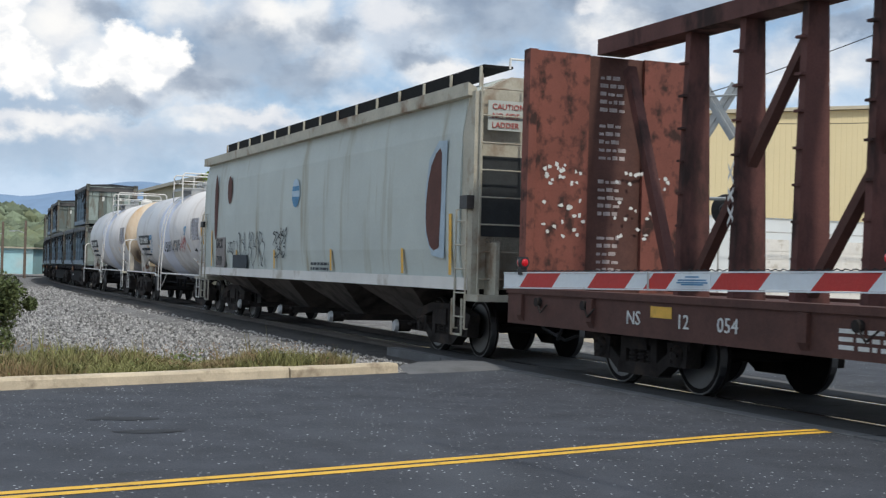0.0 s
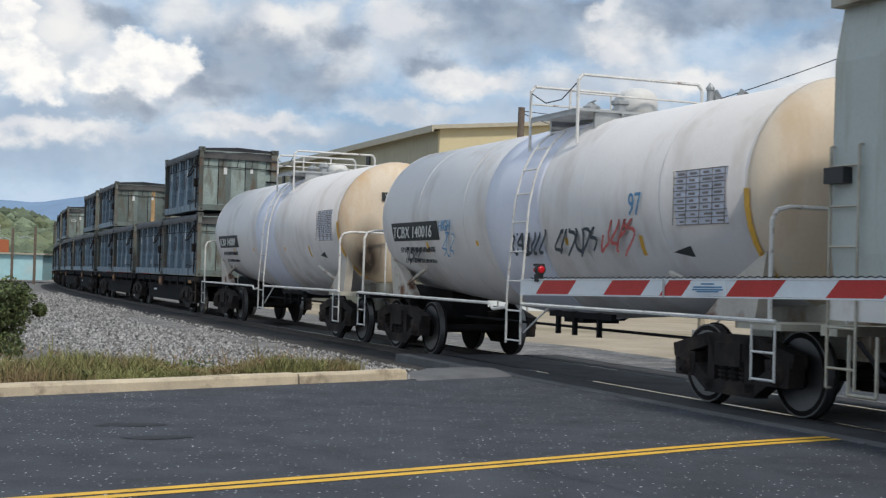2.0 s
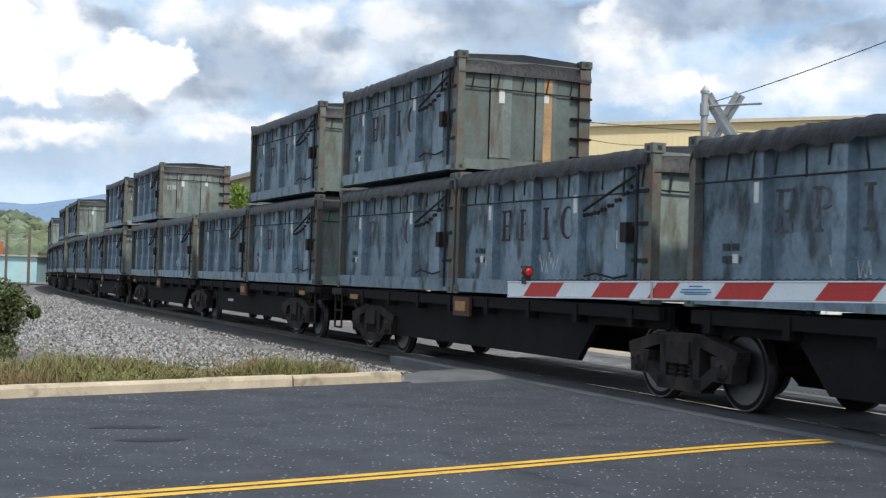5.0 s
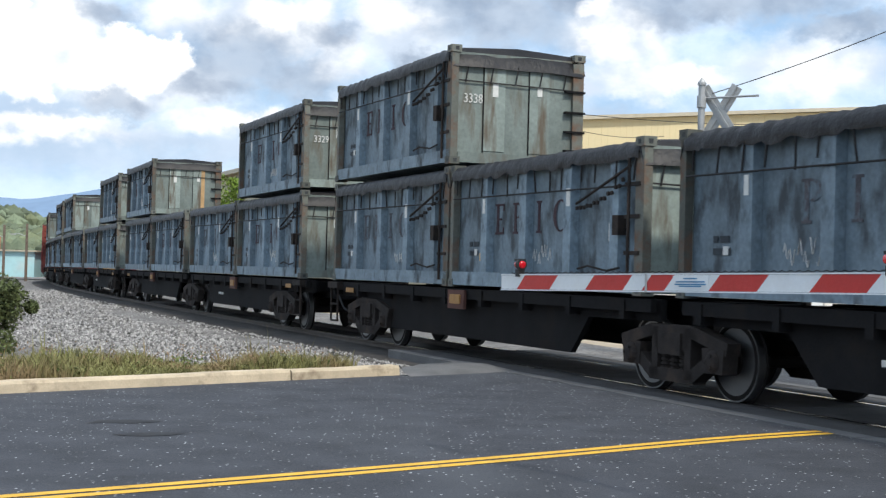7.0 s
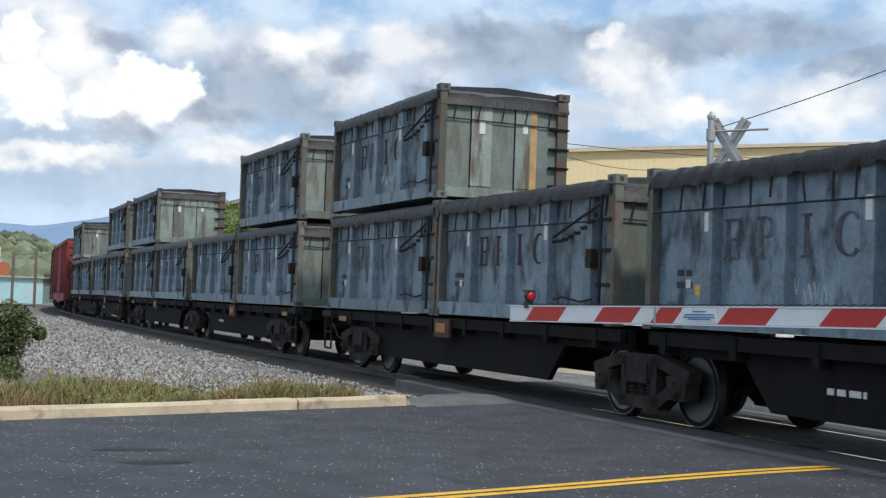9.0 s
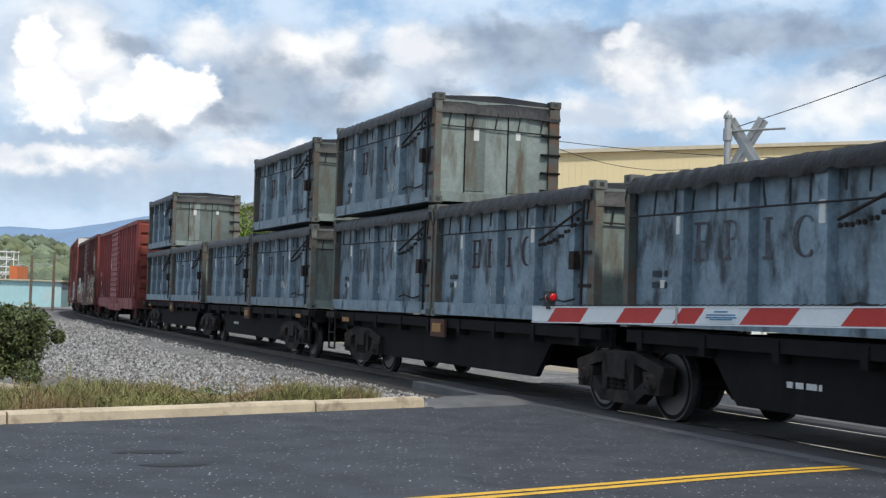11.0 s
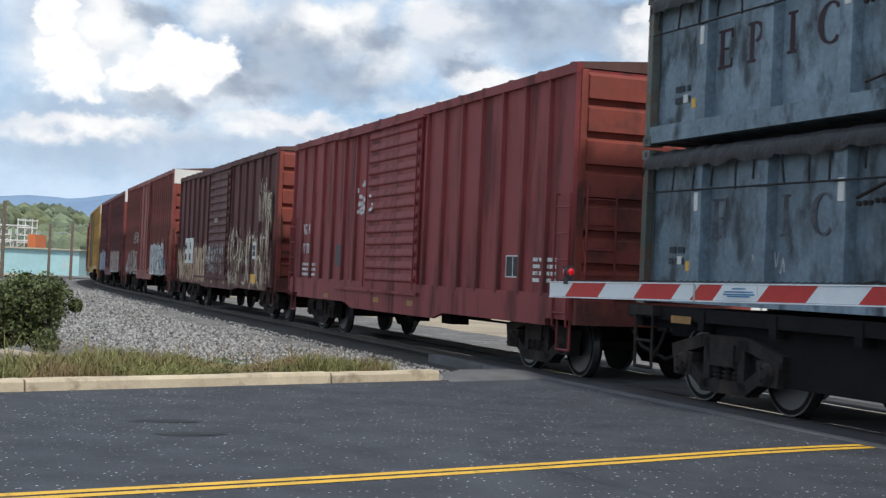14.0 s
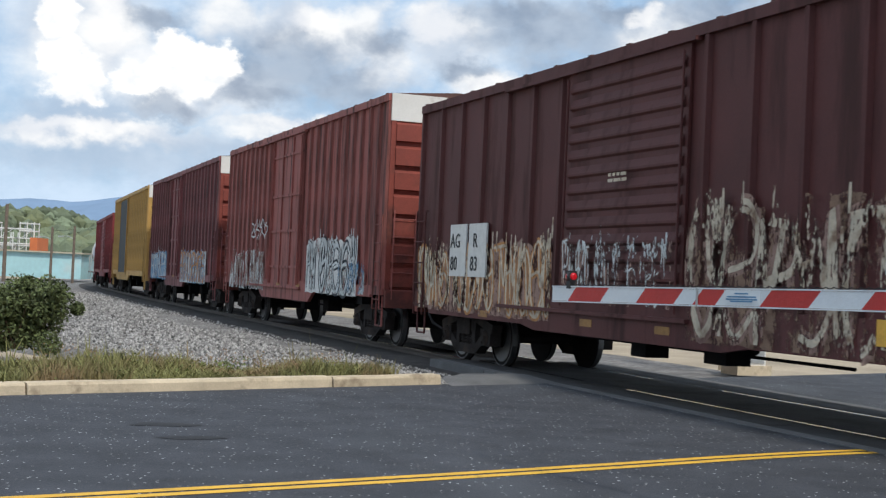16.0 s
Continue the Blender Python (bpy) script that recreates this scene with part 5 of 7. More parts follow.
            rod(bm, (xx, sg * (W + 0.11), 1.1), (xx, sg * (W + 0.11), top - 0.3), 0.018, 6)
            part("lock_rod", bm, mat, door_ob)
    for sg in (-1, 1):
        y0, y1 = sorted((sg * (W + 0.01), sg * (W + 0.12)))
        for z in (1.0, top - 0.22):
            boxes("door_track", mat, car, (d0 - 2.2, d1 + 0.2, y0, y1, z, z + 0.05))
    # corrugated ends
    for sg in (-1, 1):
        bm = bmesh.new()
        n = 7
        lo, hi = 1.12, top - (0.55 if white_top else 0.14)
        dz = (hi - lo) / n
        prof = [(sg * (h - 0.03), lo)]
        for i in range(n):
            z = lo + i * dz
            prof += [(sg * (h + 0.004), z + 0.015), (sg * (h + 0.012), z + 0.06), (sg * (h + 0.09), z + dz * 0.16), (sg * (h + 0.09), z + dz * 0.84), (sg * (h + 0.004), z + dz * 0.97)]
        prof.append((sg * (h - 0.03), hi))
        prism(bm, prof, "y", -W + 0.1, W - 0.1)
        part("car_end", bm, end_mat, car, "corrugated end wall")
        for y in (-W, W - 0.1):
            boxes("end_post", end_mat, car, (*sorted((sg * h, sg * (h + 0.05))), y, y + 0.1, 1.0, top - 0.12))
        boxes("end_sill", end_mat, car, (*sorted((sg * h, sg * (h + 0.13))), -W, W, 0.78, 1.118))
        if white_top:
            boxes("end_header", white_roof, car, (*sorted((sg * h, sg * (h + 0.06))), -W - 0.01, W + 0.01, top - 0.56, top - 0.02), label="white reflective header")
        coupler(car, sg * h, sg)
        x = h - 0.47 if sg > 0 else -h + 0.02
        ladder(car, mat, x, -W - 0.02, 0.75, 2.6, 5)
        bm = bmesh.new()
        xx = x + 0.02
        path(bm, [(xx, -W, 1.0), (xx, -W, 0.42), (xx + 0.4, -W, 0.42), (xx + 0.4, -W, 1.0)], 0.02, 5)
        part("step", bm, mat, car)
        if sg > 0:
            ladder(car, mat, h + 0.06, -W + 0.12, 0.95, 2.7, 5, face="end")
    # underframe
    bm = bmesh.new()
    box(bm, -h + 0.1, h - 0.1, -0.28, 0.28, 0.72, 1.12)
    for x in (-h + 1.75, h - 1.75, -2, 2):
        box(bm, x - 0.16, x + 0.16, -W + 0.05, W - 0.05, 0.8, 1.12)
    rod(bm, (-1.2, 0.5, 0.72), (0.1, 0.5, 0.72), 0.2, 12)
    rod(bm, (-3.5, -0.4, 0.62), (3.5, -0.4, 0.62), 0.022, 5)
    box(bm, 1.0, 1.5, -0.75, -0.4, 0.5, 0.85)
    box(bm, -0.6, -0.2, -0.9, -0.55, 0.48, 0.8)
    part("underframe", bm, under_mat, car)
    zm = (skirt or sill + 0.12) + 0.04
    for xa, xe, za, ze in ((-4.7, -4.35, zm, zm + 0.1), (-1.05, -0.7, zm + 0.02, zm + 0.12), (1.0, 1.35, zm + 0.02, zm + 0.12)):
        boxes("sill_mark", amber_dull, car, (xa, xe, -W - 0.061, -W - 0.056, za, ze))
    return car, h, W + 0.062


def chips(car, mat, x0, x1, y, z0, z1, n, seed, size=0.09):
    """Scraps of peeling paint or torn paper on the near flank."""
    rnd = random.Random(seed)
    bm = bmesh.new()
    for i in range(n):
        x, z = rnd.uniform(x0, x1), rnd.uniform(z0, z1)
        pts = [(x + size * rnd.uniform(0.3, 1) * math.cos(a), y - 0.002 - 0.0003 * i, z + size * 0.6 * rnd.uniform(0.3, 1) * math.sin(a)) for a in np.arange(0, 6.2, 1.05)]
        bm.faces.new([bm.verts.new(p) for p in pts])
    return tagged(part("paint_scrap", bm, mat, car), kind="stuff")


def build_boxcars():
    c, h, y = boxcar("boxcar", "faded red steel boxcar with ribbed sliding door", -6.24, 9.45, 4.45, 0.76, red_box, end_red, 18, (0.15, 3.3), "ribbed", skirt=0.74)
    y = -y
    m = 1.6
    lettering(c, "AG  R", m - 8.55, -1.405, 2.22, 0.36, pale, squeeze=0.75)
    lettering(c, "77 709", m - 8.55, -1.405, 1.76, 0.36, pale, squeeze=0.75)
    bars(c, pale, m - 8.5, m - 7.3, -1.405, 1.25, 1.6, 3, 1)
    bars(c, pale, m + 4.9, m + 5.7, -1.405, 1.35, 1.75, 4, 2)
    boxes("data_panel", black_paint, c, (m + 3.9, m + 4.42, -1.406, -1.400, 1.42, 1.72))
    bm = bmesh.new()
    for a in ((m + 3.88, m + 4.44, 1.72, 1.74), (m + 3.88, m + 4.44, 1.40, 1.42), (m + 3.88, m + 3.9, 1.4, 1.74), (m + 4.42, m + 4.44, 1.4, 1.74), (m + 4.14, m + 4.16, 1.4, 1.74)):
        box(bm, a[0], a[1], -1.410, -1.404, a[2], a[3])
    part("data_border", bm, pale, c)
    chips(c, pale, m - 4.1, m - 3.6, -1.408, 2.6, 3.25, 16, 3, 0.13)
    chips(c, pale, m - 3.1, m - 2.7, y - 0.03, 2.6, 2.95, 4, 4, 0.1)
    boxes("route_board", dark_metal, c, (m - 5.6, m - 5.1, -1.43, -1.402, 1.5, 1.95))
    boxes("card_holder", red_box, c, (m - 6.2, m - 6.0, -1.43, -1.402, 1.4, 1.65))
    c, h, y = boxcar("boxcar", "dark brown steel boxcar with cream graffiti", 11.28, 26.9, 4.55, 0.84, brown_box, end_red, 16, (17.5, 20.75), "ribbed", skirt=0.78)
    m = 19.09
    worn_paint(c, (cream, lilac, tan_fill), m - 17.4, m - 12.0, -1.462, 0.80, 2.65, 11, 3.6, 0.46, ragged=0.28, label="large weathered cream and white graffiti")
    worn_paint(c, (cream, lilac), m - 13.3, m - 12.3, -1.466, 2.6, 3.85, 13, 5.0, 0.42, ragged=0.3, label="cream graffiti scraps")
    worn_paint(c, (cream, lilac), m - 12.4, m - 11.55, -1.470, 1.0, 3.6, 14, 6.0, 0.45, ragged=0.2)
    worn_paint(c, (cream, orange, lilac), m - 26.7, m - 21.1, -1.462, 0.85, 2.25, 15, 4.2, 0.55, ragged=0.35, label="weathered cream and orange graffiti")
    worn_paint(c, (pale, lilac), m - 20.6, m - 17.6, -1.552, 1.15, 2.15, 17, 6.0, 0.36, ragged=0.4)
    boxes("window_sticker", sticker, c, (m - 13.8, m - 13.35, -1.480, -1.470, 1.62, 2.08))
    for xa in (m - 13.74, m - 13.56):
        for za in (1.7, 1.86):
            boxes("sticker_print", spray_dark, c, (xa, xa + 0.15, -1.484, -1.481, za, za + 0.13))
    boxes("sill_patch", yellow_mark, c, (m - 13.9, m - 13.3, -1.478, -1.470, 0.95, 1.2))
    boxes("number_panel", sticker, c, (m - 25.15, m - 24.42, -1.478, -1.45, 1.45, 2.32))
    boxes("number_panel", sticker, c, (m - 24.3, m - 23.55, -1.478, -1.45, 1.45, 2.32))
    for words, x, z in (("AG", m - 25.12, 1.93), ("80", m - 25.1, 1.55), ("R", m - 24.1, 1.93), ("83", m - 24.2, 1.55)):
        lettering(c, words, x, -1.484, z, 0.34, black_paint, squeeze=0.95)
    bars(c, cream, m - 19.3, m - 18.8, -1.552, 2.75, 2.9, 2, 7)
    c, h, y = boxcar("boxcar", "tall maroon boxcar with white end header and white graffiti", 28.9, 44.6, 5.02, 0.85, maroon_box, end_red, 26, (35.5, 38.6), "plug", True)
    m = 36.75
    worn_paint(c, (pale, spray_dark, sticker), m - 34.8, m - 30.6, -1.465, 0.95, 2.35, 21, 3.4, 0.72, ragged=0.25, label="white and black graffiti")
    worn_paint(c, (spray_blue, pale), m - 32.0, m - 30.0, -1.470, 1.0, 1.7, 23, 5.0, 0.3)
    worn_paint(c, (lilac, pale), m - 43.8, m - 39.3, -1.465, 0.9, 2.2, 24, 4.0, 0.42, ragged=0.4)
    scrawl(c, pale, m - 41, m - 39, -1.47, 2.3, 2.8, 25, 6, 0.04)
    c, h, y = boxcar("boxcar", "tall dark purple-brown boxcar with blue and orange graffiti", 46.35, 62.06, 5.0, 0.85, purple_box, end_red, 24, (53.9, 56.2), "plug", True)
    m = 54.2
    worn_paint(c, (pale, spray_blue), m - 61.5, m - 57.0, -1.465, 0.95, 2.2, 31, 3.5, 0.62, label="blue and white graffiti")
    worn_paint(c, (orange, spray_blue, pale), m - 53.4, m - 48.0, -1.465, 0.9, 2.15, 33, 3.2, 0.66, label="orange and blue graffiti")
    c, h, y = boxcar("boxcar", "tall mustard yellow boxcar with a dark plug door", 63.7, 79.4, 4.98, 0.85, yellow_box, yellow_box, 22, (71.9, 75.6), "plug", True)
    bm = bmesh.new()
    box(bm, 71.55 - 75.5, 71.55 - 72.0, -1.5, -1.452, 1.1, 4.7)
    part("door_panel", bm, black_paint, c, "dark door panel")
    boxcar("boxcar", "weathered dark red boxcar with rusty sides", 81.0, 96.73, 4.36, 0.9, red_box, red_box, 18, (87, 90.2), "ribbed")


# ---------------------------------------------------------------- tank cars
def tank_car(near, far, number, head_soot):
    car, h = vehicle("tank_car", "grey-white tank car with rusty head, top platform and handrails" if not head_soot else "grey-white tank car with tan rust-stained head and soot", near, far, trucks=((near + far) / 2 - 5.3, (near + far) / 2 + 5.3))
    r, zc, L = 1.29, 2.42, 5.78
    N = 40
    bm = bmesh.new()
    lathe(bm, [(-L, r), (-0.65, r), (0.65, r), (L, r)], "x", N, (0, 0, zc))
    def sag(bm):
        """The floor of the shell slopes down from both ends to the outlet in the middle."""
        for v in bm.verts:
            f = min(1.0, (L - abs(v.co.x)) / (L - 0.65))
            v.co.z -= 0.30 * f * max(0.0, (zc - v.co.z) / r) ** 2
    sag(bm)
    part("barrel", bm, tank_mat, car, smooth=True)
    for sg in (-1, 1):
        bm = bmesh.new()
        prof = [(sg * (L + 0.5 * math.sin(a)), max(0.01, r * math.cos(a) ** 0.55)) for a in np.linspace(0, math.pi / 2 - 0.001, 12)]
        lathe(bm, prof, "x", N, (0, 0, zc))
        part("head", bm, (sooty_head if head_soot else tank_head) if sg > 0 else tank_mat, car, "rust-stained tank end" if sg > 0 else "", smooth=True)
    for x in (-4.0, -2.0, 2.0, 4.0, -L, L):
        bm = bmesh.new()
        lathe(bm, [(x - 0.012, r + 0.004), (x + 0.012, r + 0.004)], "x", N, (0, 0, zc))
        sag(bm)
        part("weld_seam", bm, tank_mat, car)
    bm = bmesh.new()
    lathe(bm, [(-1.1, r + 0.006), (-0.65, r + 0.006), (0.65, r + 0.006), (0.75, r + 0.006)], "x", N, (0, 0, zc))
    sag(bm)
    part("wash_band", bm, tank_band, car, "bluish band round the middle", smooth=True)
    # top platform, dome and rails
    zp, zt, xa, xb = zc + r + 0.02, zc + r + 0.52, -0.2, 1.3
    bm = bmesh.new()
    for k in range(14):
        box(bm, xa + k * 0.11, xa + 0.065 + k * 0.11, -1.0, 1.0, zp, zp + 0.035)
    for ya in (-1.0, -0.3, 0.27, 0.97):
        box(bm, xa, xb, ya, ya + 0.03, zp - 0.04, zp + 0.03)
    for x in (xa + 0.05, xb - 0.1):
        box(bm, x, x + 0.05, -0.7, 0.7, zc + r - 0.2, zp)
    part("platform", bm, galvanised, car, "grey grating platform")
    bm = bmesh.new()
    dr, dh = (0.24, 0.26) if head_soot else (0.3, 0.42)
    lathe(bm, [(zc + r - 0.05, dr), (zc + r + dh * 0.8, dr), (zc + r + dh, dr * 0.8), (zc + r + dh + 0.05, dr * 0.4), (zc + r + dh + 0.06, 0.02)], "z", 18, (0.75, 0.25, 0))
    part("dome", bm, white_roof, car, "white domed valve housing", smooth=True)
    for x, y in ((0.25, 0.25), (0.3, -0.25), (1.05, -0.2)):
        bm = bmesh.new()
        lathe(bm, [(zc + r + 0.02, 0.09), (zc + r + 0.16, 0.09), (zc + r + 0.18, 0.13), (zc + r + 0.22, 0.13), (zc + r + 0.28, 0.04)], "z", 10, (x, y, 0))
        rod(bm, (x - 0.12, y, zc + r + 0.28), (x + 0.12, y, zc + r + 0.3), 0.015, 5)
        part("valve", bm, galvanised, car)
    for x in (xa, xb):
        bm = bmesh.new()
        path(bm, [(x, -1.0, zc + 0.85), (x, -1.0, zt - 0.08), (x, -0.93, zt), (x, 0.93, zt), (x, 1.0, zt - 0.08), (x, 1.0, zc + 0.85)], 0.024, 6)
        path(bm, [(x, -1.0, zt - 0.26), (x, 1.0, zt - 0.26)], 0.016, 5)
        part("handrail", bm, white_metal, car)
    for y in (-0.35, 0.35):
        bm = bmesh.new()
        rod(bm, (xa, y, zp), (xa, y, zt), 0.02, 6)
        part("rail_post", bm, white_metal, car)
    bm = bmesh.new()
    path(bm, [(xa, -1.0, zt - 0.1), (xa + 0.5, -1.0, zt - 0.3), (xb - 0.5, -1.0, zt - 0.3), (xb, -1.0, zt - 0.1)], 0.009, 5)
    part("chain", bm, dark_metal, car)
    # flank ladder, following the shell
    bm = bmesh.new()
    la, lb = 0.22, 0.7
    for dx in (la, lb):
        pts = [(dx, -1.5, 0.45), (dx, -1.5, 1.2), (dx, -1.42, 2.4)] + [(dx, -(r + 0.1) * math.cos(a), zc + (r + 0.1) * math.sin(a)) for a in np.linspace(0.2, 0.9, 6)]
        path(bm, pts, 0.017, 5)
    for k in range(5):
        z = 0.5 + k * 0.42
        rod(bm, (la, -1.5 + 0.03 * max(0, k - 2), z), (lb, -1.5 + 0.03 * max(0, k - 2), z), 0.013, 5)
    for a in np.linspace(0.12, 0.9, 4):
        rod(bm, (la, -(r + 0.1) * math.cos(a), zc + (r + 0.1) * math.sin(a)), (lb, -(r + 0.1) * math.cos(a), zc + (r + 0.1) * math.sin(a)), 0.013, 5)
    part("ladder", bm, white_metal, car)
    # running rail along the flank and end platforms
    for sg in (-1, 1):
        bm = bmesh.new()
        path(bm, [(-6.6, sg * 1.46, 1.02), (-0.5, sg * 1.46, 1.0), (-0.3, sg * 1.48, 0.92), (0.2, sg * 1.5, 0.96)], 0.024, 6)
        path(bm, [(6.6, sg * 1.46, 1.02), (0.7, sg * 1.49, 1.02)], 0.024, 6)
        path(bm, [(1.5, sg * 1.46, 1.0), (0.72, sg * 1.46, 0.62)], 0.014, 5)
        part("side_rail", bm, white_metal, car)
        for s2 in (-1, 1):
            bm = bmesh.new()
            for x in (s2 * 6.2, s2 * 6.6):
                rod(bm, (x, sg * 1.46, 0.98), (x, sg * 1.46, 0.4), 0.015, 5)
            for z in (0.42, 0.7):
                rod(bm, (s2 * 6.2, sg * 1.46, z), (s2 * 6.6, sg * 1.46, z), 0.015, 5)
            part("step", bm, white_metal, car)
    for s2 in (-1, 1):
        bm = bmesh.new()
        xr = s2 * 6.45
        path(bm, [(xr, -1.42, 0.98), (xr, -1.42, 2.05), (xr, -1.36, 2.16), (xr, -1.2, 2.2), (xr, 1.2, 2.2), (xr, 1.36, 2.16), (xr, 1.42, 2.05), (xr, 1.42, 0.98)], 0.024, 6)
        for y in (-0.45, 0.45):
            rod(bm, (xr, y, 0.98), (xr, y, 2.2), 0.018, 6)
        part("end_handrail", bm, white_metal, car)
        bm = bmesh.new()
        box(bm, *sorted((s2 * 5.9, s2 * 6.7)), -1.46, 1.46, 0.93, 1.0)
        box(bm, *sorted((s2 * 4.6, s2 * 6.7)), -0.35, 0.35, 0.62, 1.2)
        part("end_platform", bm, under_mat if s2 < 0 else hopper_edge, car)
        for y in (-1.0, 1.0):
            bm = bmesh.new()
            prism(bm, [(s2 * 4.7, 1.0), (s2 * 5.7, 1.0), (s2 * 5.9, 1.75), (s2 * 5.3, 1.45)], "y", y - 0.08, y + 0.08)
            rod(bm, (s2 * 5.7, y, 1.05), (s2 * 4.0, y * 1.1, 1.5), 0.035, 6)
            part("cradle", bm, cradle_mat, car, "rust-streaked tank cradle")
        coupler(car, s2 * 6.7, s2)
    bm = bmesh.new()
    rod(bm, (-1.5, 0.4, 0.95), (0.2, 0.4, 0.95), 0.17, 12)
    rod(bm, (-3.6, -0.5, 0.7), (3.6, -0.5, 0.7), 0.022, 5)
    for x in (0.8, 1.3, 2.0):
        box(bm, x, x + 0.06, -1.0, -0.94, 0.62, 0.95)
    box(bm, 0.6, 2.4, -1.0, -0.92, 0.86, 0.94)
    box(bm, -0.3, 0.3, -0.3, 0.3, 0.75, 1.2)
    part("brake_gear", bm, under_mat, car)

    # marks on the curved flank sit at the shell's radius
    def on_shell(z):
        return -math.sqrt(max(0.01, r * r - (z - zc) ** 2)) - 0.008

    def shell_panel(name, mat, x0, x1, z0, z1, out=0.0):
        bm = bmesh.new()
        zs = [z0 + (z1 - z0) * k / 4 for k in range(5)]
        cols = [[bm.verts.new((x, on_shell(z) - out, z)) for z in zs] for x in (x0, x1)]
        for k in range(4):
            bm.faces.new((cols[0][k], cols[1][k], cols[1][k + 1], cols[0][k + 1]))
        return part(name, bm, mat, car)
    shell_panel("number_panel", black_paint, -5.33, -3.12, 1.98, 2.30)
    ob = lettering(car, number, -5.26, on_shell(2.14) - 0.012, 2.03, 0.30, sticker, squeeze=1.08)
    for k, z in enumerate((1.78, 1.6)):
        lettering(car, ("LD LMT 224100 LB 101600 KG", "LT WT 61900 LB 28100 KG")[k], -5.1, on_shell(z + 0.06) - 0.014, z, 0.135, spray_dark, squeeze=0.95)
    rnd = random.Random(len(number))
    for x0, x1, z0, z1, rows in ((-2.9, -1.9, 1.62, 1.8, 3), (0.0, 1.2, 1.5, 1.8, 4), (1.8, 3.2, 1.55, 1.75, 3)):
        bm = bmesh.new()
        for k in range(rows):
            z = z0 + (z1 - z0) * k / rows
            box(bm, x0, x1 - rnd.random() * 0.3, on_shell(z) - 0.003, on_shell(z), z, z + 0.025)
        part("lettering", bm, spray_dark, car)
    shell_panel("data_table", tank_band, 4.35, 5.42, 2.05, 2.68)
    bm = bmesh.new()
    for k in range(9):
        z = 2.05 + k * 0.078
        box(bm, 4.35, 5.42, on_shell(z) - 0.012, on_shell(z) - 0.006, z, z + 0.011)
        if k < 8:
            for x in (4.42, 4.68, 4.96, 5.2):
                box(bm, x, x + rnd.uniform(0.08, 0.17), on_shell(z) - 0.012, on_shell(z) - 0.006, z + 0.03, z + 0.055)
    for x in (4.35, 4.62, 4.9, 5.16, 5.41):
        box(bm, x, x + 0.01, on_shell(2.36) - 0.016, on_shell(2.36) - 0.008, 2.05, 2.68)
    tagged(part("table_print", bm, print_grey, car), kind="stuff")
    shell_panel("hazard_plate", black_paint, 4.0, 4.5, 1.52, 1.82)
    for x in (-3.9, -1.75, 1.3, 3.3):
        bm = bmesh.new()
        zs = [1.5, 1.65, 1.8, 1.95]
        cols = [[bm.verts.new((x + dx + 0.12 * k / 3, on_shell(z) - 0.01, z)) for k, z in enumerate(zs)] for dx in (0, 0.09)]
        for k in range(3):
            bm.faces.new((cols[0][k], cols[1][k], cols[1][k + 1], cols[0][k + 1]))
        part("reflector", bm, yellow_mark, car, "yellow reflective stripe")
    bm = bmesh.new()
    lathe(bm, [(5.76, r + 0.012), (5.85, r + 0.006)], "x", N, (0, 0, zc))
    bmesh.ops.delete(bm, geom=[v for v in bm.verts if v.co.y > -0.55 or v.co.z > 2.45], context="VERTS")
    part("end_stripe", bm, yellow_mark, car, "rusty yellow stripe by the head")
    # small print on the leading head
    boxes("head_panel", black_paint, car, (L + 0.470, L + 0.500, -0.5, 0.55, 2.86, 3.04))
    lettering(car, number, L + 0.503, -0.45, 2.89, 0.155, sticker, "end", squeeze=0.95)
    for k, words in enumerate(("CAPY 14170 GALS", "CAPY 53639 LITERS")):
        lettering(car, words, L + 0.500, -0.4, 2.71 - 0.14 * k, 0.1, spray_dark, "end")
    bars(car, print_grey, -0.15, 0.7, L + 0.500, 1.45, 2.1, 9, 12, face="end")
    if not head_soot:
        scrawl(car, spray_dark, -0.2, 0.9, on_shell(1.95) - 0.03, 1.72, 2.25, 41, 6, 0.05)
        scrawl(car, spray_dark, 1.2, 2.4, on_shell(1.95) - 0.03, 1.75, 2.35, 44, 6, 0.05)
        scrawl(car, spray_red, 2.6, 3.4, on_shell(2.0) - 0.03, 1.75, 2.3, 42, 4, 0.045)
        lettering(car, "HIGH", -3.0, on_shell(2.25) - 0.02, 2.12, 0.26, spray_blue, name="graffiti", squeeze=0.8)
        lettering(car, "97", 3.3, on_shell(2.35) - 0.02, 2.2, 0.4, spray_blue, name="graffiti", squeeze=0.8)
        scrawl(car, spray_blue, -2.9, -2.4, on_shell(2.0) - 0.03, 1.7, 2.1, 43, 3, 0.025)
        scrawl(car, spray_dark, -4.8, -4.1, on_shell(1.8) - 0.03, 1.6, 1.95, 45, 4, 0.03)
    return car


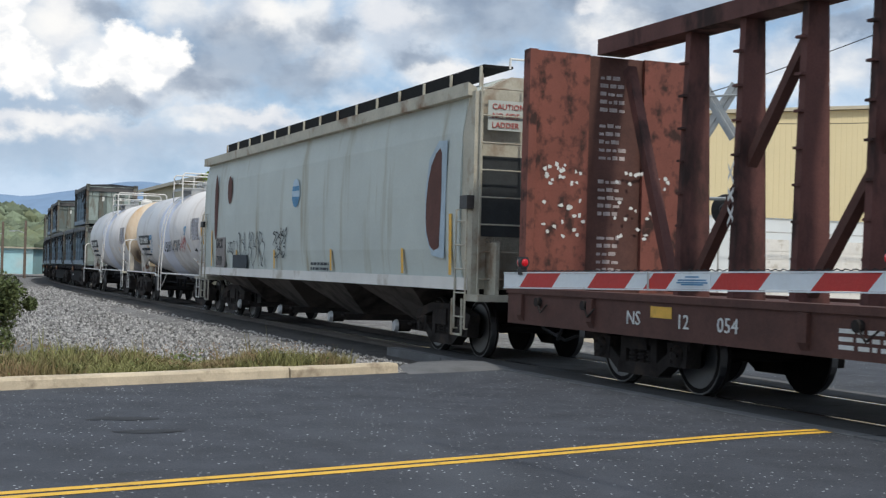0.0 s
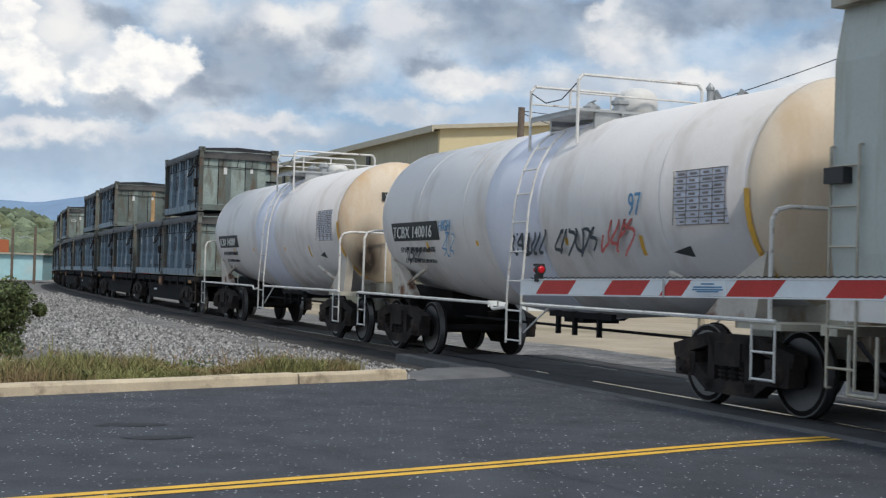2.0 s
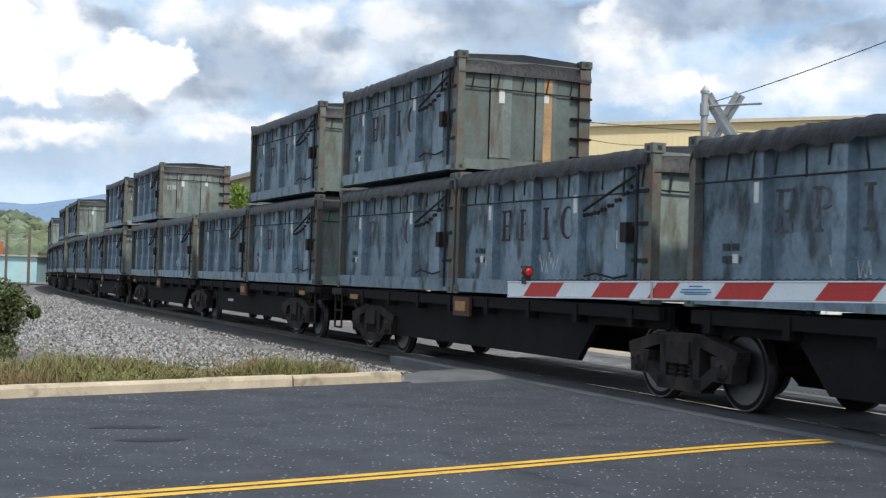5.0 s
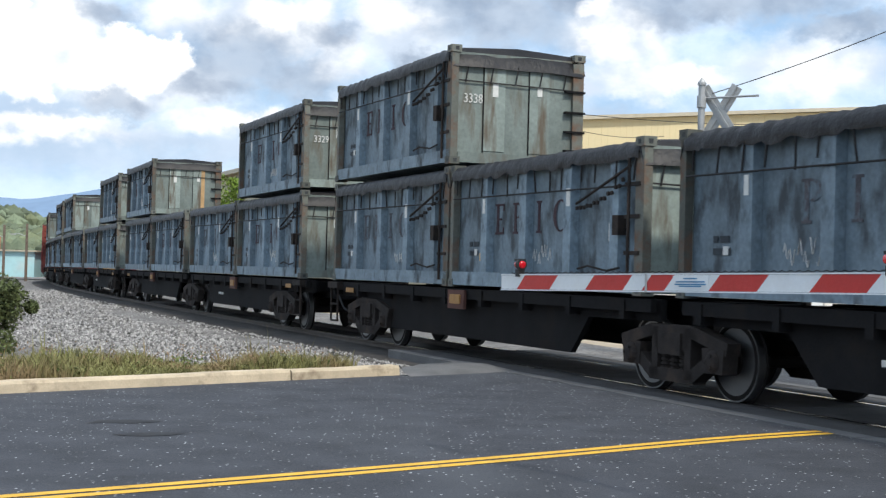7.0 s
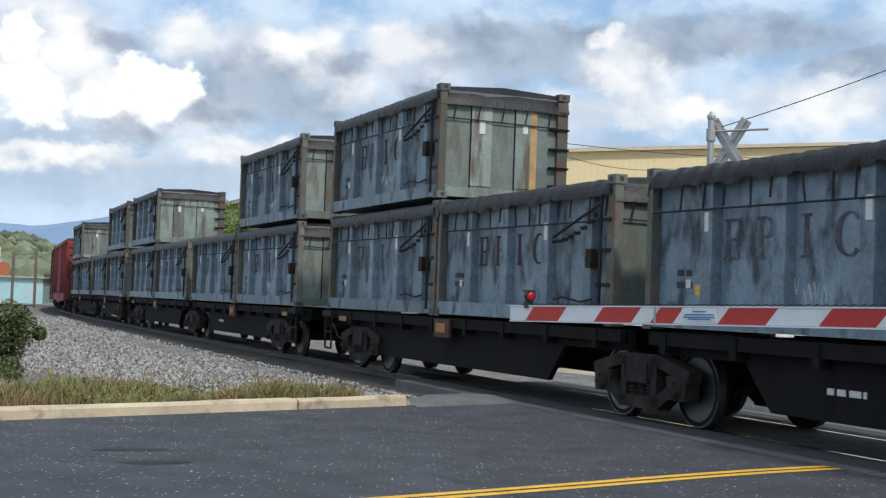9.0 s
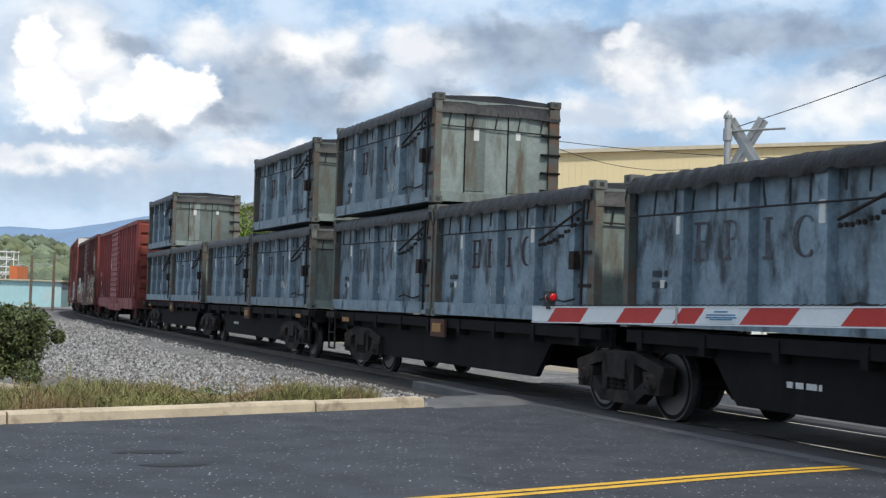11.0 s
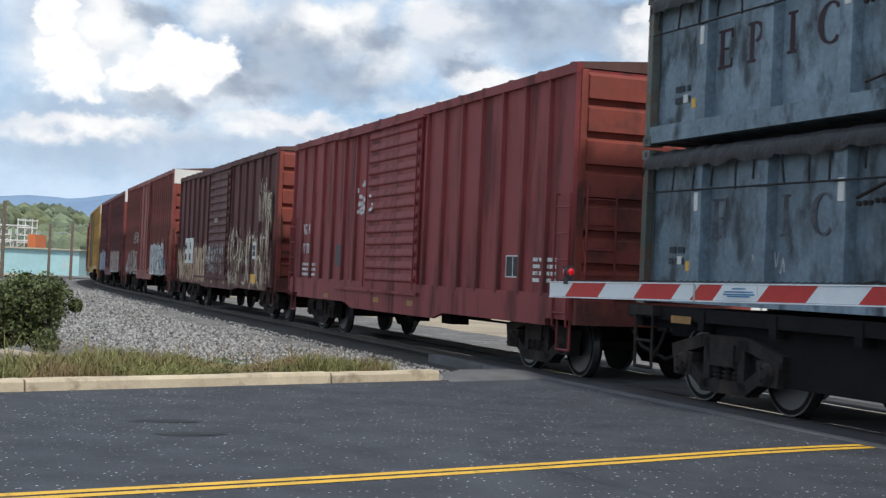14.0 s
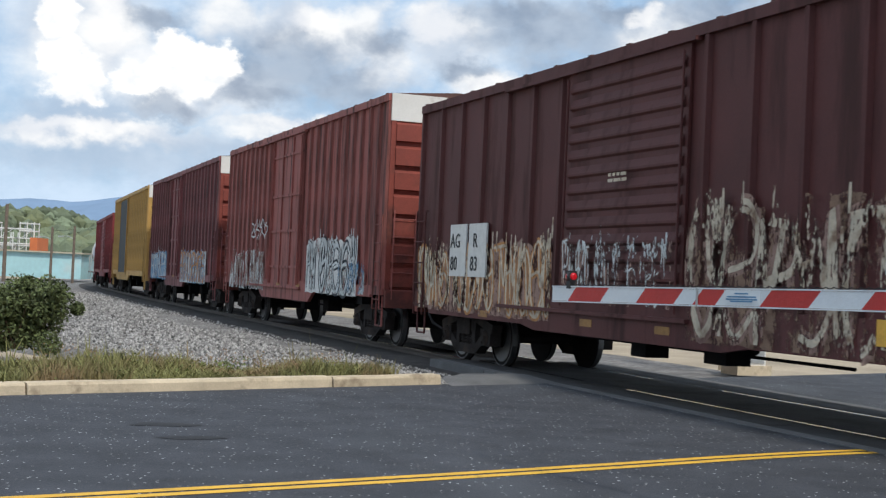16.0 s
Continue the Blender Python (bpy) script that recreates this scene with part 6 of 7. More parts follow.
# ---------------------------------------------------------------- covered hopper
def build_hopper():
    near, far = -191.2, -172.72
    car, h = vehicle("covered_hopper", "pale grey-green covered hopper car with rust patches and graffiti", near, far, trucks=(-189.05, -174.5))
    mid = (near + far) / 2
    W, top = 1.56, 4.08
    bm = bmesh.new()
    # slightly bowed side sheets and sloped roof
    sec = [(-W + 0.08, 1.1), (-W, 1.7), (-W - 0.015, 2.6), (-W + 0.01, 3.5), (-W + 0.1, top), (-0.9, top + 0.28), (0.9, top + 0.28), (W - 0.1, top), (W - 0.01, 3.5), (W + 0.015, 2.6), (W, 1.7), (W - 0.08, 1.1)]
    prism(bm, sec, "x", -h + 0.02, h - 0.45)
    part("body", bm, hopper_mat, car, smooth=False)
    bm = bmesh.new()
    sec2 = [(-W + 0.1, 1.1), (-W + 0.02, 1.7), (-W + 0.02, 3.5), (-W + 0.12, top - 0.02), (-0.9, top + 0.26), (0.9, top + 0.26), (W - 0.12, top - 0.02), (W - 0.02, 3.5), (W - 0.02, 1.7), (W - 0.1, 1.1)]
    prism(bm, sec2, "x", h - 0.45, h - 0.15)
    prism(bm, sec2, "x", -h - 0.02, -h + 0.02)
    part("end_wall", bm, hopper_edge, car, "cream end wall")
    bm = bmesh.new()
    for sg in (-1, 1):
        y0, y1 = sorted((sg * (W - 0.1), sg * (W + 0.05)))
        prism(bm, [(y0, top - 0.06), (y1, top - 0.06), (y1, top + 0.06), (y0, top + 0.14)] if sg < 0 else [(y0, top - 0.06), (y1, top - 0.06), (y1, top + 0.06), (y0, top + 0.14)], "x", -h - 0.02, h - 0.15)
    part("top_chord", bm, hopper_edge, car, "rust-streaked roof edge")
    bm = bmesh.new()
    for sg in (-1, 1):
        y0, y1 = sorted((sg * (W - 0.16), sg * (W + 0.04)))
        box(bm, -h + 0.05, h - 0.15, y0, y1, 1.08, 1.27)
    part("side_sill", bm, white_roof, car, "pale side sill")
    # running board on stanchions
    bm = bmesh.new()
    for y in (-1.05, 0.55):
        box(bm, -h + 0.35, h - 0.85, y, y + 0.5, top + 0.50, top + 0.54)
    part("running_board", bm, under_mat, car, "dark roof walkway grating")
    bm = bmesh.new()
    n = 15
    for i in range(n):
        x = -h + 0.4 + i * (2 * h - 1.3) / (n - 1)
        for y in (-1.08, 1.08):
            box(bm, x - 0.02, x + 0.02, y - 0.02, y + 0.02, top + 0.15, top + 0.52)
    part("walkway_support", bm, hopper_edge, car)
    bm = bmesh.new()
    for y in (-1.04, 1.04):
        box(bm, -h + 0.4, h - 0.9, y - 0.01, y + 0.01, top + 0.28, top + 0.50)
    part("walkway_skirt", bm, under_mat, car)
    bm = bmesh.new()
    for x in (-h + 0.35, h - 0.85):
        path(bm, [(x, -0.6, top + 0.5), (x, -0.6, top + 0.66), (x, 0.6, top + 0.66), (x, 0.6, top + 0.5)], 0.02, 5)
    part("grab_rail", bm, white_metal, car)
    bm = bmesh.new()
    for i in range(4):
        x = -h + 3 + i * 4.1
        lathe(bm, [(top + 0.2, 0.4), (top + 0.38, 0.4), (top + 0.44, 0.3)], "z", 16, (x, 0, 0))
    part("hatch", bm, hopper_edge, car)
    # leading end: platform, ladder, dark panel
    bm = bmesh.new()
    prism(bm, [(h - 0.15, 2.6), (h - 0.15, 1.1), (h - 1.4, 1.1)], "y", -W + 0.3, W - 0.3)
    part("slope_sheet", bm, black_paint, car, "dark end slope sheet")
    boxes("end_panel", black_paint, car, (h - 0.149, h - 0.14, -W + 0.12, 1.2, 1.9, 3.12), label="black painted patch on the end")
    boxes("end_post", hopper_edge, car, (h - 0.15, h - 0.02, -W + 0.02, -W + 0.16, 1.0, top), (h - 0.15, h - 0.02, W - 0.16, W - 0.02, 1.0, top), (h - 0.15, h + 0.25, -W + 0.3, -W + 0.36, 0.95, 1.8))
    ladder(car, hopper_edge, h - 0.02, -W + 0.1, 1.05, top + 0.25, 8, 0.75, "end")
    ladder(car, hopper_edge, h - 0.45, -W - 0.0, 0.5, 2.3, 5, 0.4)
    ladder(car, hopper_edge, -h + 0.05, -W - 0.0, 0.45, 2.7, 6, 0.4)
    boxes("warning_plate", hopper_mat, car, (h + 0.0, h + 0.01, -W + 0.22, -W + 0.85, 3.5, 3.95))
    for k, wd in enumerate(("CAUTION", "NO SIDE", "LADDER")):
        lettering(car, wd, h + 0.02, -W + 0.28, 3.82 - k * 0.14, 0.12, spray_red, "end")
    boxes("end_deck", hopper_edge, car, (h - 0.15, h + 0.3, -W, W, 0.92, 1.02))
    boxes("end_deck", hopper_edge, car, (-h - 0.25, -h, -W + 0.1, W - 0.1, 0.92, 1.02))
    boxes("brake_box", dark_metal, car, (h - 0.2, h + 0.08, -W - 0.12, -W + 0.0, 2.3, 2.5))
    boxes("brake_box", dark_metal, car, (-h + 0.02, -h + 0.3, -W - 0.12, -W, 2.35, 2.5))
    for sg in (-1, 1):
        coupler(car, sg * h, sg)
        bm = bmesh.new()
        x = sg * (h - 0.3)
        path(bm, [(x, -W, 0.95), (x, -W, 0.4), (x + 0.38 * -sg, -W, 0.4), (x + 0.38 * -sg, -W, 0.95)], 0.02, 5)
        part("step", bm, hopper_edge, car)
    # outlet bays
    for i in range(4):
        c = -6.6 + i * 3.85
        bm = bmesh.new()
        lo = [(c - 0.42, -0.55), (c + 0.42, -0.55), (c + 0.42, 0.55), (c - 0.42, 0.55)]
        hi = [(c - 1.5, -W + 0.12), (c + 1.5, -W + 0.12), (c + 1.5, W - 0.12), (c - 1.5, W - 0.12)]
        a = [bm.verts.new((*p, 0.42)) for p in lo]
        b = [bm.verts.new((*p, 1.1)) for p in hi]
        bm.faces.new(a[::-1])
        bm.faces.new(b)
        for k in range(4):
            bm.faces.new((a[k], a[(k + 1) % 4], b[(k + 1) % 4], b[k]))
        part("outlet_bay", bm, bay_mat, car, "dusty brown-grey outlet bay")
        bm = bmesh.new()
        box(bm, c - 0.48, c + 0.48, -0.95, 0.7, 0.3, 0.43)
        lathe(bm, [(-1.2, 0.1), (-0.95, 0.1)], "y", 12, (c + 0.2, 0, 0.36))
        rod(bm, (c - 0.5, -1.0, 0.4), (c + 0.5, -1.0, 0.4), 0.03, 6)
        gate_ob = part("outlet_gate", bm, truck_mat, car)
        bm = bmesh.new()
        lathe(bm, [(-1.25, 0.09), (-1.2, 0.12), (-1.19, 0.12)], "y", 12, (c + 0.2, 0, 0.36))
        part("gate_cap", bm, galvanised, gate_ob)
    boxes("centre_sill", under_mat, car, (-h + 0.2, h - 0.2, -0.3, 0.3, 0.7, 1.1))
    # markings
    y = -W - 0.02

    def blob(name, mat, pts, yy, label=""):
        bm = bmesh.new()
        bm.faces.new([bm.verts.new((px, yy, pz)) for px, pz in pts])
        return part(name, bm, mat, car, label)

    def oval(cx, cz, rx, rz, cut=0.0, seed=1):
        r = random.Random(seed)
        return [(cx + rx * math.cos(a) * r.uniform(0.93, 1.05), cz + rz * math.sin(a) * r.uniform(0.97, 1.03)) for a in np.arange(0, 6.28, 0.22)]

    def ux(u):
        return mid - u
    blob("rust_patch", rust_paint, oval(ux(-174.2), 2.85, 0.2, 0.85, seed=1), y - 0.004, "oval rust-brown primer patch")
    blob("rust_patch", rust_paint, oval(ux(-175.7), 3.25, 0.24, 0.35, seed=2), y - 0.004, "oval rust-brown primer patch")
    blob("primer_patch", primer_blue, [(ux(-189.65) + 0.12 + a, b) for a, b in ((0.42, 1.55), (0.45, 3.4), (0.1, 3.42), (-0.3, 3.15), (-0.45, 2.6), (-0.4, 1.95), (-0.1, 1.6))], y - 0.002, "pale blue overspray round the patch")
    blob("rust_patch", rust_paint, [(ux(-189.65) + a, b) for a, b in ((0.32, 1.72), (0.37, 2.4), (0.36, 3.22), (0.28, 3.3), (0.1, 3.22), (-0.08, 3.05), (-0.2, 2.8), (-0.27, 2.5), (-0.28, 2.2), (-0.22, 1.95), (-0.08, 1.76), (0.1, 1.68))], y - 0.005, "tall rust-brown primer patch")
    blob("logo_disc", logo_pale, oval(ux(-181.75), 2.92, 0.31, 0.31, seed=9), y - 0.006)
    blob("logo_field", spray_blue, [(ux(-181.75) + 0.29 * math.cos(a), 2.90 + 0.28 * math.sin(a)) for a in np.arange(3.3, 6.2, 0.25)], y - 0.009)
    blob("logo_band", spray_blue, [(ux(-181.75) - 0.26, 2.97), (ux(-181.75) + 0.26, 2.97), (ux(-181.75) + 0.24, 3.07), (ux(-181.75) - 0.24, 3.07)], y - 0.009)
    for u in (-173.75, -176.55, -180.1, -184.3, -188.3, -190.4):
        tall = 0.95 if u in (-173.75, -190.4) else 0.42
        blob("reflector", yellow_mark, [(ux(u), 1.3), (ux(u) + 0.12, 1.3), (ux(u) + 0.07, 1.3 + tall), (ux(u) - 0.05, 1.3 + tall)], y - 0.004, "yellow reflective stripe")
    boxes("number_panel", print_grey, car, (ux(-174.3), ux(-175.3), y - 0.006, y + 0.03, 1.28, 2.05), label="dark grey patch with the car number")
    lettering(car, "GACX", ux(-174.35), y - 0.01, 1.78, 0.34, black_paint, squeeze=0.75)
    lettering(car, "73939", ux(-174.4), y - 0.01, 1.34, 0.34, black_paint, squeeze=0.75)
    boxes("data_panel", spray_dark, car, (ux(-176.2), ux(-177.6), y - 0.006, y + 0.03, 1.28, 1.6))
    bars(car, spray_dark, ux(-183.0) - 0.0, ux(-184.2), y - 0.004, 1.3, 1.5, 2, 3)
    scrawl(car, spray_dark, ux(-175.6), ux(-176.3), y - 0.002, 1.62, 1.95, 51, 4, 0.025, label="black sprayed tag")
    scrawl(car, spray_dark, ux(-176.6), ux(-179.3), y - 0.002, 1.35, 2.15, 52, 11, 0.028, label="black sprayed tag")
    scrawl(car, spray_dark, ux(-180.0), ux(-181.1), y - 0.002, 1.85, 2.2, 53, 5, 0.03, label="black sprayed tag")
    scrawl(car, spray_dark, ux(-180.2), ux(-181.0), y - 0.002, 1.55, 1.8, 54, 4, 0.025)


# ---------------------------------------------------------------- centre-beam flat
def build_centerbeam():
    near, far = -214.4, -192.35
    car, h = vehicle("centerbeam_flatcar", "rust-brown centre-beam bulkhead flatcar with white markings", near, far, trucks=(-211.8, -195.35))
    mid = (near + far) / 2
    W = 1.42
    bm = bmesh.new()
    box(bm, -h, h, -W + 0.02, W - 0.02, 1.0, 1.12)
    part("deck", bm, cb_dark, car)
    for sg in (-1, 1):
        y0, y1 = sorted((sg * (W - 0.08), sg * (W + 0.05)))
        boxes("side_sill", cb_dark, car, (-h, h, y0, y1, 0.66, 1.08))
        boxes("sill_flange", cb_dark, car, (-h, h, *sorted((sg * (W - 0.3), sg * (W + 0.08))), 1.08, 1.16))
    boxes("centre_sill", cb_dark, car, (-h + 0.2, h - 0.2, -0.35, 0.35, 0.6, 1.0))
    # rear bulkhead, in two leaves with a dark recess
    x0 = -h + 0.25
    for ya, yb in ((-W + 0.1, -0.45), (0.45, W)):
        boxes("bulkhead", cb_mat, car, (x0, x0 + 0.12, ya, yb, 1.1, 4.5), label="rust-red bulkhead leaf with peeling patches")
    boxes("bulkhead_post", cb_mat, car, (x0, x0 + 0.2, -W - 0.02, -W + 0.1, 1.1, 4.5))
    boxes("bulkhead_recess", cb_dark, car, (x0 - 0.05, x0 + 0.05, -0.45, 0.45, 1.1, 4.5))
    xb = h - 0.25
    boxes("bulkhead", cb_mat, car, (xb - 0.12, xb, -W, W, 1.1, 4.5))
    bm = bmesh.new()
    rnd = random.Random(3)
    for i in range(26):
        z = 1.3 + i * 0.115
        if i in (6, 7, 13, 14, 20):
            continue
        y = -0.24
        while y < 0.1:
            w = rnd.uniform(0.05, 0.13)
            box(bm, x0 + 0.051, x0 + 0.055, y, y + w, z, z + rnd.choice((0.04, 0.055)))
            y += w + 0.03
    part("lettering", bm, faded_white, car, "faded white stencilled load notes")
    # centre beam: posts, top chord and diagonal struts
    bm = bmesh.new()
    box(bm, x0 - 0.1, xb + 0.1, -0.22, 0.22, 4.54, 4.77)
    part("top_chord", bm, cb_shaded, car)
    bm = bmesh.new()
    m = Matrix.Translation((x0 + 1.1, 0, 2.75)) @ pose(0, 0, 0, 0, math.degrees(math.atan2(-1.3, 3.1)), 0)
    box(bm, -0.07, 0.07, -0.07, 0.07, -1.68, 1.68, m)
    part("diagonal", bm, cb_shaded, car)
    n = 16
    for i in range(n):
        x = x0 + 2.17 + i * 1.21
        bm = bmesh.new()
        prism(bm, [(-0.24, 1.1), (0.24, 1.1), (0.14, 4.54), (-0.14, 4.54)], "x", x - 0.06, x + 0.06)
        for z in np.arange(1.6, 4.2, 0.42):
            box(bm, x - 0.063, x + 0.063, -0.235, -0.17, z, z + 0.03)
        part("post", bm, cb_shaded, car, "tapered post with tie holes")
    for i in range(n - 1):
        if i % 2 == 1:
            continue
        xa = x0 + 2.17 + i * 1.21
        dx = 1.21
        bm = bmesh.new()
        m = Matrix.Translation((xa + dx, 0, 2.75)) @ pose(0, 0, 0, 0, math.degrees(math.atan2(2 * dx, 3.1)), 0)
        box(bm, -0.06, 0.06, -0.07, 0.07, -math.hypot(dx, 1.55), math.hypot(dx, 1.55), m)
        part("diagonal", bm, cb_dark, car)
    # scraps of white paper on the bulkhead
    rnd = random.Random(6)
    for y0, y1 in ((-W + 0.25, -0.5), (0.0, 0.9)):
        bm = bmesh.new()
        for i in range(34):
            yy, zz = rnd.uniform(y0, y1), rnd.choice((2.0, 2.3, 2.75, 2.8)) + rnd.uniform(-0.12, 0.12)
            pts = [(x0 + 0.124 + 0.0003 * i, yy + 0.05 * rnd.uniform(0.3, 1) * math.cos(a), zz + 0.042 * rnd.uniform(0.3, 1) * math.sin(a)) for a in np.arange(0, 6.2, 1.05)]
            bm.faces.new([bm.verts.new(p) for p in pts])
        part("paper_scrap", bm, sticker, car, "torn white paper scraps")
    for words, x in (("NS", -h + 3.3), ("12", -h + 4.4), ("054", -h + 5.2)):
        lettering(car, words, x, -W - 0.056, 0.80, 0.23, sticker, squeeze=1.15)
    bars(car, sticker, -h + 7.2, -h + 8.3, -W - 0.052, 0.75, 0.98, 3, 6)
    boxes("sill_mark", yellow_mark, car, (-h + 3.85, -h + 4.3, -W - 0.058, -W - 0.052, 0.90, 1.03))
    # white stencil on a post
    bm = bmesh.new()
    xp = x0 + 2.17 + 1.21
    for k, (za, zb) in enumerate(((2.0, 2.2), (2.2, 2.05), (2.3, 2.42), (2.42, 2.28), (2.55, 2.75), (2.72, 2.5))):
        pts = [(xp - 0.06, -0.262 - 0.001 * k, za), (xp + 0.06, -0.262 - 0.001 * k, zb), (xp + 0.06, -0.262 - 0.001 * k, zb + 0.06), (xp - 0.06, -0.262 - 0.001 * k, za + 0.06)]
        bm.faces.new([bm.verts.new(p) for p in pts])
    part("stencil_mark", bm, sticker, car)
    for i in (0, 1, 5, 6, 8, 10, 12, 14):
        x = -h + 1.0 + i * 1.3
        bm = bmesh.new()
        lathe(bm, [(-W - 0.12, 0.06), (-W - 0.05, 0.06)], "y", 10, (x, 0, 0.98))
        path(bm, [(x, -W - 0.1, 0.98), (x + 0.15, -W - 0.12, 0.84), (x + 0.3, -W - 0.1, 0.95)], 0.012, 5)
        part("winch", bm, truck_mat, car)
    # stake pockets along the sill
    bm = bmesh.new()
    prism(bm, [(-W - 0.10, 0.78), (-W - 0.05, 0.70), (-W - 0.05, 1.07), (-W - 0.10, 1.07)], "x", -0.07, 0.07)
    pocket = mesh_of("stake_pocket", bm, cb_dark)
    for x in (0.45, 2.45, 6.7, 8.7, 10.7, 12.7, 14.7, 16.7, 18.7, 20.7):
        part("stake_pocket", pocket, None, car).location = (-h + x, 0, 0)
    for sg in (-1, 1):
        coupler(car, sg * h, sg)


# ---------------------------------------------------------------- container flats
def container_meshes():
    L, W, H = 3.03, 1.21, 1.9
    out = {}
    bm = bmesh.new()
    box(bm, -L + 0.1, L - 0.1, W - 0.165, W - 0.13, 0.2, H - 0.05)
    out["_side"] = mesh_of("side_wall", bm, container_mat)
    bm = bmesh.new()
    w = 0.125
    prism(bm, [(-w, W - 0.14), (-w * 0.85, W - 0.005), (w * 0.85, W - 0.005), (w, W - 0.14)], "z", 0.2, H - 0.15)
    out["_rib"] = mesh_of("rib", bm, container_mat)
    def single(name, mat, *b):
        bm = bmesh.new()
        box(bm, *b)
        return mesh_of(name, bm, mat)
    out["base_rail"] = ([single("base_rail", container_mat, -L + 0.06, L - 0.06, *sorted((sg * (W - 0.12), sg * W)), 0.03, 0.24) for sg in (-1, 1)], "")
    out["top_rail"] = ([single("top_rail", container_mat, -L + 0.06, L - 0.06, *sorted((sg * (W - 0.12), sg * (W - 0.02))), H - 0.12, H - 0.03) for sg in (-1, 1)], "")
    out["floor_plate"] = ([single("floor_plate", container_mat, -L + 0.05, L - 0.05, -W + 0.13, W - 0.13, 0.05, 0.18)], "")
    out["_end"] = single("end_wall", container_end, L - 0.1, L - 0.06, -W + 0.1, W - 0.1, 0.2, H - 0.05)
    out["_leaf"] = [single("door_leaf", container_end, L - 0.06, L - 0.045, y - 0.19, y + 0.19, 0.24, H - 0.2) for y in (-0.42, 0.4)] + [single("end_sill", container_end, L - 0.1, L, -W + 0.13, W - 0.13, 0.03, 0.2)]
    out["door_bar"] = ([single("door_bar", under_mat, L - 0.058, L - 0.038, y, y + 0.018, 0.2, H - 0.25) for y in (-0.63, 0.20)], "")
    bm = bmesh.new()
    rod(bm, (L - 0.02, -W + 0.1, H - 0.52), (L - 0.02, W - 0.1, H - 0.56), 0.012, 5)
    for sg in (-1, 1):
        rod(bm, (-L + 0.15, sg * (W + 0.012), H - 0.5), (L - 0.15, sg * (W + 0.012), H - 0.54), 0.012, 5)
    r = random.Random(9)
    for sg in (-1, 1):
        for i in range(13):
            x = -L + 0.3 + i * 0.46 + r.uniform(-0.08, 0.08)
            dx = r.uniform(-0.06, 0.06)
            rod(bm, (x, sg * (W + 0.018), H - 0.2), (x + dx, sg * (W + 0.01), H - 0.42 - r.uniform(0, 0.16)), 0.013, 4)
    for i in range(5):
        y = -W + 0.3 + i * 0.45
        rod(bm, (L - 0.01, y, H - 0.25), (L - 0.02, y - 0.05, H - 0.55), 0.012, 4)
    out["tie_cord"] = ([mesh_of("tie_cord", bm, cord_mat)], "black tarp ties")
    # tarpaulin draped over the top with an uneven hem
    bm = bmesh.new()
    N, sec = 90, []
    for i in range(N + 1):
        x = -L + 0.1 + (2 * L - 0.2) * i / N
        def hem(k):
            return 0.22 + 0.07 * noise.noise((i * 0.21, k, 1)) + 0.03 * noise.noise((i * 0.9, k, 4))
        bulge = 0.06 * noise.noise((i * 0.4, 3, 2)) - 0.02
        ring = [(-W - 0.02 - 0.035 * abs(noise.noise((i * 0.9, 7, 1))), H - hem(0)), (-W - 0.03 - 0.03 * abs(noise.noise((i * 0.8, 12, 1))), H - 0.16), (-W - 0.025 - 0.03 * abs(noise.noise((i * 0.6, 9, 1))), H - 0.08), (-W + 0.03, H + 0.015 + bulge * 0.5), (-0.6, H + 0.05 + bulge), (0, H + 0.06 - bulge), (0.6, H + 0.05), (W - 0.03, H + 0.015), (W + 0.035, H - 0.08), (W + 0.03, H - hem(5))]
        sec.append([bm.verts.new((x, y, z)) for y, z in ring])
    for a, b in zip(sec, sec[1:]):
        for k in range(9):
            bm.faces.new((a[k], a[k + 1], b[k + 1], b[k]))
    for end, sg in ((sec[0], -1), (sec[-1], 1)):
        low = []
        for k, v in enumerate(end):
            low.append(bm.verts.new((v.co.x + sg * (0.11 + 0.015 * math.sin(k * 2.1)), v.co.y * 0.99, H - 0.30 - 0.05 * noise.noise((k * 0.8, sg, 5)))))
        for k in range(2, 8):
            bm.faces.new((end[k], end[k + 1], low[k + 1], low[k]))
    out["tarp"] = ([mesh_of("tarp", bm, tarp_mat, smooth=True)], "black tarpaulin cover with a ragged hem")
    # corner post and casting
    bm = bmesh.new()
    box(bm, -0.11, 0.0, -0.0, 0.12, 0.0, H)
    box(bm, -0.2, -0.11, 0.0, 0.03, 0.1, H - 0.1)
    out["_post"] = mesh_of("corner_post", bm, post_mat)
    bm = bmesh.new()
    box(bm, -0.19, 0.015, -0.018, 0.16, -0.0, 0.12)
    out["_cast"] = mesh_of("corner_casting", bm, post_mat)
    # black plates on the solid casting, painting the dark inside of its holes
    bm = bmesh.new()
    box(bm, -0.13, -0.06, -0.0195, -0.017, 0.03, 0.09)
    box(bm, 0.0155, 0.0165, 0.045, 0.11, 0.03, 0.09)
    out["_hole"] = mesh_of("casting_hole", bm, black_paint)
    # door gear on the flank near the leading end
    bm = bmesh.new()
    rod(bm, (2.72, -W - 0.03, 0.1), (2.72, -W - 0.03, H - 0.2), 0.022, 6)
    rod(bm, (1.35, -W - 0.03, H - 0.72), (2.75, -W - 0.03, H - 0.3), 0.02, 5)
    box(bm, 2.35, 2.5, -W - 0.05, -W + 0.07, 0.75, 1.0)
    path(bm, [(1.4, -W - 0.02, 0.32), (1.7, -W - 0.03, 0.36), (2.2, -W - 0.03, 0.30), (2.5, -W - 0.02, 0.34)], 0.014, 5)
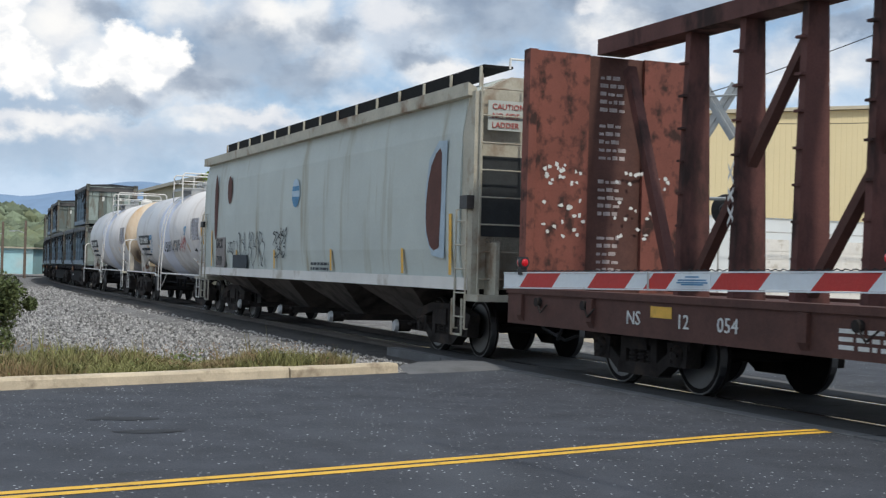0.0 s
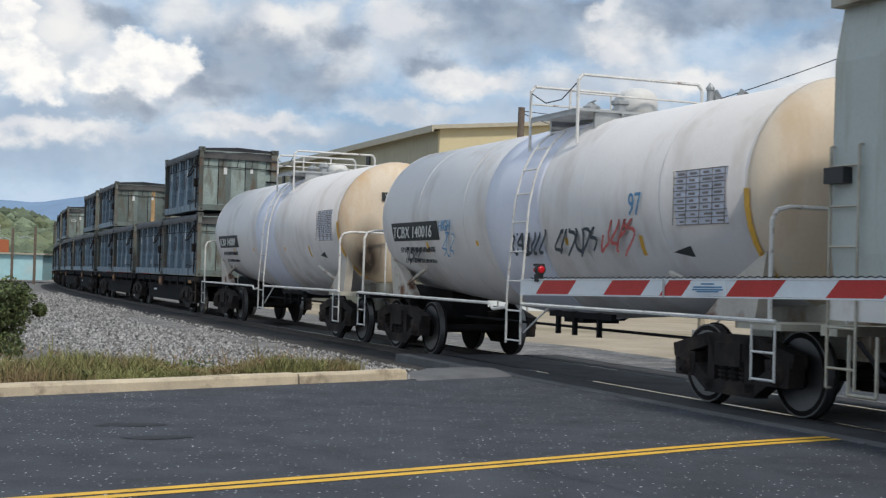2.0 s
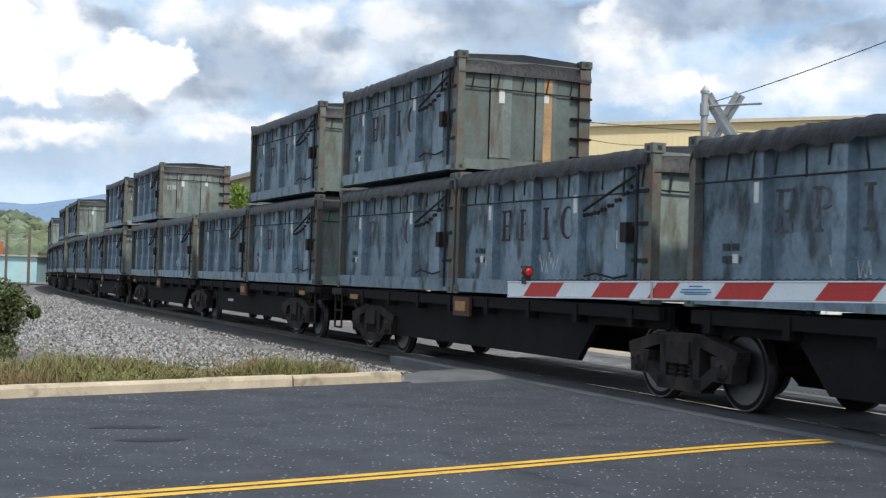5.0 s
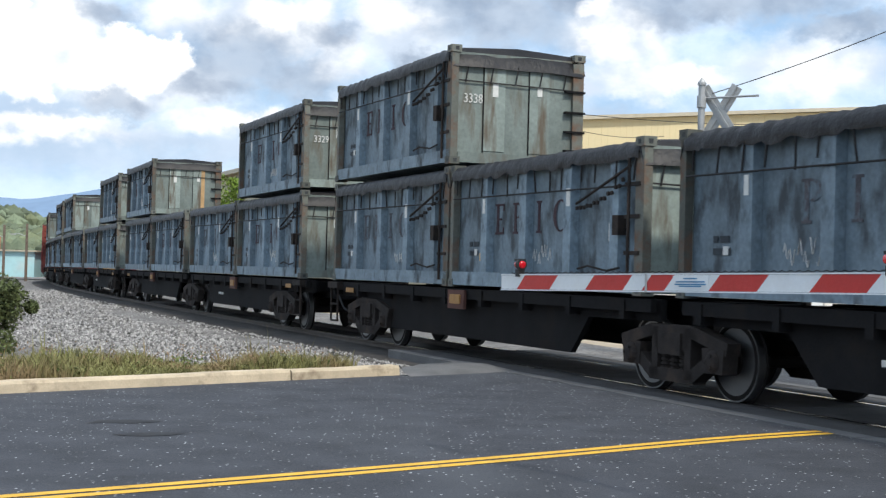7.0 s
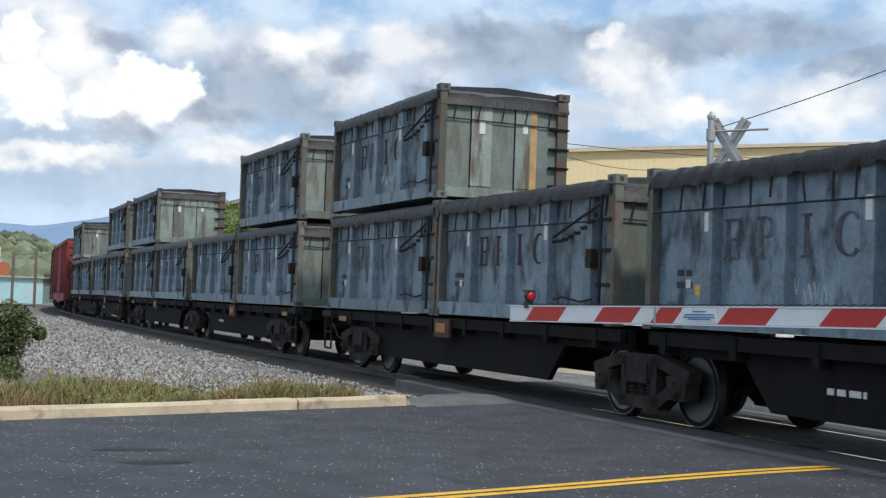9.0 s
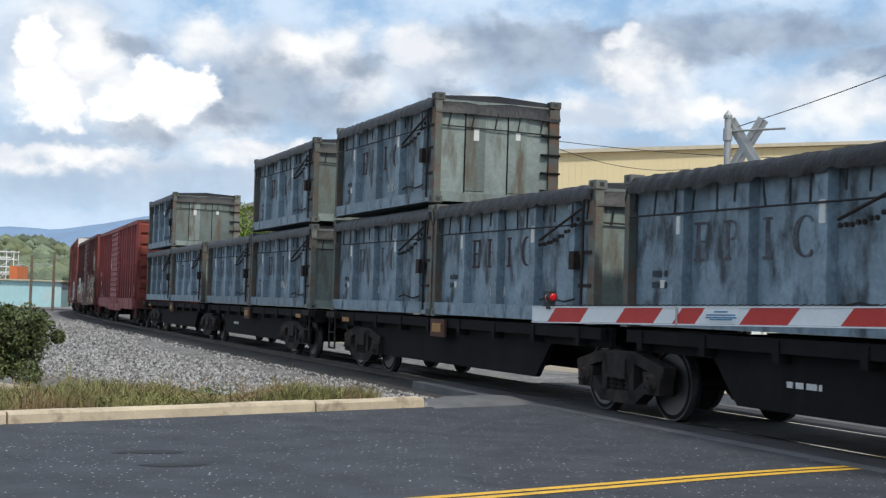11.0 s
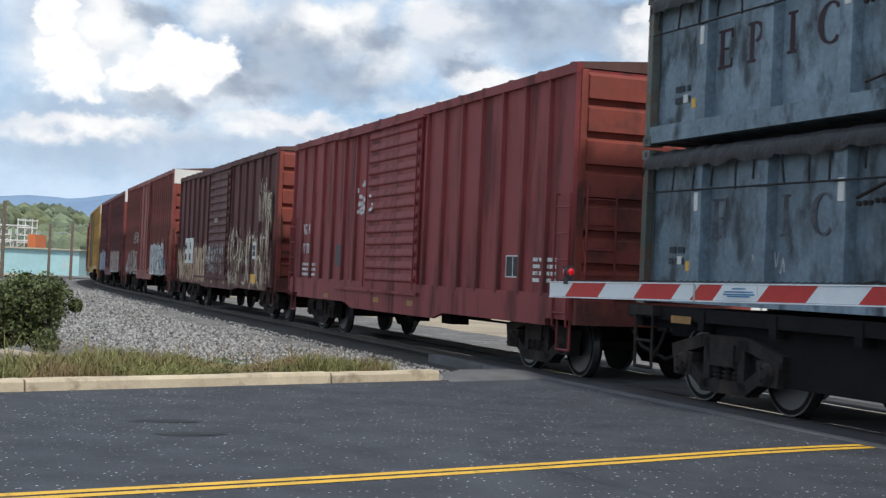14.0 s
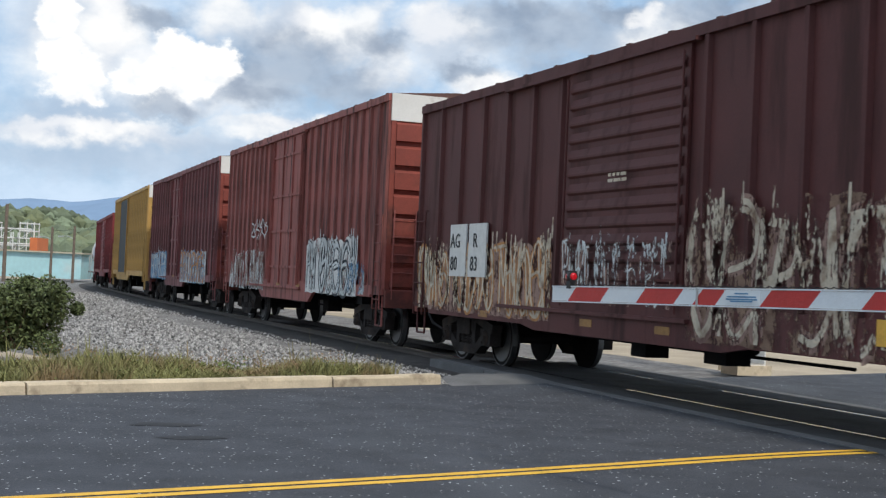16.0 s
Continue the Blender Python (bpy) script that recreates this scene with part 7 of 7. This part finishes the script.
    for k in range(14):
        t = k / 13
        lathe(bm, [(-W - 0.06, 0.028), (-W - 0.03, 0.028)], "y", 6, (1.4 + 1.2 * t, 0, H - 0.78 + 0.3 * t * t + 0.015 * math.sin(k * 3)))
    for z in (0.5, 0.95, 1.35):
        box(bm, 2.6, 2.95, -W - 0.02, -W + 0.0, z, z + 0.05)
    out["door_gear"] = ([mesh_of("door_gear", bm, truck_mat)], "dark chains and latch gear")
    out["hinge"] = ([single("hinge", under_mat, L - 0.05, L + 0.03, W - 0.35, W + 0.02, z, z + 0.035) for z in (0.3, 0.62, 0.95, 1.3)], "")
    # the faded stencil: four upright shapes in dull red
    yy = -W + 0.122
    z0, z1 = 0.82, 1.28
    letters = []
    for cx, kind in ((-1.40, 0), (-0.78, 1), (0.0, 2), (0.62, 3)):
        bm = bmesh.new()
        if kind < 3:
            box(bm, cx - 0.1, cx - 0.025, yy, yy + 0.012, z0, z1)
            for zz in (z0, z1 - 0.032):
                box(bm, cx - 0.145, cx + 0.02, yy - 0.001, yy + 0.011, zz, zz + 0.032)
        if kind == 0:
            for zz, e in ((z0, 0.15), (1.03, 0.07), (z1 - 0.032, 0.15)):
                box(bm, cx - 0.03, cx + e, yy - 0.002, yy + 0.010, zz, zz + 0.032)
            for za, zb in ((z0, z0 + 0.11), (z1 - 0.11, z1)):
                box(bm, cx + 0.125, cx + 0.155, yy - 0.003, yy + 0.009, za, zb)
        if kind in (1, 3):
            mid, hz, hx, a0, a1 = ((1.16, 0.12, 0.15, -1.5, 1.5) if kind == 1 else ((z0 + z1) / 2, 0.23, 0.18, 0.75, 5.5))
            ring = []
            for k in range(15):
                a = a0 + (a1 - a0) * k / 14
                th = 0.02 + 0.028 * abs(math.cos(a))
                ring.append([bm.verts.new((cx + (hx + s) * math.cos(a), yy - 0.004, mid + (hz - 0.016 + s * 0.5) * math.sin(a))) for s in (-th, th)])
            for p, q in zip(ring, ring[1:]):
                bm.faces.new((p[0], p[1], q[1], q[0]))
        letters.append(mesh_of("stencil", bm, letter_red))
    out["_faded"] = [me.copy() for me in letters]
    for me in out["_faded"]:
        me.materials[0] = letter_faded
    out["stencil"] = (letters, "faded dark maroon stencilled shape")
    out["placard"] = ([single("placard", sticker, *b) for b in ((1.98, 2.22, -W + 0.115, -W + 0.131, 0.68, 0.92), (1.0, 1.1, -W - 0.003, -W + 0.02, 1.16, 1.40),
                      (-1.76, -1.68, -W - 0.003, -W + 0.02, 1.14, 1.36), (-2.3, -2.2, -W + 0.115, -W + 0.131, 0.5, 0.6), (L - 0.044, L - 0.036, -0.46, -0.36, 1.14, 1.38),
                      (L - 0.044, L - 0.036, 0.36, 0.45, 1.2, 1.34))], "white paper placard")
    return out


CONT = container_meshes()


END_NUMBERS = {20: "3338", 18: "3329"}      # numbers chalked on the leading ends


def container(u, z, seed, label):
    L, W, H = 3.03, 1.21, 1.9
    c = thing("container", label, "container", "containers on the train")
    rnd = random.Random(seed)
    for k, v in CONT.items():
        if k.startswith("_"):
            continue
        pieces = v[0]
        if k == "stencil" and seed % 3 == 1:
            pieces = [me for me in CONT["_faded"] if rnd.random() < 0.8]
        for me in pieces:
            o = part(k, me, None, c, v[1])
            if k == "tie_cord":
                tagged(o, kind="stuff")
    for rot in (0, 180):
        o = part("side_wall", CONT["_side"], None, c)
        o.matrix_basis = pose(0, 0, 0, 0, 0, rot)
        o = part("end_wall", CONT["_end"], None, c, "paler grey-green end wall")
        o.matrix_basis = pose(0, 0, 0, 0, 0, rot)
        for me in CONT["_leaf"]:
            part(me.name.split(".")[0], me, None, o)
        for x in (-1.72, -0.36, 1.02, 2.3):
            o = part("rib", CONT["_rib"], None, c)
            o.matrix_basis = pose(x, 0, 0, 0, 0, rot)
    for sx, sy, rot in ((1, -1, 0), (1, 1, 90), (-1, 1, 180), (-1, -1, 270)):
        m = pose(sx * L, sy * W, 0, 0, 0, rot)
        p = part("corner_post", CONT["_post"], None, c)
        p.matrix_basis = m
        for zz in (0, H - 0.07):
            q = part("corner_casting", CONT["_cast"], None, c)
            q.matrix_basis = m @ pose(0, 0, zz)
            o = part("casting_hole", CONT["_hole"], None, q)
    if rnd.random() < 0.7:
        bm = bmesh.new()
        x0 = rnd.uniform(-1.4, 0.2)
        for i in range(6):
            ax, az = x0 + i * 0.11, rnd.uniform(0.42, 0.6)
            pts = [(ax + 0.09 * k / 5, -W + 0.122, az + 0.09 * math.sin(k * 1.3 + i * 2)) for k in range(6)]
            path(bm, pts, 0.006, 3)
        part("chalk_mark", bm, chalk, c, "chalk scribble")
    if seed in END_NUMBERS:
        lettering(c, END_NUMBERS[seed], L - 0.05, -0.98, 1.02, 0.22, chalk, "end", "chalk_number", 0.8)
    if rnd.random() < 0.5:
        bm = bmesh.new()
        y0 = rnd.uniform(0.3, 0.6)
        box(bm, L - 0.0435, L - 0.0415, y0, y0 + rnd.uniform(0.08, 0.2), 0.2, 1.6)
        part("rust_run", bm, rust_run_mat, c, "rust run on the end wall")
    bars(c, spray_dark, -2.5, -2.15, -W + 0.122, 0.5, 0.78, 2, seed, "faded_code")
    if rnd.random() < 0.5:
        boxes("label_plate", yellow_mark, c, (-2.1, -1.98, -W + 0.115, -W + 0.131, 0.42, 0.54))
    MOVES.append((c, u, 2.6, 0.0, z))


def build_containers():
    seeds = 0
    for S in (-7.75, -34.75, -62.4, -90.0, -117.0):
        near = S - 25.35
        if S == -117.0:
            near = -142.15
        base = near + 25.35
        car, h = vehicle("container_flatcar", "black two-unit flatcar with deep side sills under containers", near - 0.45, base + 0.45, trucks=(base - 1.9, base - 12.7, base - 23.4))
        mid = (near + base) / 2
        bm = bmesh.new()
        for a, b in ((-h + 0.05, -0.25), (0.25, h - 0.05)):
            box(bm, a, b, -0.45, 0.45, 0.72, 1.1)
            for sg in (-1, 1):
                y0, y1 = sorted((sg * 0.95, sg * 1.03))
                c = (a + b) / 2
                prism(bm, [(a + 0.1, 1.12), (b - 0.1, 1.12), (b - 0.1, 0.85), (c + 4.5, 0.84), (c + 4.0, 0.33), (c - 4.0, 0.33), (c - 4.5, 0.84), (a + 0.1, 0.85)], "y", y0, y1)
            for sg in (-1, 1):
                box(bm, a + 0.1, b - 0.1, *sorted((sg * 1.1, sg * 1.18)), 0.96, 1.12)
            for x in np.arange(a + 0.4, b, 1.45):
                box(bm, x, x + 0.12, -1.2, 1.2, 0.86, 1.1)
        part("frame", bm, under_mat, car)
        for x in (-h + 0.5, h - 0.75):
            bm = bmesh.new()
            path(bm, [(x, -1.25, 1.05), (x, -1.25, 0.35), (x + 0.42, -1.25, 0.35), (x + 0.42, -1.25, 1.05)], 0.022, 5)
            rod(bm, (x, -1.25, 0.68), (x + 0.42, -1.25, 0.68), 0.02, 5)
            box(bm, x - 0.1, x + 0.5, -1.3, -1.15, 1.0, 1.12)
            part("step", bm, truck_mat, car)
        for x in (-6.2, 6.2):
            boxes("marker", amber_dull, car, (x - 0.2, x + 0.2, -1.27, -1.205, 0.88, 1.03), label="amber marker plate")
            boxes("marker_frame", cb_dark, car, (x - 0.32, x + 0.32, -1.25, -1.2, 0.8, 1.1))
        boxes("reflector", amber_dull, car, (h - 1.75, h - 1.3, -1.215, -1.203, 0.93, 1.02), (-h + 1.3, -h + 1.75, -1.215, -1.203, 0.93, 1.02))
        bm = bmesh.new()
        rod(bm, (3.0, -0.6, 0.62), (4.4, -0.6, 0.62), 0.2, 10)
        rod(bm, (-4.4, -0.6, 0.62), (-3.2, -0.6, 0.62), 0.16, 10)
        part("air_tank", bm, under_mat, car)
        bars(car, chalk, 3.6, 4.2, -1.034, 0.6, 0.72, 1, 3)
        for sg in (-1, 1):
            coupler(car, sg * h, sg)
        for k, off in enumerate((3.03, 9.17, 16.03, 22.2)):
            seeds += 1
            container(base - off, 1.15, seeds, "open-top grey-blue steel container under a black tarpaulin, standing on the flatcar")
            if k in (0, 3):
                seeds += 1
                container(base - off, 3.15, seeds, "open-top grey-green steel container under a black tarpaulin, stacked on another")


def build_tail():
    """The next tank car behind the box cars."""
    tank_car(98.4, 111.8, "TCBX", True)


build_boxcars()
tank_car(-171.85, -158.45, "TCBX 140016", False)
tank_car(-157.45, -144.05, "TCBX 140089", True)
build_hopper()
build_centerbeam()
build_containers()
build_tail()


# ---------------------------------------------------------------- what moves
ARM = [(0, 10.20), (0.5, 10.52), (1, 10.15), (1.5, 9.95), (2, 10.43), (2.5, 10.68), (3, 10.17), (3.5, 9.82), (4, 10.20), (4.6, 10.5), (5.2, 10.1), (5.8, 10.25),
       (6.5, 10.44), (7, 10.08), (7.5, 10.14), (8, 10.36), (8.5, 10.25), (9, 10.10), (9.5, 10.33), (10, 10.39), (10.6, 10.1), (11.3, 10.35), (11.9, 10.2),
       (12.5, 10.10), (13, 10.09), (13.5, 10.36), (14, 10.29), (14.5, 10.02), (15, 10.13), (15.5, 10.47), (16, 10.32)]


def motions():
    ts = [i * 0.5 for i in range(33)]
    for ob, u, half, dx, z in MOVES:
        walk(ob, [(t, car_pose(u - V * (t - 14.5), half) @ pose(dx, 0, z)) for t in ts])
    for t_ob, dx in WHEELS:
        rows = []
        for i in range(481):
            t = i / 30
            rows.append((t, pose(dx, 0, R_WHEEL, 0, math.degrees(V * t / R_WHEEL) % 360, 0)))
        walk(t_ob, rows)
    # the barrier arm swings a little in the wind of the train
    walk(gate, [(t, pose(4.97, 3.06, 1.46, 0, 1.18, 119.75 - 2.05 * (b - 10.2))) for t, b in ARM])


motions()
